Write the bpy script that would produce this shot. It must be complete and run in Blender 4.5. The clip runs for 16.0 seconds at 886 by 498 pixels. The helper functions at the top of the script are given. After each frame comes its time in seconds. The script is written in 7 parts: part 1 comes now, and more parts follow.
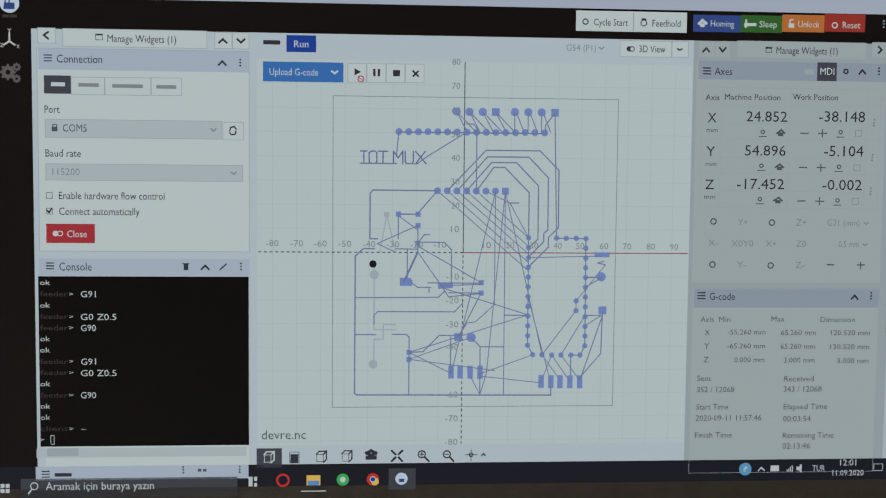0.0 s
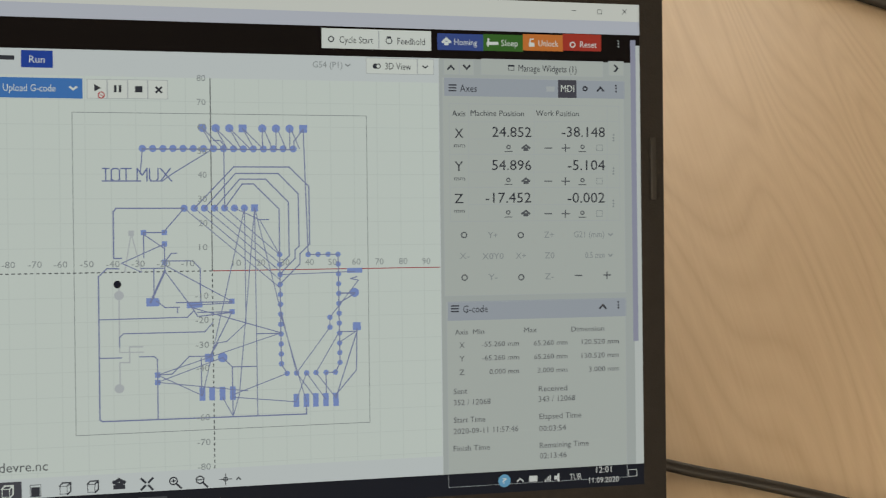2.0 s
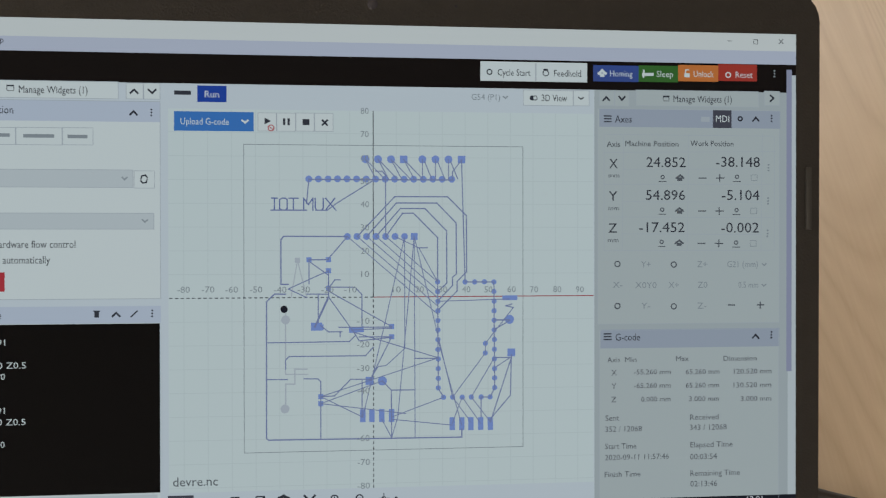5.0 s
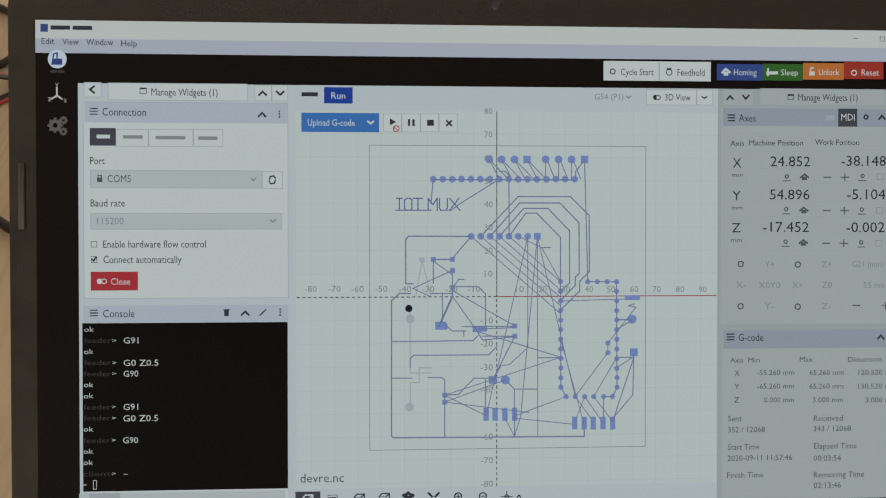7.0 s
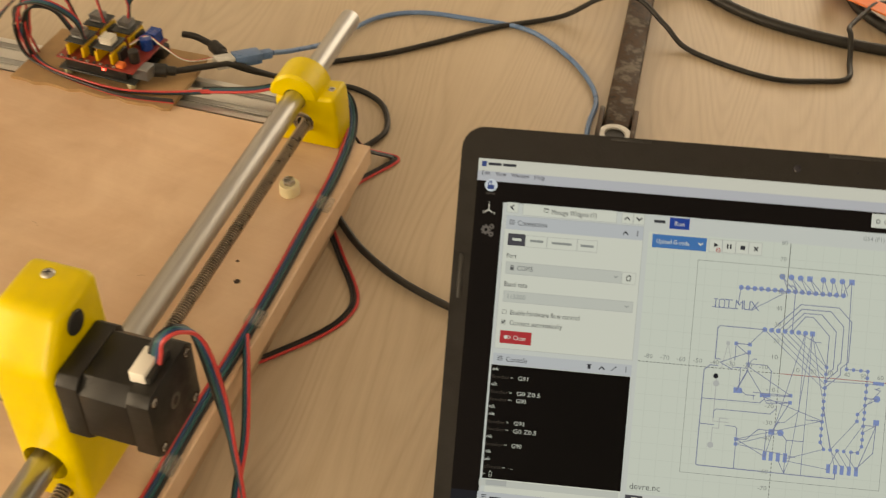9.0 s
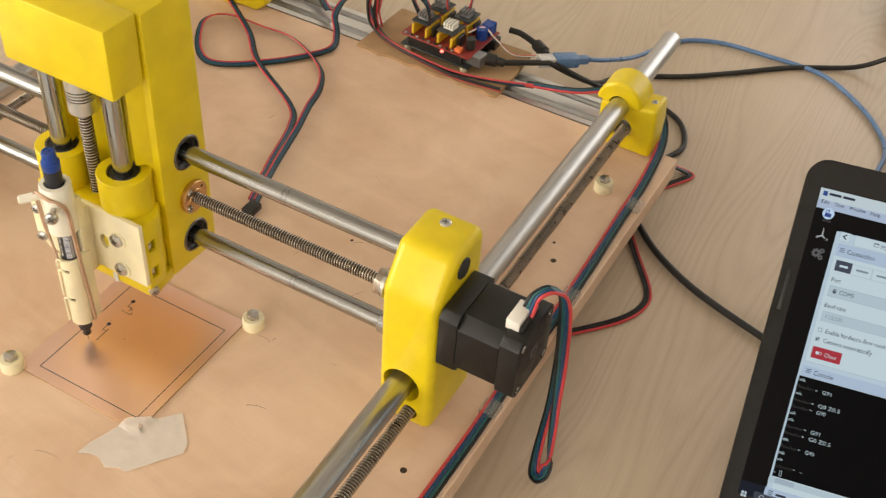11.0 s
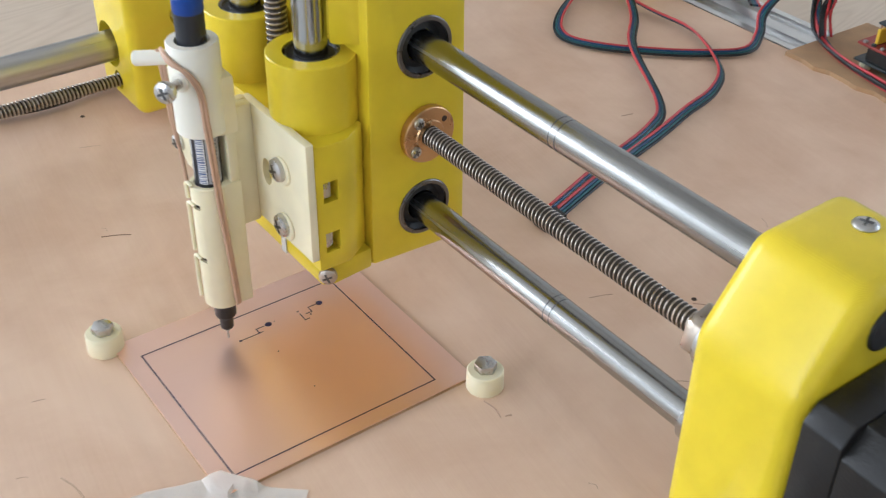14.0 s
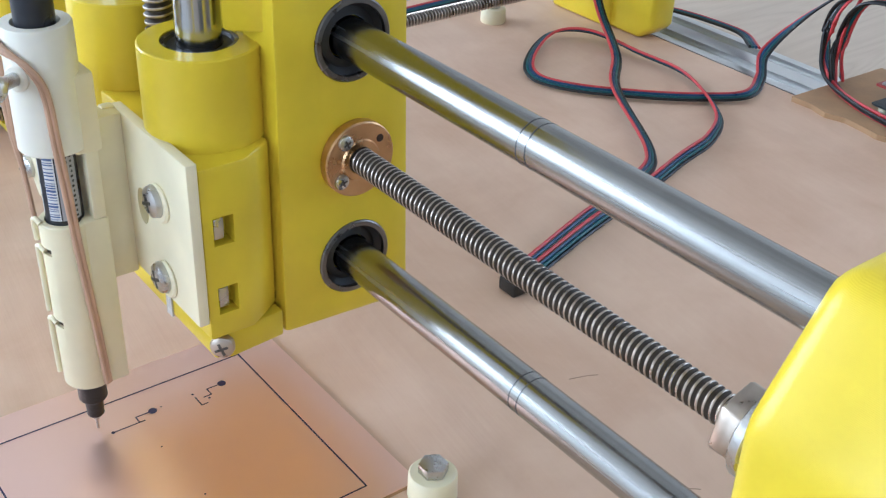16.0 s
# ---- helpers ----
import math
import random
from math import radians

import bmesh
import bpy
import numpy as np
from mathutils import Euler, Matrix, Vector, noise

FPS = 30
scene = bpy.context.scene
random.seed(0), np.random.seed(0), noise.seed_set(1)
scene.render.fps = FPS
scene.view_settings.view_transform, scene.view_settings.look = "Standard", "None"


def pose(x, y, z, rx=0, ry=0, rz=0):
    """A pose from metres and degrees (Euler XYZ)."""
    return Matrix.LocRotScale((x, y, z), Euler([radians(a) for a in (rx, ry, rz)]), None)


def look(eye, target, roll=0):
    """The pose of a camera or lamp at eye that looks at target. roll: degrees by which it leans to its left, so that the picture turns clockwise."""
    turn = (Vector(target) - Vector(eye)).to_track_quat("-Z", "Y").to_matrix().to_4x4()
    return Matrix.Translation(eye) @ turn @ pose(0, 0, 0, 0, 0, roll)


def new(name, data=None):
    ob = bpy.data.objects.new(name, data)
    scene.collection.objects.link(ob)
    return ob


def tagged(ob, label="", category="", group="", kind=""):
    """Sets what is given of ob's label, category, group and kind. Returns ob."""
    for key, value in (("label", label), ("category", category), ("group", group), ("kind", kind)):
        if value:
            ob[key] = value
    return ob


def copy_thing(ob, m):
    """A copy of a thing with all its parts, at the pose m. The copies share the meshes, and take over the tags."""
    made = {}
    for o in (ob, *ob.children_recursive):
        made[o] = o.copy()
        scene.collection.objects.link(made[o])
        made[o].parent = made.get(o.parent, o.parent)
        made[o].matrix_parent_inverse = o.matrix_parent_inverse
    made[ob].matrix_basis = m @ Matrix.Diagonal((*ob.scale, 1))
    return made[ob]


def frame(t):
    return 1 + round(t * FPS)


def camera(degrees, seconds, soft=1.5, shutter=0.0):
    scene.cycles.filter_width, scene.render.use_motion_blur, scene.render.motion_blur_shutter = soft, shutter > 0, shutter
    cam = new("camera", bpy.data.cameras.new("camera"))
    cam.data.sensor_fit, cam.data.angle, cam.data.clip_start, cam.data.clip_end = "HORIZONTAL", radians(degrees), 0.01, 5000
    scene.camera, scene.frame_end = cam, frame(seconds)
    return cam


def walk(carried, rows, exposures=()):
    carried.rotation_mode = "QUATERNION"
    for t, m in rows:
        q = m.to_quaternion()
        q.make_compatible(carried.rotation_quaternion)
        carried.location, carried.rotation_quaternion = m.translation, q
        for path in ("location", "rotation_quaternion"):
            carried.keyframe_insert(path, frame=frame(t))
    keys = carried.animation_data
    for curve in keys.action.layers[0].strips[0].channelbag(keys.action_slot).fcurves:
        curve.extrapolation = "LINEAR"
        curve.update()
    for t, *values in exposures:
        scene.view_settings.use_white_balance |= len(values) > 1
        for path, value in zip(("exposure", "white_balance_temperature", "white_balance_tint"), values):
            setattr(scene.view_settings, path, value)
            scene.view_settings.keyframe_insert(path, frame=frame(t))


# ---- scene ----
cam = camera(42, 16.0, soft=1.2, shutter=0.2)
ROWS = [
    (0, pose(0.5938, -0.0574, 0.3707, 44.22, -3.32, 8.20)),
    (0.5, pose(0.6006, -0.0584, 0.3685, 44.51, -3.67, 7.96)),
    (1, pose(0.6109, -0.0635, 0.3629, 45.79, -4.15, 7.25)),
    (1.5, pose(0.6215, -0.0702, 0.3550, 47.89, -6.06, 4.04)),
    (2, pose(0.6265, -0.0686, 0.3564, 48.61, -7.99, 1.07)),
    (2.5, pose(0.6277, -0.0718, 0.3534, 49.55, -9.12, -0.90)),
    (3, pose(0.6282, -0.0696, 0.3567, 49.57, -9.30, -0.93)),
    (3.5, pose(0.6287, -0.0727, 0.3554, 50.08, -8.80, -0.24)),
    (4, pose(0.6232, -0.0713, 0.3555, 49.57, -8.12, 1.08)),
    (4.5, pose(0.6153, -0.0673, 0.3652, 48.29, -6.52, 3.44)),
    (5, pose(0.6092, -0.0688, 0.3701, 47.94, -4.68, 5.77)),
    (7.5, pose(0.5795, -0.0710, 0.3739, 47.24, -2.77, 7.96)),
    (8, pose(0.5773, -0.0697, 0.3757, 47.11, -2.02, 9.21)),
    (8.5, pose(0.5548, -0.0558, 0.3986, 45.26, 1.55, 15.25)),
    (8.7, pose(0.5025, -0.1286, 0.4427, 47.35, -2.70, 13.55)),
    (9, pose(0.5180, -0.2087, 0.5339, 47.23, -0.87, 17.37)),
    (9.5, pose(0.4943, -0.3028, 0.5973, 48.85, -1.83, 19.87)),
    (10, pose(0.4350, -0.3168, 0.5917, 48.25, -2.93, 21.98)),
    (12.5, pose(0.4552, -0.3021, 0.4944, 49.15, -1.13, 44.22)),
    (13, pose(0.4739, -0.2867, 0.4581, 51.52, -1.10, 48.31)),
    (13.5, pose(0.4547, -0.2324, 0.4206, 53.50, -1.45, 51.57)),
    (14, pose(0.3518, -0.1110, 0.3061, 54.41, -0.68, 54.04)),
    (14.5, pose(0.3050, -0.0576, 0.2389, 56.64, -0.65, 56.32)),
    (15, pose(0.2964, -0.0513, 0.2284, 58.06, -1.16, 57.11)),
    (15.5, pose(0.2947, -0.0560, 0.2313, 59.01, -2.10, 55.19)),
    (16, pose(0.2918, -0.0540, 0.2388, 58.78, -1.89, 53.06)),
]
EXPO = [
    (0, -0.13, 6750, 9), (1.5, -0.09, 7700, 9), (2.5, -0.08, 7450, 9), (3.5, -0.12, 6900, 9), (4.5, -0.15, 6500, 9), (5, -0.17, 6650, 9),
    (8.2, -0.09, 7750, 9), (9.0, 0.02, 8600, 9), (9.5, 0.15, 8150, 9), (10.2, 0.19, 7400, 9),
    (12.3, 0.03, 4900, 4), (13.5, 0.01, 4750, 4), (14.3, 0.14, 4850, 7), (16, 0.19, 4450, 5),
]
walk(cam, ROWS, EXPO)

# ---- world and light ----
world = bpy.data.worlds.new("sky")
scene.world = world
world.use_nodes = True
sky = world.node_tree.nodes.new("ShaderNodeTexSky")
sky.sky_type, sky.sun_disc = "NISHITA", False
sky.sun_elevation, sky.sun_rotation = radians(48), radians(230)
world.node_tree.links.new(sky.outputs[0], world.node_tree.nodes["Background"].inputs[0])
world.node_tree.nodes["Background"].inputs[1].default_value = 0.1


def area_lamp(name, eye, target, sx, sy, power, color):
    lamp = bpy.data.lights.new(name, "AREA")
    lamp.shape, lamp.size, lamp.size_y, lamp.energy, lamp.color = "RECTANGLE", sx, sy, power, color
    ob = new(name, lamp)
    ob.matrix_world = look(eye, target)
    return ob


# west window, the main daylight
area_lamp("window_fill_light", (-3.3, -1.9, 1.05), (0, 0, 0.1), 2.8, 1.75, 132, (1.0, 0.86, 0.70))
# added south fill, brightens the faces towards the front; no window known there
area_lamp("window_fill_light", (0.2, -3.15, 1.05), (0, 0, 0.1), 2.0, 1.6, 50, (1.0, 0.86, 0.70))
# added weak north fill for the desk and rod tops
area_lamp("window_fill_light", (0.9, 2.5, 0.9), (0.1, 0, 0.1), 1.6, 1.2, 15, (1.0, 0.88, 0.74))


# ---- materials ----
MATS = {}


def nodes_of(name):
    m = bpy.data.materials.new(name)
    m.use_nodes = True
    MATS[name] = m
    nt = m.node_tree
    return m, nt, nt.nodes["Principled BSDF"]


def N(nt, kind, **inputs):
    n = nt.nodes.new(kind)
    for k, v in inputs.items():
        n.inputs[k.replace("_", " ")].default_value = v
    return n


def coords(nt, scale=(1, 1, 1), turn=0.0):
    tc = nt.nodes.new("ShaderNodeTexCoord")
    mp = nt.nodes.new("ShaderNodeMapping")
    mp.inputs["Scale"].default_value = scale
    mp.inputs["Rotation"].default_value = (0, 0, radians(turn))
    nt.links.new(tc.outputs["Object"], mp.inputs["Vector"])
    return mp.outputs["Vector"]


def ramp(nt, fac, stops):
    r = nt.nodes.new("ShaderNodeValToRGB")
    while len(r.color_ramp.elements) < len(stops):
        r.color_ramp.elements.new(0.5)
    for e, (p, c) in zip(r.color_ramp.elements, stops):
        e.position, e.color = p, (*c, 1)
    nt.links.new(fac, r.inputs["Fac"])
    return r.outputs["Color"]


def bump(nt, bsdf, height, strength, distance):
    b = N(nt, "ShaderNodeBump", Strength=strength, Distance=distance)
    nt.links.new(height, b.inputs["Height"])
    nt.links.new(b.outputs["Normal"], bsdf.inputs["Normal"])


def shade(c, k):
    return tuple(min(1.0, v * k) for v in c)


def plain(name, color, rough=0.5, metal=0.0, vary=0.12, scale=60.0, relief=0.15, rough_vary=0.15, stretch=(1, 1, 1), coat=0.0):
    """A surface with fine grain and broader patches."""
    m, nt, b = nodes_of(name)
    v = coords(nt, stretch)
    fine = N(nt, "ShaderNodeTexNoise", Scale=scale * 12, Detail=4.0)
    broad = N(nt, "ShaderNodeTexNoise", Scale=scale, Detail=5.0, Roughness=0.6)
    for n in (fine, broad):
        nt.links.new(v, n.inputs["Vector"])
    nt.links.new(ramp(nt, broad.outputs["Fac"], [(0.3, shade(color, 1 - vary)), (0.7, shade(color, 1 + vary))]), b.inputs["Base Color"])
    mr = N(nt, "ShaderNodeMapRange", From_Min=0.3, From_Max=0.7, To_Min=max(0.03, rough - rough_vary), To_Max=min(1, rough + rough_vary))
    nt.links.new(broad.outputs["Fac"], mr.inputs["Value"])
    nt.links.new(mr.outputs["Result"], b.inputs["Roughness"])
    b.inputs["Metallic"].default_value = metal
    b.inputs["Coat Weight"].default_value = coat
    if relief:
        bump(nt, b, fine.outputs["Fac"], relief, 0.0004)
    return m


def printed(name, color, rough=0.38):
    """3D printed plastic with fine horizontal layers."""
    m, nt, b = nodes_of(name)
    v = coords(nt)
    w = N(nt, "ShaderNodeTexWave", Scale=1250.0, Distortion=0.4, Detail=1.0)
    w.bands_direction = "Z"
    broad = N(nt, "ShaderNodeTexNoise", Scale=45.0, Detail=4.0)
    for n in (w, broad):
        nt.links.new(v, n.inputs["Vector"])
    nt.links.new(ramp(nt, broad.outputs["Fac"], [(0.3, shade(color, 0.9)), (0.7, shade(color, 1.06))]), b.inputs["Base Color"])
    b.inputs["Roughness"].default_value = rough
    b.inputs["Subsurface Weight"].default_value = 0.06
    b.inputs["Subsurface Radius"].default_value = (0.004, 0.003, 0.001)
    bump(nt, b, w.outputs["Fac"], 0.12, 0.00012)
    return m


def timber(name, light, dark, turn, ring=5.0, grain=1.0, rough=0.5, streaks=0.42, stain=(0.9, 0.88, 0.86), stain_scale=7.0):
    """Sawn board face: long grain, arched rings and fine pores."""
    m, nt, b = nodes_of(name)
    v = coords(nt, (1, 1, 1), turn)
    slow = N(nt, "ShaderNodeMapping")
    slow.inputs["Scale"].default_value = (0.9, 6.0, 1)
    nt.links.new(v, slow.inputs["Vector"])
    warp = N(nt, "ShaderNodeTexNoise", Scale=1.6, Detail=1.2, Distortion=0.35)
    nt.links.new(slow.outputs[0], warp.inputs["Vector"])
    rings = N(nt, "ShaderNodeMath")
    rings.operation = "MULTIPLY"
    rings.inputs[1].default_value = ring * 6.0
    nt.links.new(warp.outputs["Fac"], rings.inputs[0])
    saw = N(nt, "ShaderNodeMath")
    saw.operation = "PINGPONG"
    saw.inputs[1].default_value = 1.0
    nt.links.new(rings.outputs[0], saw.inputs[0])
    fine = N(nt, "ShaderNodeMapping")
    fine.inputs["Scale"].default_value = (12, 420, 12)
    nt.links.new(v, fine.inputs["Vector"])
    pores = N(nt, "ShaderNodeTexNoise", Scale=1.0, Detail=5.0, Roughness=0.65)
    nt.links.new(fine.outputs[0], pores.inputs["Vector"])
    blotch = N(nt, "ShaderNodeTexNoise", Scale=stain_scale, Detail=6.0, Roughness=0.62, Distortion=0.4)
    nt.links.new(v, blotch.inputs["Vector"])
    mid = tuple((a + c) / 2 for a, c in zip(light, dark))
    base = ramp(nt, saw.outputs[0], [(0.0, tuple(a * (1 - 0.6 * grain) + c * 0.6 * grain for a, c in zip(light, dark))), (0.22, tuple(a * 0.75 + c * 0.25 for a, c in zip(light, mid))), (0.55, light), (1.0, tuple(a * 0.6 + c * 0.4 for a, c in zip(light, mid)))])
    streak = ramp(nt, pores.outputs["Fac"], [(0.35, shade(dark, 1.25)), (0.6, light)])
    mix = N(nt, "ShaderNodeMix")
    mix.data_type = "RGBA"
    mix.inputs["Factor"].default_value = streaks * grain
    nt.links.new(base, mix.inputs[6])
    nt.links.new(streak, mix.inputs[7])
    tone = N(nt, "ShaderNodeMix")
    tone.data_type, tone.blend_type = "RGBA", "MULTIPLY"
    tone.inputs["Factor"].default_value = 1.0
    nt.links.new(mix.outputs[2], tone.inputs[6])
    nt.links.new(ramp(nt, blotch.outputs["Fac"], [(0.28, stain), (0.62, (1, 1, 1))]), tone.inputs[7])
    nt.links.new(tone.outputs[2], b.inputs["Base Color"])
    b.inputs["Roughness"].default_value = rough
    bump(nt, b, pores.outputs["Fac"], 0.22, 0.0005)
    return m


def glowing(name, srgb, strength=0.9):
    """A lit area of the display."""
    m, nt, b = nodes_of(name)
    lin = [((c / 255 + 0.055) / 1.055) ** 2.4 if c > 10 else c / 255 / 12.92 for c in srgb]
    b.inputs["Base Color"].default_value = (0.002, 0.002, 0.002, 1)
    b.inputs["Roughness"].default_value = 0.5
    b.inputs["Specular IOR Level"].default_value = 0.04
    b.inputs["Emission Color"].default_value = (lin[0] * 0.965, lin[1], lin[2] * 1.015, 1)
    b.inputs["Emission Strength"].default_value = strength
    return m


timber("desk_wood", (0.585, 0.485, 0.365), (0.34, 0.245, 0.155), 86, ring=6.5, grain=0.55, rough=0.42, streaks=0.3, stain=(0.93, 0.92, 0.9))
timber("plywood", (0.76, 0.565, 0.405), (0.55, 0.37, 0.25), 8, ring=1.6, grain=0.34, rough=0.62, streaks=0.5, stain=(0.85, 0.78, 0.72), stain_scale=16.0)
timber("plywood_edge", (0.56, 0.4, 0.26), (0.3, 0.19, 0.11), 90, ring=9.0, grain=1.0, rough=0.7)
printed("yellow_print", (0.75, 0.585, 0.004), 0.31)
printed("cream_print", (0.86, 0.79, 0.54), 0.42)
printed("white_print", (0.87, 0.84, 0.72), 0.4)
plain("chrome", (0.47, 0.47, 0.465), 0.17, 1.0, 0.03, 40, 0.02, 0.02, (1, 1, 1))
# rod steel: brushing plus light and dark reflection streaks painted into the colour
plain("chrome_lengthwise", (0.37, 0.37, 0.36), 0.25, 1.0, 0.25, 260, 0.04, 0.08, (0.012, 1, 1))
plain("chrome_crosswise", (0.50, 0.50, 0.495), 0.33, 1.0, 0.16, 260, 0.04, 0.07, (1, 0.012, 1))
plain("rod_ring", (0.16, 0.16, 0.16), 0.4, 1.0, 0.2, 200, 0.1)
# thread roots: grease plus the shade between crests, put into the colour
plain("root_grease_shade", (0.06, 0.048, 0.038), 0.6, 0.3, 0.3, 200, 0.2)
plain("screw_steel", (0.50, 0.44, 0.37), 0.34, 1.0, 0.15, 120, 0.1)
plain("zinc", (0.55, 0.54, 0.52), 0.3, 1.0, 0.15, 150, 0.15)
plain("aluminium", (0.72, 0.72, 0.71), 0.38, 1.0, 0.06, 30, 0.1, 0.08, (0.05, 1, 1))
plain("groove_dark", (0.34, 0.35, 0.36), 0.55, 0.6, 0.2, 60, 0.1)
plain("brass", (0.62, 0.40, 0.2), 0.34, 1.0, 0.12, 120, 0.15)
plain("bearing_steel", (0.2, 0.19, 0.18), 0.32, 1.0, 0.1, 100, 0.1)
plain("black_rubber", (0.015, 0.015, 0.015), 0.5, 0.0, 0.2, 120, 0.15)
plain("motor_black", (0.008, 0.0075, 0.007), 0.45, 0.0, 0.25, 60, 0.25)
plain("motor_stack", (0.010, 0.0095, 0.009), 0.4, 0.2, 0.25, 80, 0.3, 0.1, (1, 1, 1))
plain("black_plastic", (0.018, 0.017, 0.016), 0.42, 0.0, 0.2, 80, 0.3)
plain("bezel", (0.012, 0.011, 0.0105), 0.62, 0.0, 0.12, 90, 0.5)
MATS["bezel"].node_tree.nodes["Principled BSDF"].inputs["Specular IOR Level"].default_value = 0.3
plain("lid_back", (0.05, 0.05, 0.055), 0.4, 0.2, 0.1, 60, 0.2)
plain("white_plastic", (0.78, 0.76, 0.7), 0.4, 0.0, 0.06, 60, 0.1)
plain("blue_plastic", (0.01, 0.055, 0.31), 0.32, 0.0, 0.12, 60, 0.1)
plain("pen_label", (0.02, 0.022, 0.03), 0.35, 0.0, 0.1, 60, 0.05)
plain("label_white", (0.72, 0.72, 0.72), 0.4, 0.0, 0.05, 60, 0.05)
plain("code_blue", (0.10, 0.14, 0.30), 0.4, 0.0, 0.1, 60, 0.05)
plain("label_grey", (0.42, 0.42, 0.44), 0.4, 0.0, 0.1, 60, 0.05)
plain("wire_black", (0.012, 0.012, 0.014), 0.42, 0.0, 0.2, 150, 0.15)
plain("wire_red", (0.54, 0.05, 0.055), 0.42, 0.0, 0.12, 150, 0.15)
plain("wire_blue", (0.015, 0.06, 0.16), 0.42, 0.0, 0.12, 150, 0.15)
plain("wire_green", (0.015, 0.1, 0.12), 0.42, 0.0, 0.12, 150, 0.15)
plain("cable_black", (0.014, 0.013, 0.012), 0.5, 0.0, 0.2, 120, 0.2)
plain("usb_blue", (0.12, 0.22, 0.42), 0.35, 0.0, 0.12, 120, 0.1)
plain("board_red", (0.26, 0.035, 0.028), 0.4, 0.0, 0.15, 120, 0.1)
plain("pin_yellow", (0.75, 0.5, 0.02), 0.45, 0.0, 0.1, 120, 0.1)
plain("driver_board", (0.03, 0.035, 0.035), 0.45, 0.0, 0.3, 200, 0.2)
plain("heatsink", (0.35, 0.36, 0.37), 0.4, 0.8, 0.1, 120, 0.1)
plain("cardboard", (0.42, 0.27, 0.14), 0.85, 0.0, 0.15, 50, 0.5)


def rusty(name):
    """Old steel: bare grey, brown rust and black scale in patches."""
    m, nt, b = nodes_of(name)
    v = coords(nt)
    n1 = N(nt, "ShaderNodeTexNoise", Scale=55.0, Detail=6.0, Roughness=0.68)
    n2 = N(nt, "ShaderNodeTexNoise", Scale=500.0, Detail=3.0)
    for n in (n1, n2):
        nt.links.new(v, n.inputs["Vector"])
    nt.links.new(ramp(nt, n1.outputs["Fac"], [(0.36, (0.012, 0.01, 0.009)), (0.47, (0.075, 0.04, 0.022)), (0.53, (0.05, 0.036, 0.028)), (0.64, (0.17, 0.145, 0.12))]), b.inputs["Base Color"])
    b.inputs["Roughness"].default_value = 0.55
    b.inputs["Metallic"].default_value = 0.3
    bump(nt, b, n1.outputs["Fac"], 0.4, 0.001)


rusty("worn_steel")
plain("orange_tag", (0.80, 0.2, 0.06), 0.45, 0.0, 0.1, 40, 0.1)
plain("ink_blue", (0.025, 0.02, 0.07), 0.4, 0.0, 0.15, 300, 0.05)
plain("rubber_tan", (0.55, 0.36, 0.24), 0.6, 0.0, 0.1, 120, 0.1)
plain("clear_plastic", (0.6, 0.6, 0.58), 0.25, 0.0, 0.05, 80, 0.1)
plain("wall_paint", (0.80, 0.78, 0.75), 0.8, 0.0, 0.04, 2, 0.1)
plain("floor_tile", (0.12, 0.11, 0.10), 0.5, 0.0, 0.1, 3, 0.1)
plain("scratch_brown", (0.25, 0.15, 0.09), 0.8, 0.0, 0.2, 200, 0.1)
plain("scratch_pale", (0.46, 0.31, 0.22), 0.8, 0.0, 0.2, 200, 0.1)
plain("hole_dark", (0.05, 0.03, 0.02), 0.9, 0.0, 0.3, 200, 0.2)
plain("tape_paper", (0.92, 0.87, 0.80), 0.55, 0.0, 0.05, 90, 0.5)
MATS["tape_paper"].node_tree.nodes["Principled BSDF"].inputs["Alpha"].default_value = 0.55
plain("tape_clear", (0.55, 0.5, 0.45), 0.3, 0.0, 0.05, 80, 0.1)
MATS["tape_clear"].node_tree.nodes["Principled BSDF"].inputs["Alpha"].default_value = 0.28
plain("cloth_white", (0.72, 0.71, 0.68), 0.8, 0.0, 0.05, 30, 0.5)
plain("leaf_green", (0.02, 0.2, 0.16), 0.7, 0.0, 0.25, 60, 0.2)
MATS["tape_paper"].node_tree.nodes["Principled BSDF"].inputs["Alpha"].default_value = 0.5
plain("copper", (1.0, 0.71, 0.60), 0.34, 0.9, 0.015, 12, 0.0, 0.02)
plain("glass_lens", (0.02, 0.02, 0.03), 0.08, 0.0, 0.1, 60, 0.0)
led = nodes_of("red_led")[2]
led.inputs["Emission Color"].default_value, led.inputs["Emission Strength"].default_value = (1, 0.03, 0.02, 1), 6.0

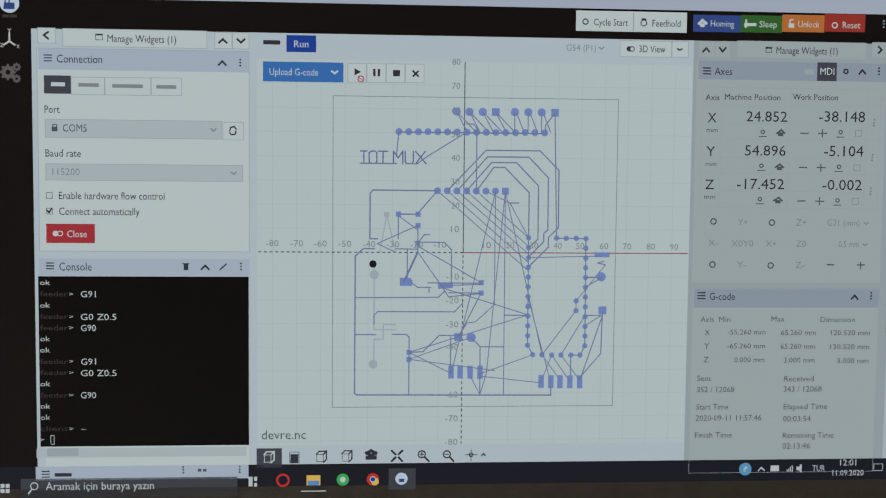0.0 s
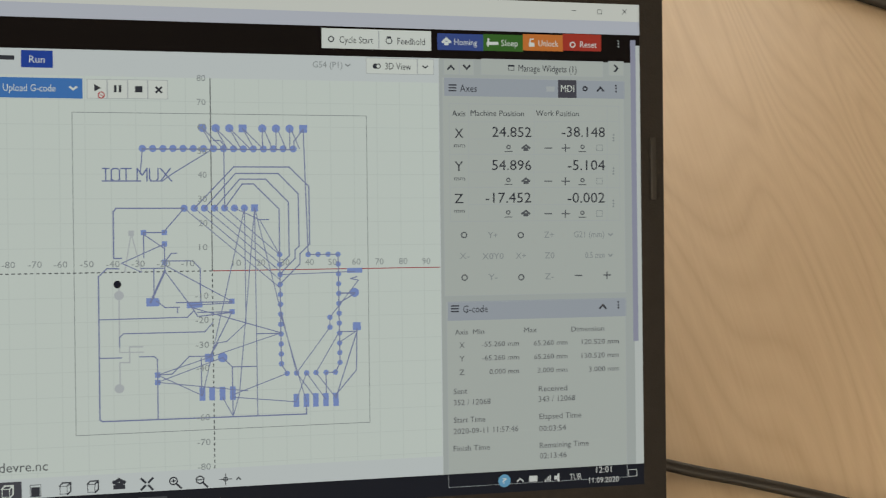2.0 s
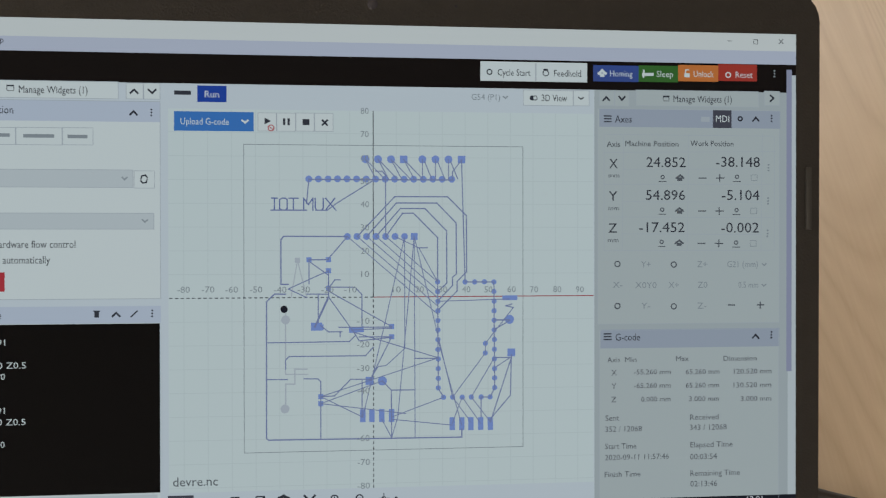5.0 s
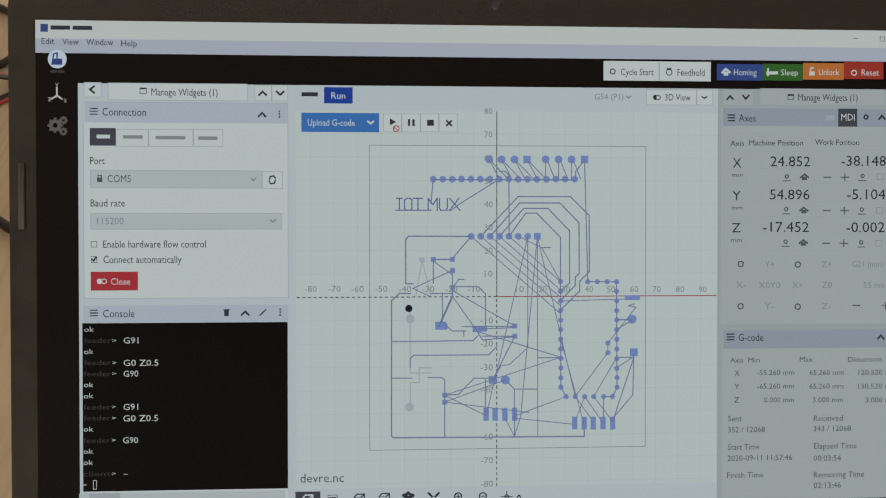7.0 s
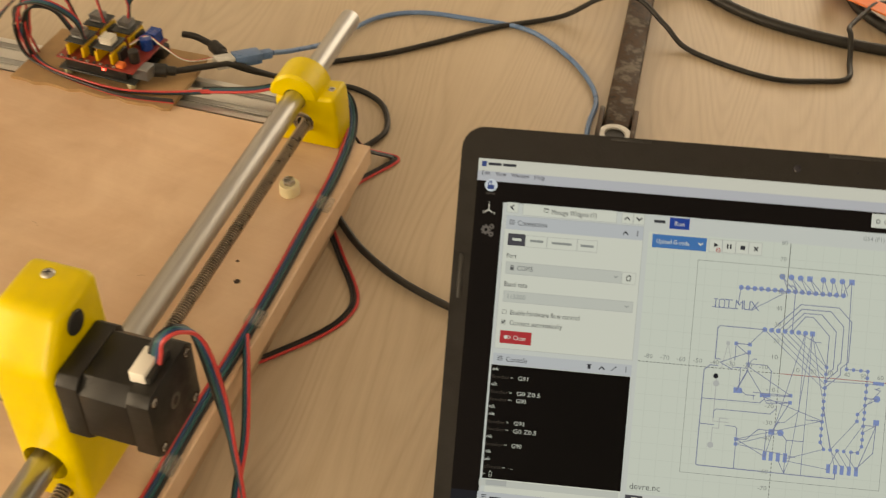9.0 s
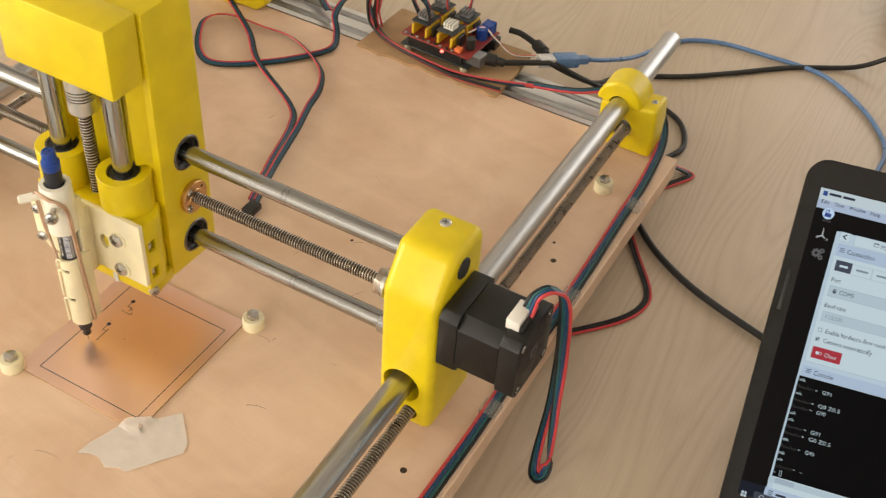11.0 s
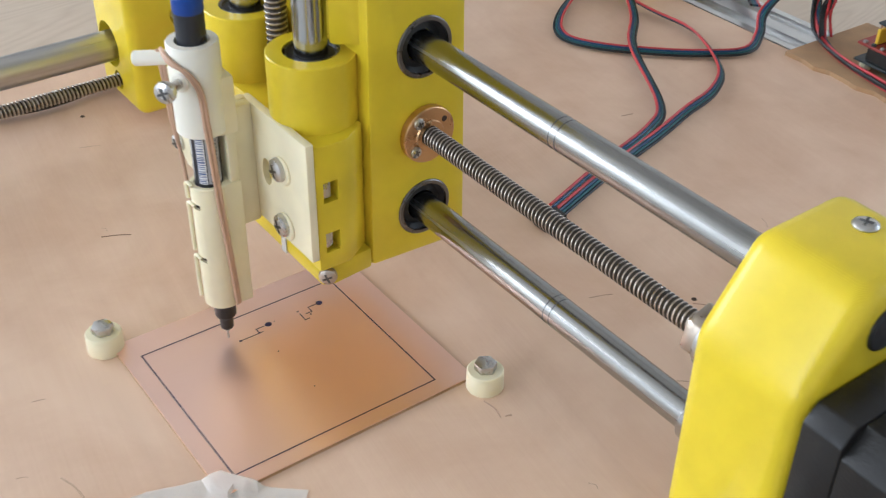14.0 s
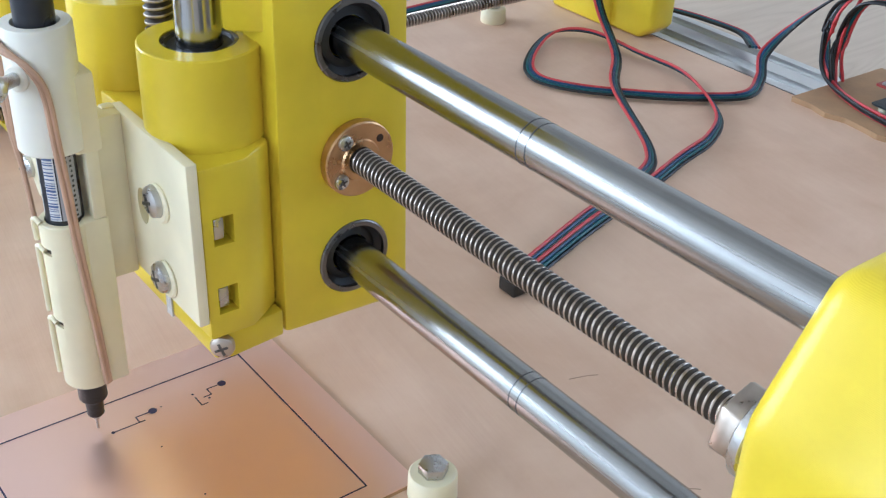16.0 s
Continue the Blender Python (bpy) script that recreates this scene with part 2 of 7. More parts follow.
for ui_name, ui_rgb in dict(
        ui_title=(190, 198, 201), ui_menu=(168, 177, 196), ui_dark=(13, 10, 11), ui_pale=(182, 194, 204), ui_white=(192, 203, 207), ui_plot=(186, 200, 204),
        ui_head=(170, 182, 200), ui_border=(158, 168, 178), ui_field=(176, 187, 194), ui_text=(48, 52, 62), ui_mid=(80, 86, 94), ui_grey=(128, 138, 146),
        ui_dim=(62, 58, 56), ui_black=(2, 2, 4), ui_tab=(66, 68, 80), ui_red=(164, 50, 60), ui_blue=(26, 62, 150), ui_blue2=(50, 70, 130),
        ui_logo=(190, 205, 225), ui_icon=(200, 200, 200), ui_gear=(96, 92, 92), ui_upload=(54, 110, 180), ui_homing=(50, 72, 136), ui_sleep=(50, 96, 44),
        ui_unlock=(182, 108, 56), ui_reset=(152, 52, 44), ui_thumb=(134, 140, 166), ui_task=(24, 28, 38), ui_search=(62, 66, 74), ui_light=(190, 198, 204),
        ui_redicon=(190, 50, 50), ui_folder=(220, 180, 90), ui_fold2=(90, 140, 200), ui_green=(60, 170, 90), ui_globe=(90, 150, 190),
        # ui_side tones: white, pale and head colours with viewing-angle falloff painted in
        ui_side=(162, 173, 177), ui_side2=(155, 166, 172), ui_side3=(145, 156, 172), ui_wm=(163, 174, 178), ui_path=(114, 138, 198), ui_line=(112, 124, 164), ui_line2=(90, 104, 156), ui_ghost=(164, 174, 186), ui_axis=(150, 60, 70), ui_dot=(20, 24, 38), ui_grid=(177, 191, 196)).items():
    glowing(ui_name, ui_rgb)


# ---- building helpers ----
def thing(name, at=(0, 0, 0), label="", category="", group="", kind="", turn=None):
    ob = new(name)
    ob.empty_display_size = 0.02
    ob.matrix_basis = turn if turn is not None else Matrix.Translation(at)
    return tagged(ob, label, category, group, kind)


def finish(bm, name, material):
    me = bpy.data.meshes.new(name)
    bmesh.ops.recalc_face_normals(bm, faces=bm.faces)
    bm.to_mesh(me)
    bm.free()
    for mm in (material if isinstance(material, (list, tuple)) else [material]):
        me.materials.append(MATS[mm])
    return me


def smooth(me, angle=0.7):
    me.set_sharp_from_angle(angle=angle)
    for p in me.polygons:
        p.use_smooth = True


def part(name, bm, material, parent, label="", local=False, soft=True):
    """One mesh under a thing or a part; bm is in world coordinates unless local."""
    top = parent
    while top.parent:
        top = top.parent
    if not local:
        bm.transform(top.matrix_basis.inverted())
    me = finish(bm, name, material)
    if soft:
        smooth(me)
    ob = new(name, me)
    ob.parent = parent
    return tagged(ob, label)


def solid(name, bm, material, label, category, kind="", group="", at=None, soft=True):
    """A thing of one mesh."""
    at = at or (0, 0, 0)
    bm.transform(Matrix.Translation([-c for c in at]))
    me = finish(bm, name, material)
    if soft:
        smooth(me)
    ob = new(name, me)
    ob.matrix_basis = Matrix.Translation(at)
    return tagged(ob, label, category, group, kind)


def box(bm, lo, hi, bevel=0.0, seg=2, idx=0):
    r = bmesh.ops.create_cube(bm, size=1.0, matrix=Matrix.LocRotScale([(a + b) / 2 for a, b in zip(lo, hi)], None, [b - a for a, b in zip(lo, hi)]))
    vs = r["verts"]
    fs = {f for v in vs for f in v.link_faces}
    if bevel:
        es = list({e for v in vs for e in v.link_edges})
        out = bmesh.ops.bevel(bm, geom=es, offset=bevel, segments=seg, profile=0.5, affect="EDGES")
        fs |= set(out["faces"])
    for f in fs:
        if f.is_valid:
            f.material_index = idx
    return bm


def frame_of(p0, p1):
    d = Vector(p1) - Vector(p0)
    return Matrix.Translation(p0) @ d.to_track_quat("Z", "Y").to_matrix().to_4x4(), d.length


def lathe(bm, p0, p1, profile, seg=24, idx=0):
    """Turned body: profile of (radius, way along from p0 in metres)."""
    m, _ = frame_of(p0, p1)
    rings = []
    for r, z in profile:
        rings.append([bm.verts.new(m @ Vector((r * math.cos(2 * math.pi * k / seg), r * math.sin(2 * math.pi * k / seg), z))) for k in range(seg)] if r > 1e-6 else [bm.verts.new(m @ Vector((0, 0, z)))])
    for a, b in zip(rings, rings[1:]):
        for k in range(seg):
            q = (k + 1) % seg
            if len(a) == 1 and len(b) == 1:
                continue
            vs = [a[0], b[q], b[k]] if len(a) == 1 else ([a[k], a[q], b[0]] if len(b) == 1 else [a[k], a[q], b[q], b[k]])
            bm.faces.new(vs).material_index = idx
    return bm


def rod(bm, p0, p1, r, seg=24, chamfer=0.0006, idx=0):
    n = (Vector(p1) - Vector(p0)).length
    c = min(chamfer, r * 0.5)
    return lathe(bm, p0, p1, [(0, 0), (r - c, 0), (r, c), (r, n - c), (r - c, n), (0, n)], seg, idx)


def ring(bm, p0, p1, r_in, r_out, seg=28, idx=0):
    n = (Vector(p1) - Vector(p0)).length
    return lathe(bm, p0, p1, [(r_in, 0), (r_out - 0.0004, 0), (r_out, 0.0004), (r_out, n - 0.0004), (r_out - 0.0004, n), (r_in, n), (r_in, 0)], seg, idx)


def thread(bm, p0, p1, r, pitch, seg=18):
    """A trapezoidal screw thread as a real helix."""
    m, n = frame_of(p0, p1)
    prof = ((0.0, r * 0.78), (0.3, r * 0.78), (0.42, r * 0.97), (0.58, r), (0.76, r * 0.97))
    turns = int(n / pitch)
    rows = []
    for t in range(turns):
        for f, rr in prof:
            rows.append((t + f, rr))
    grid = [[bm.verts.new(m @ Vector((rr * math.cos(2 * math.pi * k / seg), rr * math.sin(2 * math.pi * k / seg), pitch * (f + k / seg)))) for k in range(seg + 1)] for f, rr in rows]
    step = len(prof)
    for i in range(len(grid) - 1):
        for k in range(seg):
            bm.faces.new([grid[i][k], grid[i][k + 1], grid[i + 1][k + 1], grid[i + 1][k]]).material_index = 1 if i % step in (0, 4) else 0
    return bm


def spline(points, step=8):
    p = [Vector(q) for q in points]
    p = [2 * p[0] - p[1]] + p + [2 * p[-1] - p[-2]]
    out = []
    for i in range(1, len(p) - 2):
        for s in range(step):
            t = s / step
            out.append(0.5 * (2 * p[i] + (p[i + 1] - p[i - 1]) * t + (2 * p[i - 1] - 5 * p[i] + 4 * p[i + 1] - p[i + 2]) * t * t + (3 * p[i] - p[i - 1] - 3 * p[i + 1] + p[i + 2]) * t ** 3))
    out.append(p[-2])
    return out


def tube(bm, pts, r, seg=8, idx=0):
    pts = [Vector(q) for q in pts]
    up = Vector((0.13, 0.21, 1)).normalized()
    rings = []
    for i, q in enumerate(pts):
        d = (pts[min(i + 1, len(pts) - 1)] - pts[max(i - 1, 0)]).normalized()
        a = d.cross(up)
        a = a.normalized() if a.length > 1e-4 else Vector((1, 0, 0))
        b = a.cross(d)
        rings.append([bm.verts.new(q + r * (a * math.cos(2 * math.pi * k / seg) + b * math.sin(2 * math.pi * k / seg))) for k in range(seg)])
    for a, b in zip(rings, rings[1:]):
        for k in range(seg):
            bm.faces.new([a[k], a[(k + 1) % seg], b[(k + 1) % seg], b[k]]).material_index = idx
    for e in (rings[0], rings[-1]):
        bm.faces.new(e).material_index = idx
    return bm


def prism(bm, outline, lift, idx=0):
    """An outline of points in space, pushed along lift."""
    a = [bm.verts.new(Vector(p)) for p in outline]
    b = [bm.verts.new(Vector(p) + Vector(lift)) for p in outline]
    bm.faces.new(a).material_index = idx
    bm.faces.new(b[::-1]).material_index = idx
    n = len(a)
    for k in range(n):
        bm.faces.new([a[k], b[k], b[(k + 1) % n], a[(k + 1) % n]]).material_index = idx
    return bm


def soften(bm, width, seg=2, angle=0.6):
    bmesh.ops.recalc_face_normals(bm, faces=bm.faces)
    bm.normal_update()
    es = [e for e in bm.edges if len(e.link_faces) == 2 and e.calc_face_angle(0) > angle]
    bmesh.ops.bevel(bm, geom=es, offset=width, segments=seg, profile=0.5, affect="EDGES", clamp_overlap=True)
    return bm


def drilled(bm, cutters):
    """bm with the volumes of the cutters taken out."""
    def temp(b):
        bmesh.ops.recalc_face_normals(b, faces=b.faces)
        me = bpy.data.meshes.new("temp")
        b.to_mesh(me)
        b.free()
        return new("temp", me)
    body = temp(bm)
    tools = [temp(c) for c in cutters]
    for t in tools:
        mod = body.modifiers.new("cut", "BOOLEAN")
        mod.operation, mod.object, mod.solver = "DIFFERENCE", t, "EXACT"
    me = bpy.data.meshes.new_from_object(body.evaluated_get(bpy.context.evaluated_depsgraph_get()))
    out = bmesh.new()
    out.from_mesh(me)
    bpy.data.meshes.remove(me)
    for o in [body, *tools]:
        data = o.data
        bpy.data.objects.remove(o)
        bpy.data.meshes.remove(data)
    return out


def B():
    return bmesh.new()


# ---- the room and the desk ----
DESK = -0.045


def slab(name, lo, hi, material, label, category):
    return solid(name, box(B(), lo, hi), material, label, category, "structure", soft=False)


# room shell stays out of view; added for bounced light and rod reflections
slab("floor", (-3.6, -3.4, -0.86), (3.0, 2.8, -0.80), "floor_tile", "unseen dark grey floor under the desk", "floor")
slab("ceiling", (-3.6, -3.4, 2.2), (3.0, 2.8, 2.3), "wall_paint", "unseen plain white ceiling that bounces light", "ceiling")
slab("wall_east", (2.9, -3.4, -0.8), (3.0, 2.8, 2.2), "wall_paint", "unseen plain off-white wall that bounces light", "wall")
for name, lo, hi, axis, a, b in (("wall_west", (-3.6, -3.3, -0.8), (-3.5, 2.7, 2.2), 1, -3.2, -0.5), ("wall_north", (-3.6, 2.7, -0.8), (2.9, 2.8, 2.2), 0, 0.0, 1.8), ("wall_south", (-3.6, -3.4, -0.8), (2.9, -3.3, 2.2), 0, -0.9, 1.3)):
    wall_bm = B()
    for u0, u1, z0, z1 in ((lo[axis], a, -0.8, 2.2), (b, hi[axis], -0.8, 2.2), (a, b, -0.8, 0.1), (a, b, 1.95, 2.2)):
        p, q = list(lo), list(hi)
        p[axis], q[axis], p[2], q[2] = u0, u1, z0, z1
        box(wall_bm, p, q)
    solid(name, wall_bm, "wall_paint", "unseen off-white wall with an opening for its lamp", "wall", "structure", soft=False)

desk = thing("desk", (0.2, 0.3, -0.8), "large pale wooden desk with visible grain", "desk")
part("desk_top", box(B(), (-1.3, -0.75, DESK - 0.03), (1.9, 1.35, DESK), 0.002), "desk_wood", desk)
for x in (-1.2, 1.75):
    for y in (-0.65, 1.2):
        part("leg", box(B(), (x, y, -0.8), (x + 0.06, y + 0.06, DESK - 0.03), 0.003), "wall_paint", desk)

# ---- the plotter's bed ----
BX, BY0, BY1 = 0.2675, -0.109, 0.437
bed = thing("base_board", (0, 0.16, DESK), "smooth plywood base board with a few old screw holes", "board")
part("board", box(B(), (-BX, BY0, -0.017), (BX, BY1, 0), 0.0008, 1), "plywood", bed)
for x0 in (-BX + 0.01, BX - 0.05):
    part("runner", box(B(), (x0, BY0 + 0.03, DESK), (x0 + 0.04, BY1 - 0.02, -0.017), 0.001), "plywood_edge", bed)
for x, y in ((0.234, 0.272), (0.2375, 0.0545), (-0.203, 0.056), (0.226, 0.29), (0.1, 0.21)):
    r = 0.0022 if x > 0.232 else 0.0012
    part("screw_hole", lathe(B(), (x, y, -0.001), (x, y, 0.0006), [(0, 0.00115), (r * 0.5, 0.0012), (r * 0.8, 0.0013), (r, 0.0011), (r * 1.05, 0.001)], 9), "hole_dark", bed, "dark splintered screw hole")


def extrusion(name, x0, x1, y, z, w, h, label):
    """Slotted aluminium profile along x; the slot runs along the top."""
    def sec(px):
        o = 0.0035
        g = 0.0045
        half = w / 2
        pts = [(-half, 0), (-half, h), (-half + o, h)]
        for c in ([0] if w < 0.025 else [-half / 2, half / 2]):
            pts += [(c - g, h), (c - g, h - 0.002), (c - g + 0.001, h - 0.006), (c + g - 0.001, h - 0.006), (c + g, h - 0.002), (c + g, h)]
        pts += [(half - o, h), (half, h), (half, 0)]
        return [(px, y + a, z + b) for a, b in pts]
    t = thing(name, ((x0 + x1) / 2, y, z), label, "aluminium profile")
    part("profile", prism(B(), sec(x0), (x1 - x0, 0, 0)), "aluminium", t, soft=False)
    for c in ([0] if w < 0.025 else [-w / 4, w / 4]):
        for k in (-1, 0, 1):
            part("rib", box(B(), (x0, y + c + 0.0022 * k - 0.0004, z + h - 0.0054), (x1, y + c + 0.0022 * k + 0.0004, z + h - 0.0030)), "aluminium", t, soft=False)
        part("slot", box(B(), (x0, y + c - 0.0036, z + h - 0.0062), (x1, y + c + 0.0036, z + h - 0.0052)), "groove_dark", t, "dark slot")
    return t


extrusion("rear_profile", -0.205, 0.205, 0.4595, -0.023, 0.04, 0.022, "slotted aluminium profile along the rear of the bed")
extrusion("front_profile", -0.33, 0.33, -0.1575, DESK, 0.024, 0.034, "slotted aluminium profile along the front of the machine")


# ---- rods and lead screws ----
def guide_rod(name, p0, p1, r, label, marks=()):
    t = thing(name, p0, label, "guide rod")
    d = (Vector(p1) - Vector(p0)).normalized()
    part("shaft", rod(B(), p0, p1, r, 40), "chrome_lengthwise" if abs(d.x) > 0.9 else "chrome_crosswise" if abs(d.y) > 0.9 else "chrome", t)
    for k in marks:
        a = Vector(p0) + d * k
        part("score_ring", ring(B(), a, a + d * 0.0005, r - 0.0002, r + 0.00006, 40), "rod_ring", t, "fine dark score ring")
    return t


def lead_screw(name, p0, p1, label, pitch=0.0021, r=0.0042):
    t = thing(name, p0, label, "lead screw")
    part("thread", thread(B(), p0, p1, r, pitch), ["screw_steel", "root_grease_shade"], t)
    d = (Vector(p1) - Vector(p0)).normalized()
    part("plain_end", rod(B(), Vector(p1) - d * pitch, Vector(p1) + d * 0.004, r * 0.75, 20), "screw_steel", t)
    return t


GY = 0.104
ZL, ZS, ZU = 0.060, 0.0932, 0.1272
guide_rod("guide_rod", (-0.235, GY, ZL), (0.205, GY, ZL), 0.0057, "polished steel rod, lower of the gantry pair", (0.3605, 0.3635))
guide_rod("guide_rod", (-0.235, GY, ZU), (0.205, GY, ZU), 0.0057, "polished steel rod, upper of the gantry pair", (0.3565, 0.3595))
guide_rod("guide_rod", (0.219, -0.13, 0.040), (0.2138, 0.540, 0.040), 0.0082, "long polished steel rod beside the bed's edge, reaching past its bracket")
guide_rod("guide_rod", (-0.199, -0.13, 0.038), (-0.199, 0.70, 0.038), 0.0082, "long polished steel rod over the bed's far edge")
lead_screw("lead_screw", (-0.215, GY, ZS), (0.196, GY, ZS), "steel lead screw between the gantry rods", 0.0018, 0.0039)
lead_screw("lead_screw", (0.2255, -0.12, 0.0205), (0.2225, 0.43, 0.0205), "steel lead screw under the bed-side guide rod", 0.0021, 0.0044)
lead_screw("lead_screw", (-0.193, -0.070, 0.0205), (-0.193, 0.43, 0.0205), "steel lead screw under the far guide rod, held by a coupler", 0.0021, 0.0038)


def coupler(p0, p1, r, label):
    t = thing("shaft_coupler", p0, label, "coupler")
    n = (Vector(p1) - Vector(p0)).length
    prof = [(0, 0), (r - 0.0006, 0), (r, 0.0006)]
    z = n * 0.35
    for k in range(4):
        prof += [(r, z), (r * 0.72, z), (r * 0.72, z + 0.0008), (r, z + 0.0008)]
        z += n * 0.075
    prof += [(r, n - 0.0006), (r - 0.0006, n), (0, n)]
    part("body", lathe(B(), p0, p1, prof, 32), "aluminium", t)
    d = (Vector(p1) - Vector(p0)).normalized()
    for k in (0.16, 0.84):
        q = Vector(p0) + d * n * k + Vector((0.6, 0, 0.8)) * (r * 0.93)
        part("grub_screw", rod(B(), q, q + Vector((0.6, 0, 0.8)) * 0.001, 0.0018, 12), "rod_ring", t)
    return t


coupler((-0.193, -0.099, 0.0205), (-0.193, -0.068, 0.0205), 0.0095, "aluminium beam coupler on the lead screw")


# ---- screws ----
def cross_screw(parent, at, axis, r=0.0036, h=0.0022, name="screw", material="zinc", washer=0.0):
    """Pan head; dark bars laid on top imitate the shaded cross recess."""
    axis = Vector(axis).normalized()
    p = Vector(at)
    head = lathe(B(), p, p + axis, [(0, -0.001), (r * 0.9, -0.001), (r, 0.0004), (r * 0.92, h * 0.7), (r * 0.6, h), (0, h * 1.05)], 20)
    s = part(name, head, material, parent)
    m, _ = frame_of(p + axis * (h * 0.98), p + axis * (h + 0.001))
    x = B()
    for a in (0.4, 0.4 + math.pi / 2):
        bb = B()
        box(bb, (-r * 0.55, -r * 0.1, 0), (r * 0.55, r * 0.1, 0.0003))
        bb.transform(m @ Matrix.Rotation(a, 4, "Z"))
        tmp = bpy.data.meshes.new("t")
        bb.to_mesh(tmp)
        bb.free()
        x.from_mesh(tmp)
        bpy.data.meshes.remove(tmp)
    part("cross_slot_shade", x, "rod_ring", s)
    if washer:
        part("washer", ring(B(), p - axis * 0.0012, p + axis * 0.0003, r * 0.5, washer), material, parent)
    return s


# ---- gantry end blocks ----
def end_block(side, label):
    """Printed yellow side of the gantry: slanted front shoulder, rod bore, bolt, rods' collars."""
    x0, x1 = (0.2020, 0.2390) if side > 0 else (-0.217, -0.167)
    t = thing("gantry_end_block", ((x0 + x1) / 2, GY, 0.006), label, "machine block")
    top = 0.1395 if side > 0 else 0.1425
    prof = [(0.0805, 0.0085), (0.0805, 0.1140), (0.0985, top), (0.1340, top), (0.1340, 0.0085)] if side > 0 else [(0.076, 0.0085), (0.0755, 0.1215), (0.094, top), (0.1325, top), (0.1325, 0.0085)]
    bm = B()
    prism(bm, [(x0, y, z) for y, z in prof], (x1 - x0, 0, 0))
    soften(bm, 0.0058, 5)
    rx, rz = (0.2185, 0.040) if side > 0 else (-0.199, 0.038)
    sx = 0.2252 if side > 0 else -0.193
    cut_a = rod(B(), (rx, 0.03, rz + 0.001), (rx, 0.2, rz + 0.001), 0.0125, 36)
    cut_b = rod(B(), (sx, 0.03, 0.0205), (sx, 0.2, 0.0205), 0.0052, 24)
    part("block", drilled(bm, [cut_a, cut_b]), "yellow_print", t)
    for y0, y1 in ((0.101, 0.128),):
        part("bearing", ring(B(), (rx, y0, rz), (rx, y1, rz), 0.0086, 0.0122), "bearing_steel", t, "grey linear bearing in the bore")
    cross_screw(t, ((x0 + x1) / 2 - 0.002 * side, 0.1225 if side > 0 else 0.119, top), (0, 0, 1), 0.0036, 0.0012)
    px = x1 if side > 0 else x0
    part("bolt_plug", rod(B(), (px - 0.002 * side, GY + 0.004, 0.1265), (px + 0.0012 * side, GY + 0.004, 0.1265), 0.0068, 28), "black_rubber", t, "black round bolt plug")
    ix = x0 if side > 0 else x1
    if side > 0:
        part("lower_collar", ring(B(), (ix - 0.012 * side, GY, ZL), (ix + 0.002 * side, GY, ZL), 0.006, 0.0076), "chrome", t, "small steel collar")
    if side > 0:
        nut = B()
        m, _ = frame_of((ix - 0.0150, GY, ZS), (ix, GY, ZS))
        for z0, z1, rr in ((0, 0.0055, 0.0090),):
            o = [m @ Vector((rr * math.cos(k * math.pi / 3 + 0.3), rr * math.sin(k * math.pi / 3 + 0.3), z0)) for k in range(6)]
            prism(nut, o, (m.to_3x3() @ Vector((0, 0, z1 - z0))))
        soften(nut, 0.0006, 1)
        part("hex_nut", nut, "screw_steel", t, "bright hexagon nut")
        part("flange", ring(B(), (ix - 0.0096, GY, ZS), (ix - 0.0067, GY, ZS), 0.004, 0.0098), "zinc", t)
        part("nut_body", ring(B(), (ix - 0.0070, GY, ZS), (ix + 0.001, GY, ZS), 0.004, 0.0070), "chrome", t)
    else:
        part("bearing_seat", ring(B(), (ix - 0.001, GY, ZS), (ix + 0.0022, GY, ZS), 0.004, 0.011), "zinc", t, "flanged ball bearing")
        part("bearing_shield", ring(B(), (ix + 0.001, GY, ZS), (ix + 0.0026, GY, ZS), 0.0045, 0.0078), "bearing_steel", t)
    return t


end_block(1, "glossy yellow printed gantry side carrying a stepper motor")
end_block(-1, "glossy yellow printed gantry side on the far rod")


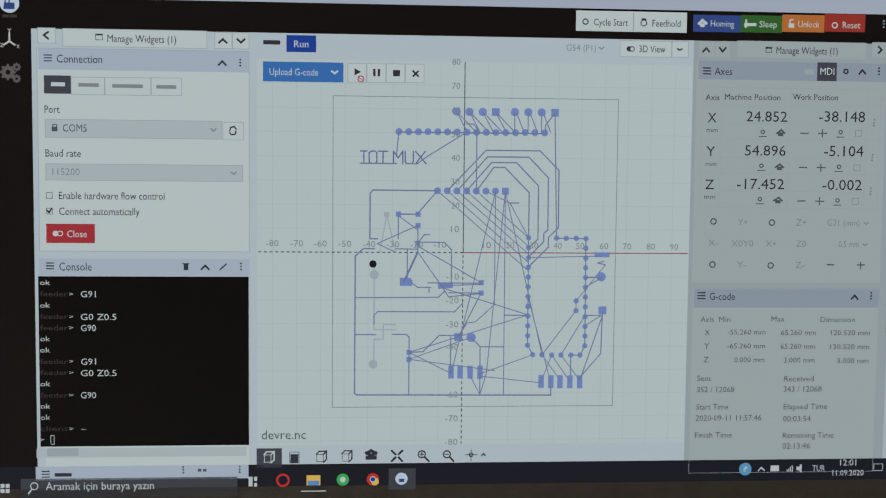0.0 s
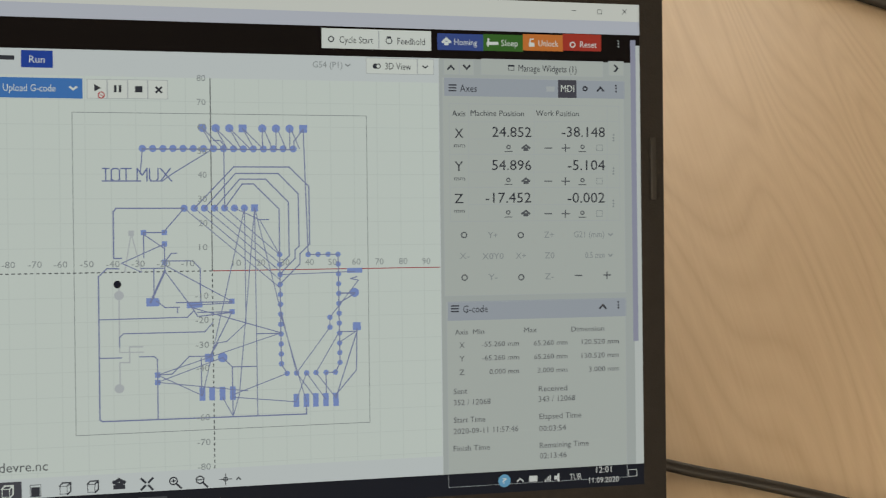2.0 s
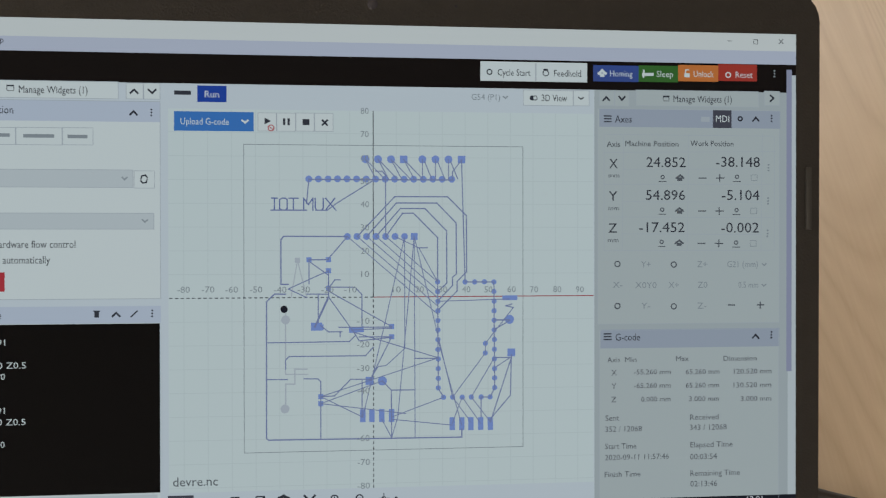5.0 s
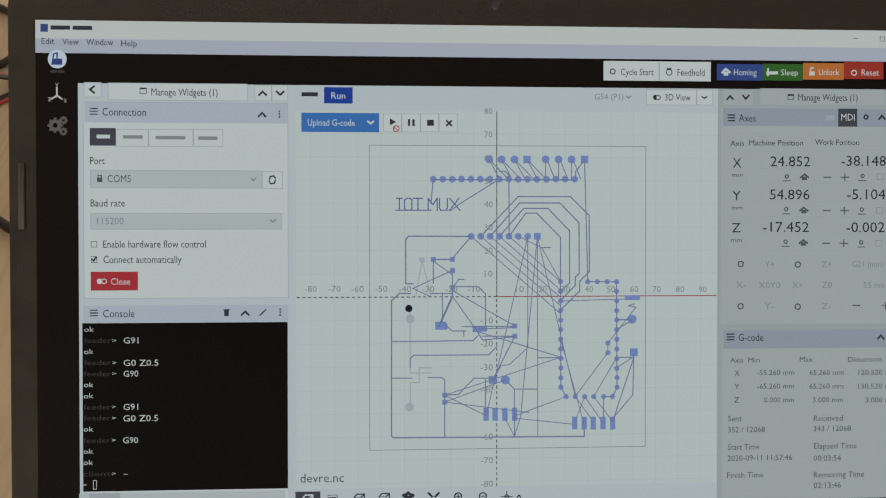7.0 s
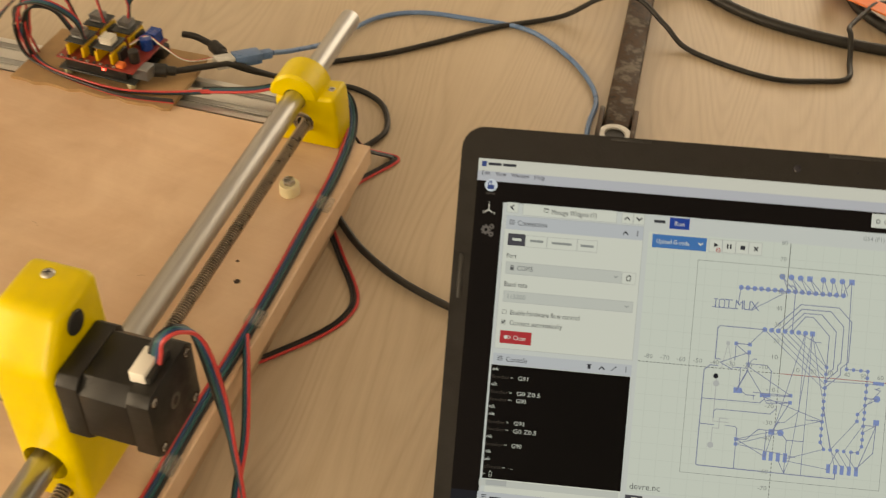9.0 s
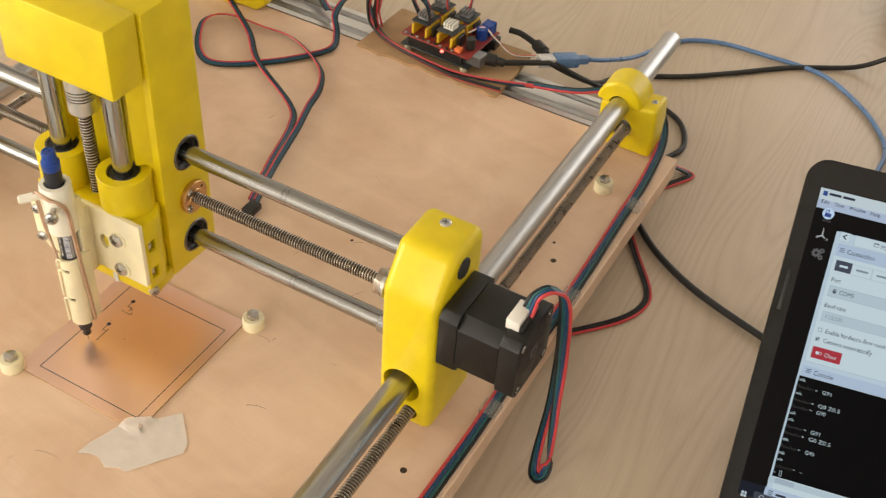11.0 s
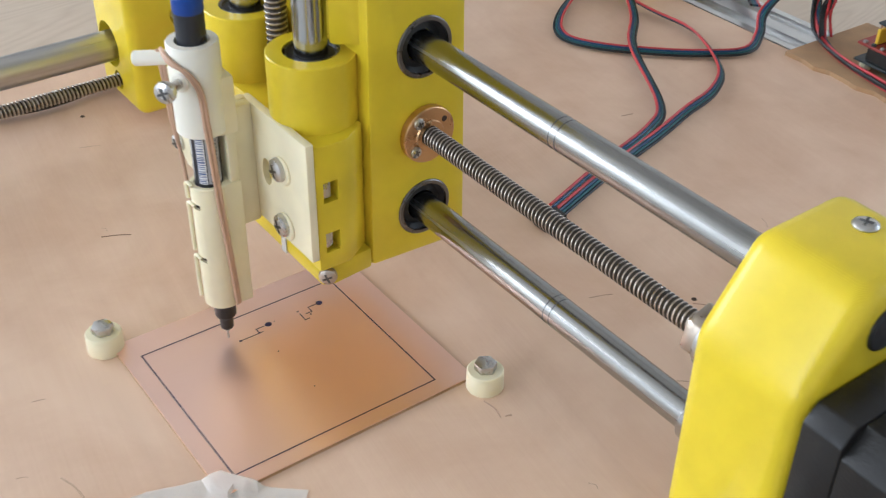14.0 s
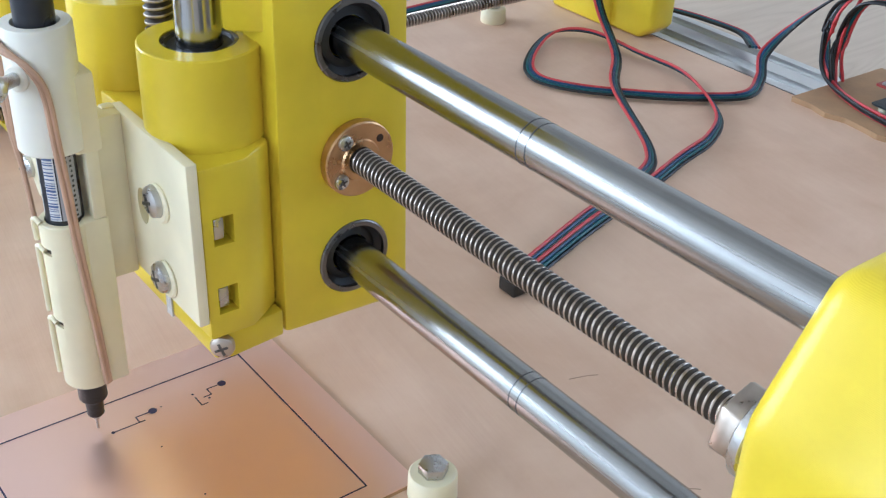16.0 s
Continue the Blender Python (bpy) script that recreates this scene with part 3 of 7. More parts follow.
def stepper(at, axis_x, label, plug=True):
    """Square motor: lamination stack between two end bells with chamfered corners."""
    t = thing("stepper_motor", at, label, "stepper motor")
    cx, cy, cz = at
    h = 0.0226

    def bell(x0, x1, s, c, bev):
        o = [(x0, cy + a * s, cz + b * s) for a, b in ((-1, -c), (-c, -1), (c, -1), (1, -c), (1, c), (c, 1), (-c, 1), (-1, c))]
        bm = prism(B(), o, (x1 - x0, 0, 0))
        return soften(bm, bev, 2)
    s = axis_x
    part("front_bell", bell(cx, cx + 0.012 * s, h, 0.80, 0.0008), "motor_black", t)
    part("core", bell(cx + 0.012 * s, cx + 0.0380 * s, h * 0.985, 0.66, 0.0006), "motor_stack", t, "laminated steel stack")
    part("rear_bell", bell(cx + 0.0380 * s, cx + 0.0500 * s, h, 0.80, 0.0008), "motor_black", t)
    e = cx + 0.0500 * s
    part("shaft_hole", ring(B(), (e - 0.001 * s, cy, cz), (e + 0.0003 * s, cy, cz), 0.0026, 0.0047), "rod_ring", t)
    part("shaft_end", rod(B(), (e - 0.003 * s, cy, cz), (e - 0.0004 * s, cy, cz), 0.0026, 16), "hole_dark", t)
    for a in (-1, 1):
        for b in (-1, 1):
            q = (e, cy + a * 0.0168, cz + b * 0.0168)
            part("corner_recess", ring(B(), (e - 0.0002 * s, q[1], q[2]), (e + 0.0002 * s, q[1], q[2]), 0.0022, 0.0032), "hole_dark", t)
            cross_screw(t, (e - 0.0004 * s, q[1], q[2]), (s, 0, 0), 0.0024, 0.001, "corner_screw")
    if plug:
        p = part("plug_socket", box(B(), (cx + 0.0385, cy - 0.0115, cz + 0.019), (cx + 0.0465, cy + 0.009, cz + 0.0265), 0.0006), "black_plastic", t)
        part("plug", box(B(), (cx + 0.0355, cy - 0.012, cz + 0.0195), (cx + 0.0440, cy + 0.006, cz + 0.029), 0.0007), "white_plastic", t, "white wire plug")
    return t


stepper((0.2393, GY, 0.0915), 1, "black square stepper motor bolted to the yellow gantry side")


# ---- rail brackets ----
def rail_bracket(xs, zr, y0, y1, label, wide=0.0):
    """Yellow clamp: round collar on the rod over a block with a bearing bore."""
    t = thing("rail_bracket", (xs, (y0 + y1) / 2, 0), label, "rail bracket")
    sx, sz = xs + 0.0055, 0.0205
    bore = [rod(B(), (xs, y0 - 0.02, zr), (xs, y1 + 0.02, zr), 0.0086, 32), rod(B(), (sx, y0 - 0.02, sz), (sx, y0 + 0.012, sz), 0.0088, 32)]
    bm = prism(B(), [(xs - 0.0155, y0, 0.0003), (xs - 0.0155, y0, zr), (xs + 0.031, y0, zr + 0.006), (xs + 0.033, y0, zr - 0.012), (xs + 0.033, y0, 0.0003)], (0, y1 - y0, 0))
    part("block", drilled(soften(bm, 0.003, 3), bore), "yellow_print", t)
    up = rod(B(), (xs, y0 - 0.0006, zr + 0.001), (xs, y1 + 0.0006, zr + 0.001), 0.0192, 44, 0.002)
    part("collar", drilled(up, [rod(B(), (xs, y0 - 0.02, zr), (xs, y1 + 0.02, zr), 0.0086, 32), box(B(), (xs - 0.05, y0 - 0.01, -0.05), (xs + 0.05, y1 + 0.01, zr + 0.002))]), "yellow_print", t, "rounded clamp over the rod")
    part("ball_bearing", ring(B(), (sx, y0 + 0.0002, sz), (sx, y0 + 0.008, sz), 0.0045, 0.0087), "zinc", t, "steel ball bearing")
    part("bearing_shield", ring(B(), (sx, y0 - 0.0003, sz), (sx, y0 + 0.006, sz), 0.0056, 0.0076), "bearing_steel", t)
    cross_screw(t, (xs + 0.025, (y0 + y1) / 2, zr + 0.0046), (0, 0, 1), 0.003, 0.0012)
    if wide:
        part("side_lug", soften(prism(B(), [(xs + 0.03, y0 + 0.004, 0.0003), (xs + 0.03, y0 + 0.004, zr + 0.002), (xs + wide * 0.7, y0 + 0.004, zr + 0.004), (xs + wide, y0 + 0.004, zr - 0.008), (xs + wide, y0 + 0.004, 0.008), (xs + wide * 0.85, y0 + 0.004, 0.0003)], (0, y1 - y0 - 0.008, 0)), 0.003, 3), "yellow_print", t, "stepped side lug")
    return t


rail_bracket(0.2140, 0.040, 0.423, 0.450, "yellow printed bracket clamping the guide rod at the rear corner")
rail_bracket(-0.199, 0.038, 0.42, 0.447, "yellow printed rear bracket with a stepped side lug", 0.065)
rail_bracket(-0.199, 0.038, -0.13, -0.104, "yellow printed front bracket behind the coupler", 0.06)
rail_bracket(0.2185, 0.040, -0.13, -0.104, "yellow printed front bracket on the bed-side rod")


# ---- the tool carriage on the gantry rods ----
CX0, CX1 = -0.034, 0.048
carriage = thing("tool_carriage", (0.007, GY, 0.04), "tall yellow printed carriage sliding on the gantry rods", "tool carriage")
cb = prism(B(), [(CX0, 0.080, 0.0415), (CX0, 0.0805, 0.235), (CX0, 0.1205, 0.235), (CX0, 0.1235, 0.0455), (CX0, 0.118, 0.0395)], (CX1 - CX0, 0, 0))
soften(cb, 0.0016, 2)
part("body", drilled(cb, [rod(B(), (CX1 - 0.012, GY, z), (CX1 + 0.02, GY, z), 0.0119, 40) for z in (ZL, ZU)] + [rod(B(), (CX0 - 0.02, GY, z), (CX0 + 0.012, GY, z), 0.0119, 40) for z in (ZL, ZU)]), "yellow_print", carriage)
part("front_rib", soften(prism(B(), [(CX0, 0.0815, 0.125), (CX0 + 0.012, 0.066, 0.125), (CX0 + 0.018, 0.066, 0.125), (CX0 + 0.018, 0.0815, 0.125)], (0, 0, 0.11)), 0.001, 2), "yellow_print", carriage)
part("front_rib", soften(prism(B(), [(CX1 - 0.012, 0.0815, 0.132), (CX1 - 0.012, 0.072, 0.132), (CX1 - 0.004, 0.0815, 0.132)], (0, 0, 0.10)), 0.001, 2), "yellow_print", carriage)
for xa, xb in ((CX1, 1), (CX0, -1)):
    for z in (ZL, ZU):
        br = part("linear_bearing", ring(B(), (xa - 0.011 * xb, GY, z), (xa + 0.0006 * xb, GY, z), 0.0101, 0.0118, 40), "bearing_steel", carriage, "black steel linear bearing")
        part("rubber_seal", lathe(B(), (xa - 0.004 * xb, GY, z), (xa + 0.01 * xb, GY, z), [(0.006, 0.0), (0.0062, 0.0022), (0.0085, 0.0014), (0.0103, 0.0034), (0.0103, 0)], 40), "black_rubber", br)
flange = part("nut_flange", lathe(B(), (CX1, GY, ZS), (CX1 + 0.01, GY, ZS), [(0.0041, 0), (0.0108, 0), (0.0112, 0.0005), (0.0112, 0.0032), (0.0108, 0.0036), (0.0062, 0.0036), (0.0058, 0.0042), (0.0041, 0.0042)], 40), "brass", carriage, "brass lead screw nut flange")
for k in range(4):
    a = radians(38 + 90 * k)
    q = (CX1 + 0.0036, GY + 0.0082 * math.cos(a), ZS + 0.0082 * math.sin(a))
    if k in (1, 2):
        cross_screw(carriage, q, (1, 0, 0), 0.0023, 0.0012, "flange_screw")
    else:
        part("flange_hole", rod(B(), (q[0] - 0.001, q[1], q[2]), (q[0] + 0.0002, q[1], q[2]), 0.0016, 16), "hole_dark", flange)
ZX = (0.029, -0.019)
ZY = 0.069
for x in ZX:
    guide_rod("guide_rod", (x, ZY, 0.07), (x, ZY, 0.235), 0.006, "upright polished steel rod of the tool slide")
lead_screw("lead_screw", (0.005, ZY, 0.08), (0.005, ZY, 0.17), "short upright lead screw of the tool slide")
coupler((0.005, ZY, 0.163), (0.005, ZY, 0.19), 0.0085, "aluminium beam coupler above the tool slide")
top = thing("top_bracket", (0.006, 0.075, 0.19), "yellow printed bracket over the tool slide", "bracket")
part("bracket", soften(prism(B(), [(-0.034, 0.054, 0.192), (0.046, 0.054, 0.192), (0.046, 0.0795, 0.192), (-0.034, 0.0795, 0.192)], (0, 0, 0.045)), 0.002, 2), "yellow_print", top)

# tool slide: block with two bearing housings
slide = thing("tool_slide", (0.005, 0.066, 0.05), "yellow printed slide with two round bearing housings", "tool slide")
sb = prism(B(), [(-0.032, 0.0555, 0.0505), (0.0508, 0.0555, 0.0505), (0.0508, 0.0690, 0.0505), (0.0440, 0.0795, 0.0505), (-0.032, 0.0795, 0.0505)], (0, 0, 0.0525))
soften(sb, 0.0008, 2)
part("body", drilled(sb, [box(B(), (0.0455, 0.0585, z0), (0.06, 0.0645, z0 + 0.0085)) for z0 in (0.058, 0.0795)]), "yellow_print", slide)
for z0 in (0.058, 0.0795):
    part("captive_nut", box(B(), (0.0465, 0.0592, z0 + 0.0012), (0.0496, 0.0622, z0 + 0.0075), 0.0004), "zinc", slide, "steel nut in a square pocket")
part("foot", soften(prism(B(), [(-0.03, 0.0575, 0.0415), (0.0475, 0.0575, 0.0415), (0.0495, 0.062, 0.0415), (0.0480, 0.0795, 0.0415), (-0.03, 0.0795, 0.0415)], (0, 0, 0.0088)), 0.0008, 2), "yellow_print", slide)
plug = rod(B(), (0, 0, 0), (0, 0, 1), 1.0, 28, 0.0)
plug.transform(Matrix.Translation((0.0220, 0.0557, 0.0805)) @ Matrix.Rotation(math.pi / 2, 4, "X") @ Matrix.Diagonal((0.0021, 0.0048, 0.0022, 1)))
part("locating_boss", plug, "yellow_print", slide)
part("tape_strip", box(B(), (0.018, 0.0569, 0.0412), (0.0215, 0.0574, 0.0502)), "clear_plastic", slide)
for x in ZX:
    h = ring(B(), (x, ZY, 0.095), (x, ZY, 0.1285), 0.0102, 0.0162, 48)
    hs = part("bearing_housing", h, "yellow_print", slide)
    part("linear_bearing", ring(B(), (x, ZY, 0.098), (x, ZY, 0.1282), 0.0091, 0.0104, 40), "bearing_steel", hs)
    part("rubber_seal", lathe(B(), (x, ZY, 0.1255), (x, ZY, 0.14), [(0.006, 0), (0.0062, 0.0018), (0.0085, 0.0016), (0.0093, 0.0026), (0.0093, 0)], 40), "black_rubber", hs)
cross_screw(slide, (0.0488, 0.0595, 0.0465), (0.8, -0.6, 0), 0.0036, 0.0024, "screw", "screw_steel")

# cream pen holder with its mounting plate
PX, PY = 0.0095, 0.0338


def around(a, r, z):
    """A point round the pen's axis; a in degrees from the side facing the bed's front corner."""
    c, s = math.cos(radians(a)), math.sin(radians(a))
    return Vector((PX + r * (0.806 * c - 0.592 * s), PY + r * (-0.592 * c - 0.806 * s), z))


holder = thing("pen_holder", (PX, PY, 0.02), "cream printed pen holder screwed to the slide", "pen holder")
pb = prism(B(), [(0.005, 0.0552, 0.0565), (0.0515, 0.0552, 0.0565), (0.0515, 0.0552, 0.1055), (0.005, 0.0552, 0.1055)], (0, -0.0033, 0))
soften(pb, 0.0006, 2)
oval = rod(B(), (0, 0, -0.02), (0, 0, 0.02), 1.0, 32)
oval.transform(Matrix.Translation((0.0212, 0.0535, 0.0805)) @ Matrix.Rotation(math.pi / 2, 4, "X") @ Matrix.Diagonal((0.0034, 0.0056, 1, 1)))
part("mount_plate", drilled(pb, [oval]), "cream_print", holder)
part("stiffener", box(B(), (0.005, 0.0485, 0.054), (0.0085, 0.0522, 0.106), 0.0006), "cream_print", holder)
for z in (0.0632, 0.0872):
    part("boss", rod(B(), (0.0338, 0.0522, z), (0.0338, 0.0508, z), 0.0056, 32, 0.0005), "cream_print", holder)
    cross_screw(holder, (0.0330, 0.0509, z + 0.0006), (0, -1, 0), 0.0047, 0.0026)
sleeve = lathe(B(), (PX, PY, 0.0222), (PX, PY, 0.2), [(0.0052, 0), (0.0071, 0), (0.0074, 0.0004), (0.0074, 0.0548), (0.0070, 0.0552), (0.0056, 0.0552), (0.0052, 0)], 48)
cuts = []
for z in (0.0690, 0.0448):
    cut = box(B(), (-0.0022, -0.0011, -0.0011), (0.0022, 0.0030, 0.0011))
    m = (around(42, 0.0066, z) - Vector((PX, PY, z))).to_track_quat("Y", "Z").to_matrix().to_4x4()
    cut.transform(Matrix.Translation(around(42, 0.0066, z)) @ m)
    cuts.append(cut)
part("lower_sleeve", drilled(sleeve, cuts), "cream_print", holder)
for z in (0.0690, 0.0448):
    bb = box(B(), (-0.0023, -0.0016, -0.0012), (0.0023, -0.0003, 0.0012))
    bb.transform(Matrix.Translation(around(42, 0.0066, z)) @ (around(42, 0.0066, z) - Vector((PX, PY, z))).to_track_quat("Y", "Z").to_matrix().to_4x4())
    part("slot_floor", bb, "hole_dark", holder, "dark slot in the sleeve")
part("rear_web", box(B(), (PX - 0.0050, PY + 0.0022, 0.0222), (PX + 0.0071, PY + 0.0098, 0.0776), 0.0010), "cream_print", holder)
part("link", box(B(), (PX - 0.0050, PY + 0.0085, 0.0545), (PX + 0.0030, 0.0524, 0.1055), 0.0010), "cream_print", holder)
part("spine", box(B(), (PX - 0.0045, PY + 0.0058, 0.0770), (PX + 0.0064, PY + 0.0095, 0.0990), 0.0006), "cream_print", holder)
part("upper_sleeve", lathe(B(), (PX, PY, 0.0995), (PX, PY, 0.2), [(0.0056, 0), (0.0088, 0), (0.0092, 0.0004), (0.0092, 0.0340), (0.0088, 0.0346), (0.0062, 0.0346), (0.0057, 0.0330), (0.0056, 0)], 48), "white_print", holder)
part("upper_web", box(B(), (PX - 0.0060, PY + 0.0030, 0.0980), (PX + 0.0074, PY + 0.0106, 0.1205), 0.0008), "cream_print", holder)
side = prism(B(), [(PX - 0.0225, PY + 0.001, 0.115), (PX - 0.0225, PY + 0.001, 0.088), (PX - 0.014, PY + 0.001, 0.078), (PX - 0.004, PY + 0.001, 0.078), (PX - 0.004, PY + 0.001, 0.118)], (0, -0.0030, 0))
part("side_plate", soften(side, 0.0006, 2), "cream_print", holder)
for z in (0.0862, 0.1078):
    cross_screw(holder, (PX - 0.0176, PY - 0.0020, z), (0.25, -1, 0), 0.0034, 0.0024)
part("peg", rod(B(), around(92, 0.0075, 0.1272), around(94, 0.0215, 0.1258), 0.0027, 24), "white_print", holder, "short white peg")
part("screw_boss", rod(B(), around(26, 0.0075, 0.1216), around(25, 0.0100, 0.1218), 0.0036, 24), "white_print", holder)
part("long_screw", rod(B(), around(26, 0.0085, 0.1216), around(21, 0.0190, 0.1229), 0.0018, 16), "zinc", holder)
cross_screw(holder, around(21, 0.0186, 0.1229), around(19.5, 0.03, 0.1239) - around(21, 0.0186, 0.1229), 0.0040, 0.0022, "screw_head")
for z, n in ((0.0778, 0.0075), (0.0690, 0.0225), (0.0448, 0.0205)):
    part("spring_arm", tube(B(), spline([around(50, 0.0072, z - 0.0004), around(64, 0.0078, z + 0.0004), around(76, 0.0084, z - 0.0004), around(82, 0.0086, z - 0.0030), around(84, 0.0085, z - n)], 5), 0.0008, 10), "cream_print", holder, "thin printed spring arm")

pen = thing("pen", (PX, PY, 0.0016), "black fine-line pen with a blue end cap standing in the holder", "pen")
part("nib", lathe(B(), (PX, PY, 0.0016), (PX, PY, 0.1), [(0, 0), (0.0004, 0.0002), (0.0004, 0.0034), (0.0009, 0.0040), (0.0011, 0.0066)], 16), "zinc", pen, "thin metal nib")
part("nose", lathe(B(), (PX, PY, 0.0074), (PX, PY, 0.1), [(0, 0), (0.0023, 0), (0.0026, 0.0004), (0.0027, 0.0050), (0.0040, 0.0066), (0.0043, 0.0072), (0.0043, 0.0160), (0, 0.0160)], 28), "black_plastic", pen)
barrel = part("barrel", rod(B(), (PX, PY, 0.0226), (PX, PY, 0.1452), 0.0052, 32), "pen_label", pen, "dark printed barrel")


def wrap(a0, a1, z0, z1, r=0.00526):
    """A patch of print on the barrel."""
    bm = B()
    n = 5
    lo = [bm.verts.new(around(a0 + (a1 - a0) * i / n, r, z0)) for i in range(n + 1)]
    hi = [bm.verts.new(v.co + Vector((0, 0, z1 - z0))) for v in lo]
    for i in range(n):
        bm.faces.new([lo[i], lo[i + 1], hi[i + 1], hi[i]])
    return bm


random.seed(8)
part("code_label", wrap(-8, 28, 0.0786, 0.0992), "label_white", barrel, "white bar code panel", soft=False)
z = 0.0790
while z < 0.0986:
    w = random.choice((0.00025, 0.0004, 0.0007))
    part("code_bar", wrap(-4, 27, z, z + w, 0.00530), "code_blue", barrel, soft=False)
    z += w + random.choice((0.00035, 0.0005, 0.0008))
part("grey_panel", wrap(-75, -12, 0.0786, 0.0992), "label_grey", barrel, soft=False)
for k in range(13):
    for c in range(3):
        z = 0.0792 + 0.0015 * k
        part("print_line", wrap(-62 + 15 * c, -53 + 15 * c - 3 * ((k + c) % 2), z, z + 0.0007, 0.00530), "pen_label", barrel, soft=False)
for z0, z1 in ((0.0800, 0.0850), (0.0858, 0.0890), (0.0900, 0.0965)):
    part("print_line", wrap(52, 60, z0, z1), "label_white", barrel, soft=False)
part("cap", lathe(B(), (PX, PY, 0.1446), (PX, PY, 0.2), [(0.0052, 0), (0.0054, 0.0003), (0.0054, 0.0052), (0.0050, 0.0056), (0.0043, 0.0058), (0.0041, 0.0115), (0.0036, 0.0124), (0, 0.0126)], 32), "blue_plastic", pen, "blue end cap")

band = thing("rubber_band", (PX, PY, 0.11), "tan rubber band stretched along the pen holder", "rubber band")
for o in (0.0, 1.0):
    part("front_strand", tube(B(), spline([around(92, 0.0112, 0.1302), around(66, 0.0102, 0.1308 - o * 0.0010), around(36, 0.0104, 0.1298 - o * 0.0012), around(6 - 4 * o, 0.0104, 0.1262), around(-14 - 6 * o, 0.0102, 0.119), around(-19 - 7 * o, 0.0100, 0.104), around(-24 - 8 * o, 0.0092, 0.088), around(-31 - 8 * o, 0.0086, 0.068), around(-42 - 8 * o, 0.0084, 0.045), around(-52 - 8 * o, 0.0082, 0.0232)], 6), 0.00075, 8), "rubber_tan", band)
    part("side_strand", tube(B(), spline([around(92, 0.0112 + o * 0.0012, 0.1298), around(90, 0.0104 + o * 0.0012, 0.118), around(86, 0.0100 + o * 0.0008, 0.104), around(80, 0.0088, 0.090), around(72, 0.0080, 0.0782)], 6), 0.00075, 8), "rubber_tan", band)

# ---- the copper board, its tape and clamps ----
pcb = thing("copper_board", (0.035, 0.045, 0), "copper-clad circuit board with thin drawn lines", "circuit board")
PW, PH = 0.0788, 0.0876
part("laminate", box(B(), (-0.0125, -0.0075, 0.0), (0.0855, 0.1015, 0.0013)), "cardboard", pcb, soft=False)
part("copper_face", box(B(), (-0.0125, -0.0075, 0.0013), (0.0855, 0.1015, 0.0016)), "copper", pcb, soft=False)


def ink(x0, y0, x1, y1, w=0.00045):
    d = Vector((x1 - x0, y1 - y0, 0))
    n = Vector((-d.y, d.x, 0)).normalized() * w / 2
    e = d.normalized() * w / 2
    z = 0.00166
    bm = B()
    bm.faces.new([bm.verts.new(Vector((x, y, z)) + o) for x, y, o in ((x0, y0, n - e), (x1, y1, n + e), (x1, y1, -n + e), (x0, y0, -n - e))])
    return bm


def ink_dot(x, y, r):
    return lathe(B(), (x, y, 0.00164), (x, y, 0.01), [(0, 0.00006), (r, 0.00006), (r, 0)], 20)


for a, b, c, e in ((0, 0, PW, 0), (PW, 0, PW, PH), (PW, PH, 0, PH), (0, PH, 0, 0)):
    part("drawn_line", ink(a, b, c, e, 0.00055), "ink_blue", pcb, soft=False)
SX, SY = PW / 120.52, PH / 130.52
for pts in ([(17, 18), (17, 26), (22, 26), (22, 30)], [(20, 33.5), (27, 33.5), (27, 30.5)], [(17.5, 54.5), (17.5, 63), (22, 63), (22, 60.5), (22, 76)]):
    for p, q in zip(pts, pts[1:]):
        part("drawn_line", ink(p[0] * SX, PH - p[1] * SY, q[0] * SX, PH - q[1] * SY), "ink_blue", pcb, soft=False)
for x, y, r in ((17, 18, 0.0014), (17.5, 54.5, 0.0014), (22, 76, 0.0006), (17, 33.5, 0.0004), (24, 28, 0.0004), (44, 62, 0.0003), (84, 60, 0.0003), (17, 50, 0.00025)):
    part("drawn_dot", ink_dot(x * SX, PH - y * SY, r), "ink_blue", pcb, soft=False)
tape = B()
edge = [(0.066, -0.0385), (0.072, -0.0352), (0.078, -0.034), (0.087, -0.038), (0.0935, -0.034), (0.099, -0.034), (0.109, -0.0197), (0.119, -0.0055), (0.1165, 0.002), (0.099, 0.0185), (0.09, 0.008), (0.0745, -0.003), (0.071, -0.017), (0.067, -0.028)]
prism(tape, [(x, y, 0.0) for x, y in edge], (0, 0, 0.00012))
bmesh.ops.triangulate(tape, faces=tape.faces[:])
for k in range(3):
    bmesh.ops.subdivide_edges(tape, edges=[e for e in tape.edges if e.calc_length() > 0.004], cuts=1)
    bmesh.ops.triangulate(tape, faces=tape.faces[:])
for v in tape.verts:
    over = -0.0125 < v.co.x < 0.0868 and v.co.y > -0.0090
    v.co.z += (0.0021 if over else 0.0003) + 0.0007 * abs(noise.noise(Vector((v.co.x * 160, v.co.y * 160, 2.0)))) ** 1.3
solid("masking_tape", tape, "tape_paper", "torn translucent white tape holding the board's corner", "tape")


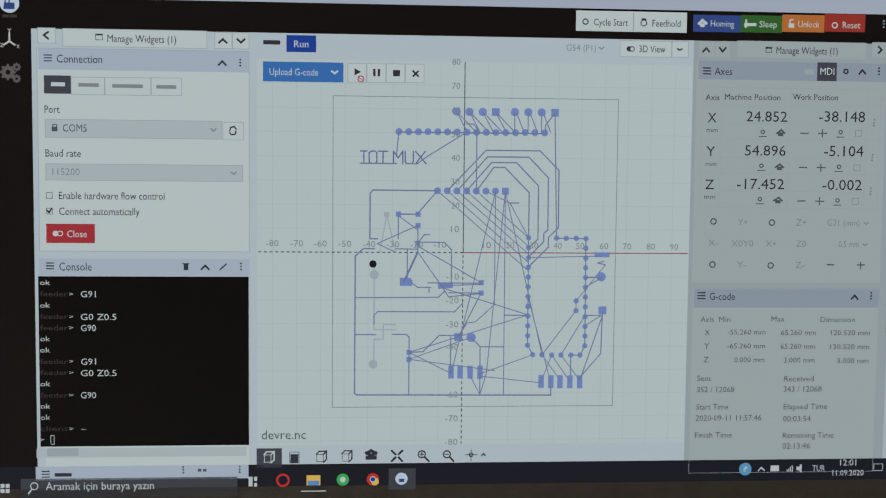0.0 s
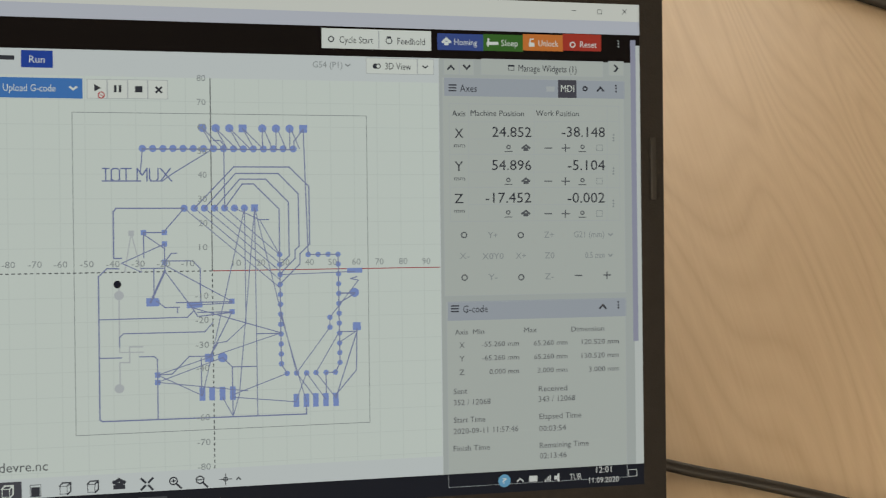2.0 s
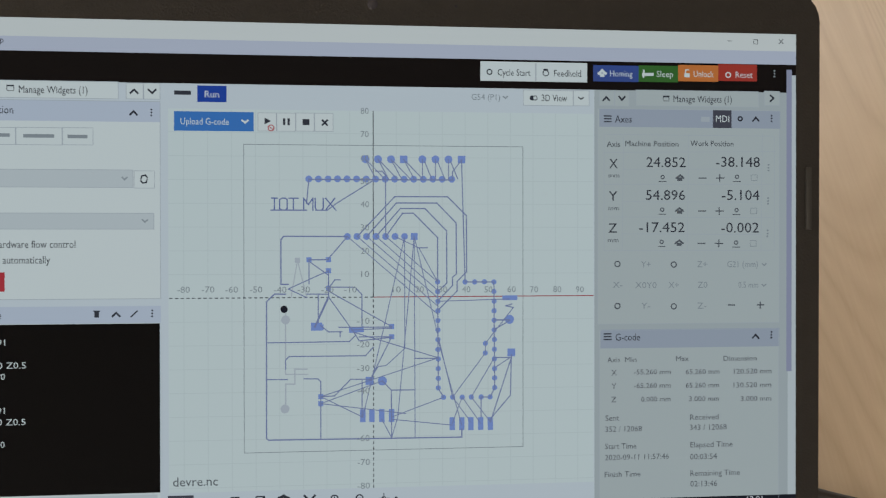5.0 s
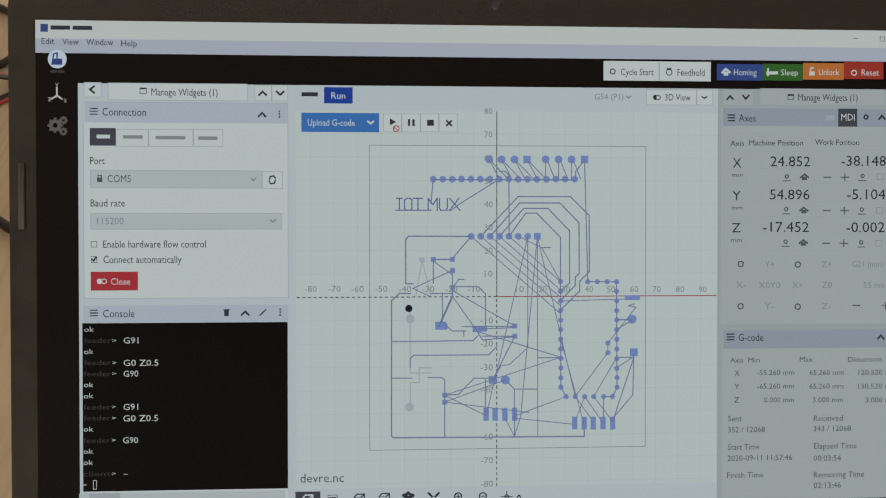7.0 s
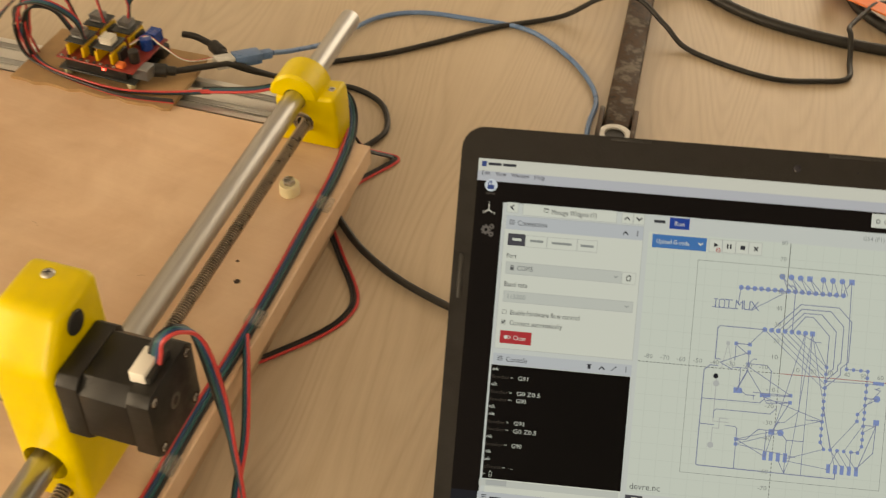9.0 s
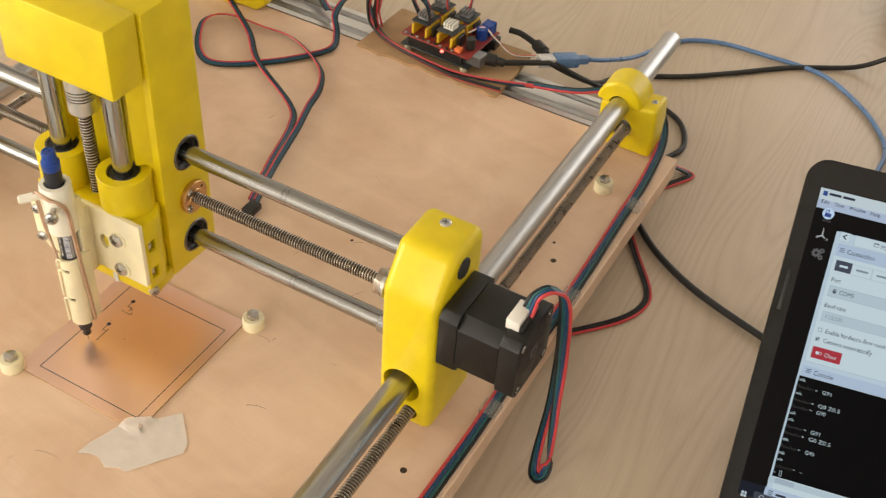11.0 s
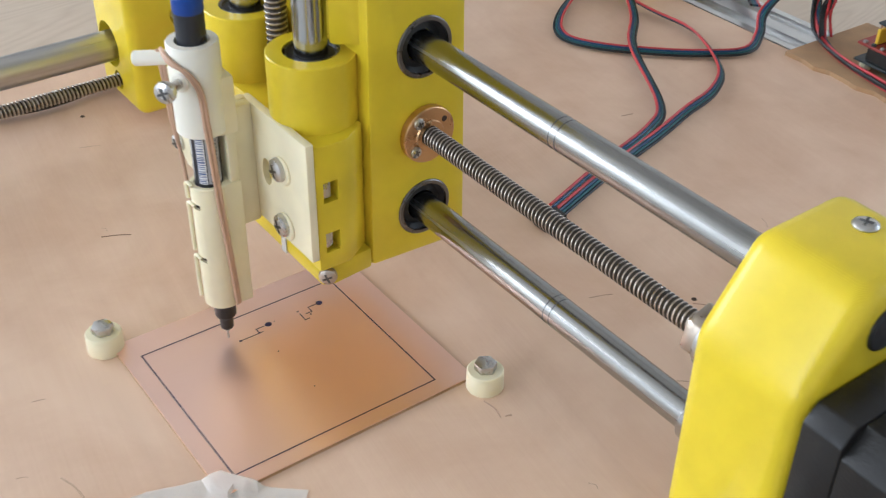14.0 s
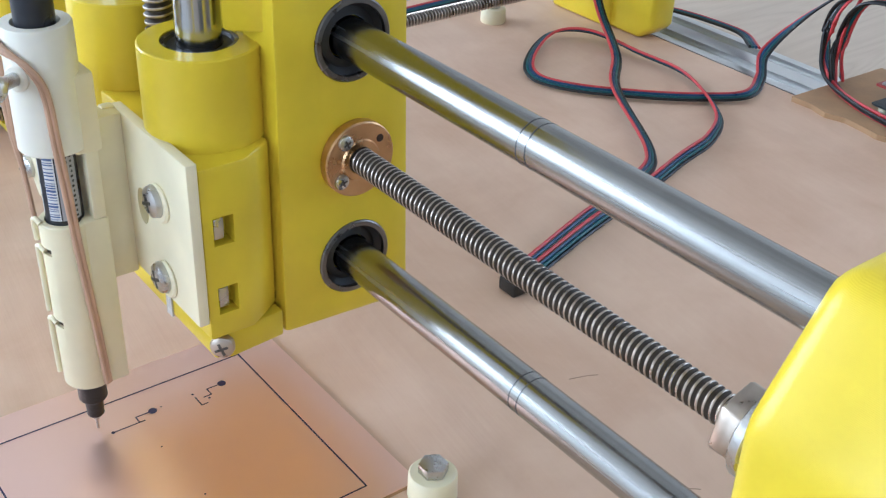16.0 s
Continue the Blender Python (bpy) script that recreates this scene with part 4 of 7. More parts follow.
def clamp(at, label):
    t = thing("hold_down_bolt", at, label, "bolt", "hold-down bolts")
    x, y, z = at
    part("spacer", lathe(B(), at, (x, y, 1), [(0.0035, 0), (0.0072, 0), (0.0075, 0.0006), (0.0073, 0.0082), (0.0068, 0.0088), (0.0035, 0.0088)], 32), "cream_print", t, "cream printed spacer ring")
    bm = prism(B(), [(x + 0.0046 * math.cos(k * math.pi / 3), y + 0.0046 * math.sin(k * math.pi / 3), z + 0.0088) for k in range(6)], (0, 0, 0.0034))
    part("bolt_head", soften(bm, 0.0005, 2), "zinc", t, "zinc hexagon bolt head")
    return t


first = clamp((0.0915, 0.1025, 0), "zinc bolt with cream spacer at the copper board's corner")
copy_thing(first, pose(-0.0145, -0.009, 0, 0, 0, 20))
tagged(copy_thing(first, pose(0.2315, 0.367, 0, 0, 0, 8)), "zinc bolt with cream spacer near the bed's corner")
tagged(copy_thing(first, pose(-0.197, -0.031, 0, 0, 0, 33)), "zinc bolt with cream spacer beside the far lead screw")
tagged(copy_thing(first, pose(-0.211, 0.371, 0, 0, 0, 12)), "zinc bolt with cream spacer near the bed's far corner")

# ---- the laptop ----
LAP = Matrix.Translation((0.5858, 0.1873, -0.0078)) @ Matrix.Rotation(radians(11.1), 4, "Z")
laptop = thing("laptop", turn=LAP, label="open black laptop running machine control software", category="laptop")
TILT = Matrix.Rotation(-radians(41.9), 4, "X")
lid_bm = B()
outl = []
for cx, cz, a0 in ((0.1695, 0.1985, 0), (-0.1695, 0.1985, 90), (-0.1775, -0.018, 180), (0.1775, -0.018, 270)):
    rr = 0.0125 if cz > 0 else 0.004
    for k in range(7):
        a = radians(a0 + 15 * k)
        outl.append((cx + rr * math.cos(a), 0.0008, cz + rr * math.sin(a)))
prism(lid_bm, outl, (0, 0.0062, 0))
hole = box(B(), (-0.172, -0.01, 0.0), (0.172, 0.0016, 0.1935))
lid_bm = drilled(lid_bm, [hole])
lid_bm.transform(TILT)
lid = part("lid", lid_bm, "bezel", laptop, "matt black screen bezel with rounded corners", local=True)


def on_lid(bm):
    bm.transform(TILT)
    return bm


part("webcam", on_lid(lathe(B(), (0.0017, 0.0009, 0.2015), (0.0017, -0.5, 0.2015), [(0, 0.0004), (0.0014, 0.0004), (0.002, 0.0002), (0.0021, 0)], 20)), "glass_lens", lid, local=True)
part("camera_light", on_lid(lathe(B(), (0.034, 0.0009, 0.2015), (0.034, -0.5, 0.2015), [(0, 0.0002), (0.0005, 0.0002), (0.0006, 0)], 12)), "glass_lens", lid, local=True)
for x, w in ((0.018, 0.05), (-0.10, 0.022)):
    part("rubber_pad", on_lid(box(B(), (x, 0.0002, 0.2088), (x + w, 0.0012, 0.2102), 0.0003)), "black_rubber", lid, local=True)
for s in (-1, 1):
    part("rubber_pad", on_lid(box(B(), (s * 0.1772 - 0.0012, -0.0002, 0.115), (s * 0.1772 + 0.0012, 0.0012, 0.14), 0.0003)), "black_rubber", lid, local=True)
base_bm = box(B(), (-0.183, -0.245, DESK + 0.0078 + 0.003), (0.183, 0.004, -0.0175), 0.003, 2)
base = part("base", base_bm, "lid_back", laptop, "dark laptop base on the desk", local=True)
for x in (-0.12, 0.12):
    part("hinge", rod(B(), (x - 0.022, 0.001, -0.0155), (x + 0.022, 0.001, -0.0155), 0.005, 20), "black_plastic", laptop, local=True)
for x in (-0.16, 0.16):
    for y in (-0.225, -0.02):
        part("foot", rod(B(), (x, y, DESK + 0.0078), (x, y, DESK + 0.0078 + 0.004), 0.006, 16), "black_rubber", laptop, local=True)
display = part("display", on_lid(box(B(), (-0.172, 0.0009, 0.0), (0.172, 0.00155, 0.1935))), "ui_black", laptop, "lit display showing the control program", local=True)

# ---- what the display shows: flat lit areas, in millimetres from the middle of its lower edge ----
PANELS = {}
ORDER = ["ui_" + n for n in "title menu dark pale white plot head border field text mid grey dim black tab red blue blue2 logo icon gear upload homing sleep unlock reset thumb task search light redicon folder fold2 green globe wm path line line2 ghost axis dot grid side side2 side3".split()]


def face_ui(panel, material, pts, layer):
    bm = PANELS.setdefault(panel, B())
    y = 0.0009 - 0.00004 * layer
    f = bm.faces.new([bm.verts.new((u / 1000, y, v / 1000)) for u, v in pts])
    f.material_index = ORDER.index(material)


def box_ui(panel, material, u0, v0, u1, v1, layer):
    face_ui(panel, material, ((u0, v0), (u1, v0), (u1, v1), (u0, v1)), layer)


def frame_ui(panel, material, u0, v0, u1, v1, layer, w=0.22):
    box_ui(panel, material, u0, v0, u1, v0 + w, layer)
    box_ui(panel, material, u0, v1 - w, u1, v1, layer)
    box_ui(panel, material, u0, v0 + w, u0 + w, v1 - w, layer)
    box_ui(panel, material, u1 - w, v0 + w, u1, v1 - w, layer)


def disc_ui(panel, material, u, v, r, layer):
    face_ui(panel, material, [(u + r * math.cos(math.pi * k / 9), v + r * math.sin(math.pi * k / 9)) for k in range(18)], layer)


def ring_ui(panel, material, u, v, r, w, layer):
    for k in range(16):
        a, b = math.pi * k / 8, math.pi * (k + 1) / 8
        face_ui(panel, material, [(u + q * math.cos(c), v + q * math.sin(c)) for q, c in ((r, a), (r, b), (r - w, b), (r - w, a))], layer)


def line_ui(panel, material, w, points, layer):
    pts = [Vector(tuple(map(float, p.split(",")))) for p in points.split()]
    for i, (p, q) in enumerate(zip(pts, pts[1:])):
        d = (q - p).normalized() * w / 2
        n = Vector((-d.y, d.x))
        face_ui(panel, material, [tuple(c) for c in (p - d + n, p - d - n, q + d - n, q + d + n)], layer + 0.02 * (i % 3))


def bars_ui(panel, material, u0, u1, v, h, words):
    """Unlettered words as bars."""
    gap = (u1 - u0) * 0.06
    w = (u1 - u0 - gap * (words - 1)) / words
    for k in range(words):
        a = u0 + k * (w + gap)
        box_ui(panel, material, a, v - h * 0.35, a + w, v + h * 0.35, 4)


def text_ui(panel, material, words, u0, u1, v, h):
    """Lettering in the built-in font, fitted to its width and height."""
    cu = bpy.data.curves.new("words", "FONT")
    cu.body, cu.size, cu.resolution_u = words, 1.0, 2
    ob = bpy.data.objects.new("words", cu)
    me = bpy.data.meshes.new_from_object(ob)
    co = np.empty(len(me.vertices) * 3)
    me.vertices.foreach_get("co", co)
    co = co.reshape(-1, 3)
    lo, hi = co[:, 0].min(), co[:, 0].max()
    tall = h / 0.70 if len(words) > 1 or words.isalnum() else h
    bm = PANELS.setdefault(panel, B())
    y = 0.0009 - 0.00004 * 5
    vs = [bm.verts.new(((u0 + (c[0] - lo) / max(hi - lo, 1e-6) * (u1 - u0)) / 1000, y, (v + (c[1] - 0.34) * tall) / 1000)) for c in co]
    for p in me.polygons:
        bm.faces.new([vs[i] for i in p.vertices]).material_index = ORDER.index(material)
    bpy.data.objects.remove(ob)
    bpy.data.meshes.remove(me)
    bpy.data.curves.remove(cu)


def plot(x, y):
    return 1.8 + 0.893 * x, 89.0 + 0.897 * y


TRACE = [0]


def trace(material, w, points):
    TRACE[0] += 1
    line_ui("tool_path", material, w * 0.85, " ".join("%.2f,%.2f" % plot(*map(float, p.split(","))) for p in points.split()), 3 + 0.013 * (TRACE[0] % 90))


def pads(material, r, points, square):
    for p in points.split():
        u, v = plot(*map(float, p.split(",")))
        if square:
            box_ui("tool_path", material, u - r * 0.7, v - r * 0.7, u + r * 0.7, v + r * 0.7, 2.9)
        else:
            disc_ui("tool_path", material, u, v, r * 0.74, 2.9)


for k in range(-8, 10):
    u, v = plot(10 * k, 10 * k)
    if k and -8 <= k <= 9:
        box_ui("view_panel", "ui_grid", u - 0.12, 15.8, u + 0.12, 160.4, 1.7)
    if k and -8 <= k <= 7:
        box_ui("view_panel", "ui_grid", -75.2, v - 0.12, 88.5, v + 0.12, 1.75)
for k in range(60):
    a = -75 + 2.1 * k
    if a < 1:
        box_ui("view_panel", "ui_mid", a, 88.82, a + 1.2, 89.22, 2.4)
    if 15.6 + 2.1 * k < 88:
        box_ui("view_panel", "ui_mid", 1.62, 15.6 + 2.1 * k, 2.02, 16.8 + 2.1 * k, 2.4)
box_ui("view_panel", "ui_axis", 1.8, 88.85, 88.5, 89.2, 2.5)
box_ui("view_panel", "ui_mid", 1.66, 89.0, 2.02, 160.5, 2.6)
frame_ui("view_panel", "ui_grey", -47.4, 30.0, 60.4, 147.4, 2.3, 0.25)
disc_ui("tool_path", "ui_dot", -32.2, 84.6, 1.4, 4.6)
# title bar, menu and header
box_ui("title_bar", "ui_title", -172, 186.6, 172, 193.5, 1)
box_ui("title_bar", "ui_menu", -172, 181.2, 172, 186.6, 1)
box_ui("header_bar", "ui_dark", -172, 0, 172, 181.2, 0.5)
bars_ui("title_bar", "ui_text", -166.4, -151.1, 190.7, 2.18, 2)
box_ui("title_bar", "ui_blue2", -170.1, 189.1, -167.4, 192.0, 2)
text_ui("title_bar", "ui_text", "Edit", -169.7, -165.0, 185.6, 2.30)
text_ui("title_bar", "ui_text", "View", -162.1, -156.1, 185.5, 2.30)
text_ui("title_bar", "ui_text", "Window", -153.3, -143.3, 185.4, 2.31)
text_ui("title_bar", "ui_text", "Help", -140.4, -134.6, 185.1, 2.31)
box_ui("title_bar", "ui_text", 143.3, 190.2, 145.2, 190.4, 2)
frame_ui("title_bar", "ui_text", 154.1, 189.2, 156.0, 191.1, 2)
line_ui("title_bar", "ui_text", 0.25, "164.8,191.4 166.5,189.7", 3)
line_ui("title_bar", "ui_text", 0.25, "166.6,191.5 164.8,189.6", 3)
# side bar
disc_ui("side_bar", "ui_logo", -164.0, 178.9, 3.50, 2)
box_ui("side_bar", "ui_blue2", -165.7, 176.8, -162.2, 179.1, 3)
line_ui("side_bar", "ui_blue2", 0.5, "-165.9,177.0 -165.3,180.8 -164.0,181.2 -164.1,178.7", 4)
bars_ui("side_bar", "ui_dim", -166.6, -161.4, 174.3, 1.51, 2)
line_ui("side_bar", "ui_icon", 0.6, "-164.2,168.2 -164.2,165.3", 3)
line_ui("side_bar", "ui_icon", 0.6, "-164.2,165.3 -166.1,164.0", 3)
line_ui("side_bar", "ui_icon", 0.6, "-164.2,165.3 -162.4,164.0", 3)
text_ui("side_bar", "ui_icon", "Y", -164.8, -163.5, 169.1, 1.47)
text_ui("side_bar", "ui_icon", "X", -161.7, -160.5, 163.4, 1.47)
text_ui("side_bar", "ui_icon", "Z", -167.5, -166.3, 163.8, 1.47)
disc_ui("side_bar", "ui_gear", -164.9, 154.1, 2.27, 2)
disc_ui("side_bar", "ui_dark", -164.9, 154.1, 0.91, 3)
disc_ui("side_bar", "ui_gear", -162.6, 154.1, 0.50, 2)
disc_ui("side_bar", "ui_gear", -163.3, 152.4, 0.50, 2)
disc_ui("side_bar", "ui_gear", -165.0, 151.7, 0.50, 2)
disc_ui("side_bar", "ui_gear", -166.7, 152.4, 0.50, 2)
disc_ui("side_bar", "ui_gear", -167.3, 154.1, 0.50, 2)
disc_ui("side_bar", "ui_gear", -166.6, 155.8, 0.50, 2)
disc_ui("side_bar", "ui_gear", -164.9, 156.6, 0.50, 2)
disc_ui("side_bar", "ui_gear", -163.2, 155.9, 0.50, 2)
disc_ui("side_bar", "ui_gear", -161.8, 156.0, 1.24, 2)
disc_ui("side_bar", "ui_dark", -161.8, 156.0, 0.50, 3)
disc_ui("side_bar", "ui_gear", -160.5, 156.0, 0.27, 2)
disc_ui("side_bar", "ui_gear", -160.9, 155.1, 0.27, 2)
disc_ui("side_bar", "ui_gear", -161.8, 154.7, 0.27, 2)
disc_ui("side_bar", "ui_gear", -162.8, 155.1, 0.27, 2)
disc_ui("side_bar", "ui_gear", -163.1, 156.0, 0.27, 2)
disc_ui("side_bar", "ui_gear", -162.7, 157.0, 0.27, 2)
disc_ui("side_bar", "ui_gear", -161.8, 157.4, 0.27, 2)
disc_ui("side_bar", "ui_gear", -160.9, 157.0, 0.27, 2)
disc_ui("side_bar", "ui_gear", -161.9, 151.8, 1.24, 2)
disc_ui("side_bar", "ui_dark", -161.9, 151.8, 0.50, 3)
disc_ui("side_bar", "ui_gear", -160.6, 151.8, 0.27, 2)
disc_ui("side_bar", "ui_gear", -161.0, 150.9, 0.27, 2)
disc_ui("side_bar", "ui_gear", -161.9, 150.5, 0.27, 2)
disc_ui("side_bar", "ui_gear", -162.8, 150.9, 0.27, 2)
disc_ui("side_bar", "ui_gear", -163.2, 151.8, 0.27, 2)
disc_ui("side_bar", "ui_gear", -162.8, 152.8, 0.27, 2)
disc_ui("side_bar", "ui_gear", -161.9, 153.2, 0.27, 2)
disc_ui("side_bar", "ui_gear", -160.9, 152.8, 0.27, 2)
# left column of widgets
box_ui("connection_panel", "ui_pale", -156.5, 8.4, -75.5, 170, 1)
box_ui("connection_panel", "ui_white", -154.3, 164.7, -147.8, 170.4, 2)
frame_ui("connection_panel", "ui_border", -154.3, 164.7, -147.8, 170.4, 2.3)
line_ui("connection_panel", "ui_text", 0.7, "-150.5,168.8 -152.0,167.7 -150.5,166.4", 4)
box_ui("connection_panel", "ui_white", -145.4, 163.7, -93.4, 170.3, 2)
frame_ui("connection_panel", "ui_border", -145.4, 163.7, -93.4, 170.3, 2.3)
text_ui("connection_panel", "ui_text", "Manage Widgets (1)", -129.3, -104.6, 166.9, 2.75)
frame_ui("connection_panel", "ui_text", -133.7, 166.2, -131.0, 168.5, 3)
box_ui("connection_panel", "ui_text", -133.7, 167.9, -131.0, 168.5, 3)
box_ui("connection_panel", "ui_white", -90.7, 163.8, -84.3, 169.9, 2)
frame_ui("connection_panel", "ui_border", -90.7, 163.8, -84.3, 169.9, 2.3)
box_ui("connection_panel", "ui_white", -84.3, 163.8, -78.1, 170.0, 2)
frame_ui("connection_panel", "ui_border", -84.3, 163.8, -78.1, 170.0, 2.3)
line_ui("connection_panel", "ui_text", 0.7, "-89.0,166.1 -87.7,167.4 -86.4,166.1", 4)
line_ui("connection_panel", "ui_text", 0.7, "-82.4,167.4 -81.1,166.2 -79.8,167.4", 4)
box_ui("connection_panel", "ui_white", -154.7, 88.9, -78.1, 163.1, 1.5)
frame_ui("connection_panel", "ui_border", -154.7, 88.9, -78.1, 163.1, 2)
box_ui("connection_panel", "ui_head", -154.1, 155.3, -78.2, 162.9, 2)
box_ui("connection_panel", "ui_text", -152.1, 160.3, -149.2, 160.7, 4)
box_ui("connection_panel", "ui_text", -152.1, 159.3, -149.2, 159.7, 4)
box_ui("connection_panel", "ui_text", -152.1, 158.2, -149.2, 158.6, 4)
text_ui("connection_panel", "ui_text", "Connection", -147.5, -131.3, 159.3, 2.95)
line_ui("connection_panel", "ui_text", 0.7, "-89.2,158.0 -87.9,159.3 -86.7,158.0", 4)
disc_ui("connection_panel", "ui_text", -81.4, 160.0, 0.34, 4)
disc_ui("connection_panel", "ui_text", -81.4, 158.9, 0.34, 4)
disc_ui("connection_panel", "ui_text", -81.4, 157.8, 0.34, 4)
box_ui("connection_panel", "ui_tab", -152.2, 146.6, -142.6, 153.2, 3)
bars_ui("connection_panel", "ui_white", -149.7, -144.7, 150.0, 2.03, 1)
frame_ui("connection_panel", "ui_border", -142.6, 146.3, -130.5, 152.8, 3)
bars_ui("connection_panel", "ui_grey", -139.9, -132.6, 149.9, 1.86, 1)
frame_ui("connection_panel", "ui_border", -130.5, 146.3, -113.8, 152.9, 3)
bars_ui("connection_panel", "ui_grey", -127.8, -116.7, 149.7, 1.87, 1)
frame_ui("connection_panel", "ui_border", -113.8, 146.4, -102.6, 153.0, 3)
bars_ui("connection_panel", "ui_grey", -111.9, -104.7, 149.6, 1.87, 1)
text_ui("connection_panel", "ui_text", "Port", -152.1, -146.7, 140.9, 2.75)
box_ui("connection_panel", "ui_field", -152.1, 130.6, -88.1, 137.4, 2)
frame_ui("connection_panel", "ui_border", -152.1, 130.6, -88.1, 137.4, 3)
text_ui("connection_panel", "ui_mid", "COM5", -145.7, -137.1, 134.2, 2.75)
box_ui("connection_panel", "ui_mid", -149.6, 132.9, -147.6, 134.6, 3)
line_ui("connection_panel", "ui_mid", 0.4, "-149.2,134.4 -149.2,135.4 -148.0,135.4 -148.0,134.4", 3)
line_ui("connection_panel", "ui_grey", 0.5, "-92.1,134.5 -91.3,133.6 -90.4,134.5", 3)
box_ui("connection_panel", "ui_white", -87.9, 130.4, -80.2, 137.1, 2)
frame_ui("connection_panel", "ui_border", -87.9, 130.4, -80.2, 137.1, 2.3)
line_ui("connection_panel", "ui_text", 0.5, "-85.3,133.9 -84.9,135.1 -83.6,135.4 -83.0,134.5", 4)
line_ui("connection_panel", "ui_text", 0.5, "-83.0,133.7 -83.4,132.6 -84.7,132.4 -85.3,133.2", 4)
text_ui("connection_panel", "ui_text", "Baud rate", -152.0, -139.3, 125.0, 2.75)
box_ui("connection_panel", "ui_field", -152.1, 115.0, -80.5, 121.2, 2)
frame_ui("connection_panel", "ui_border", -152.1, 115.0, -80.5, 121.2, 3)
text_ui("connection_panel", "ui_grey", "115200", -149.6, -139.8, 118.2, 2.55)
line_ui("connection_panel", "ui_grey", 0.5, "-84.8,118.6 -83.9,117.8 -83.0,118.6", 3)
frame_ui("connection_panel", "ui_mid", -152.0, 108.3, -149.7, 110.6, 3)
frame_ui("connection_panel", "ui_mid", -152.0, 102.5, -149.7, 104.9, 3)
line_ui("connection_panel", "ui_text", 0.6, "-151.6,103.8 -151.0,103.2 -150.1,104.6", 4)
text_ui("connection_panel", "ui_text", "Enable hardware flow control", -147.4, -109.2, 109.5, 2.76)
text_ui("connection_panel", "ui_text", "Connect automatically", -147.4, -118.3, 103.7, 2.77)
box_ui("connection_panel", "ui_red", -152.1, 92.0, -134.6, 99.1, 3)
text_ui("connection_panel", "ui_white", "Close", -144.6, -137.5, 95.4, 2.56)
disc_ui("connection_panel", "ui_white", -148.8, 95.5, 1.04, 5)
disc_ui("connection_panel", "ui_white", -147.1, 95.5, 1.04, 5)
disc_ui("connection_panel", "ui_red", -147.1, 95.5, 0.71, 6)
# console
box_ui("console_panel", "ui_white", -153.5, 8.4, -78.5, 86.2, 1.5)
box_ui("console_panel", "ui_head", -154.9, 79.9, -78.1, 86.3, 2)
box_ui("console_panel", "ui_text", -152.4, 84.4, -149.5, 84.8, 4)
box_ui("console_panel", "ui_text", -152.4, 83.3, -149.5, 83.8, 4)
box_ui("console_panel", "ui_text", -152.5, 82.3, -149.5, 82.7, 4)
text_ui("console_panel", "ui_text", "Console", -147.6, -135.9, 83.3, 2.99)
box_ui("console_panel", "ui_text", -102.4, 82.1, -100.7, 84.3, 4)
box_ui("console_panel", "ui_text", -102.8, 84.3, -100.3, 84.7, 4)
line_ui("console_panel", "ui_text", 0.7, "-95.8,82.5 -94.5,83.8 -93.2,82.5", 4)
line_ui("console_panel", "ui_text", 0.5, "-89.0,82.3 -86.8,84.4", 4)
disc_ui("console_panel", "ui_text", -81.3, 84.6, 0.34, 4)
disc_ui("console_panel", "ui_text", -81.3, 83.5, 0.34, 4)
disc_ui("console_panel", "ui_text", -81.3, 82.4, 0.34, 4)
box_ui("console_panel", "ui_black", -155.3, 16.0, -78.5, 79.7, 3)
text_ui("console_panel", "ui_white", "ok", -154.6, -151.0, 77.4, 1.92)
text_ui("console_panel", "ui_dim", "feeder", -154.6, -144.6, 73.2, 1.92)
text_ui("console_panel", "ui_white", ">", -144.2, -142.7, 73.1, 1.93)
text_ui("console_panel", "ui_white", "G91", -140.0, -134.5, 73.1, 2.36)
text_ui("console_panel", "ui_white", "ok", -154.7, -151.1, 69.0, 1.92)
text_ui("console_panel", "ui_dim", "feeder", -154.7, -144.7, 64.8, 1.92)
text_ui("console_panel", "ui_white", ">", -144.3, -142.8, 64.7, 1.93)
text_ui("console_panel", "ui_white", "G0 Z0.5", -140.1, -127.1, 64.6, 2.36)
text_ui("console_panel", "ui_dim", "feeder", -154.8, -144.7, 60.6, 1.93)
text_ui("console_panel", "ui_white", ">", -144.3, -142.8, 60.6, 1.93)
text_ui("console_panel", "ui_white", "G90", -140.1, -134.6, 60.5, 2.36)
text_ui("console_panel", "ui_white", "ok", -154.8, -151.3, 56.5, 1.93)
text_ui("console_panel", "ui_white", "ok", -154.9, -151.3, 52.3, 1.93)
text_ui("console_panel", "ui_dim", "feeder", -154.9, -144.9, 48.0, 1.93)
text_ui("console_panel", "ui_white", ">", -144.4, -143.0, 48.0, 1.93)
text_ui("console_panel", "ui_white", "G91", -140.2, -134.7, 47.9, 2.37)
text_ui("console_panel", "ui_dim", "feeder", -154.9, -144.9, 43.9, 1.93)
text_ui("console_panel", "ui_white", ">", -144.5, -143.0, 43.8, 1.93)
text_ui("console_panel", "ui_white", "G0 Z0.5", -140.3, -127.3, 43.6, 2.37)
text_ui("console_panel", "ui_white", "ok", -155.0, -151.4, 39.7, 1.93)
text_ui("console_panel", "ui_dim", "feeder", -155.0, -145.0, 35.4, 1.93)
text_ui("console_panel", "ui_white", ">", -144.6, -143.1, 35.4, 1.94)
text_ui("console_panel", "ui_white", "G90", -140.4, -134.8, 35.3, 2.37)
text_ui("console_panel", "ui_white", "ok", -155.1, -151.5, 31.3, 1.94)
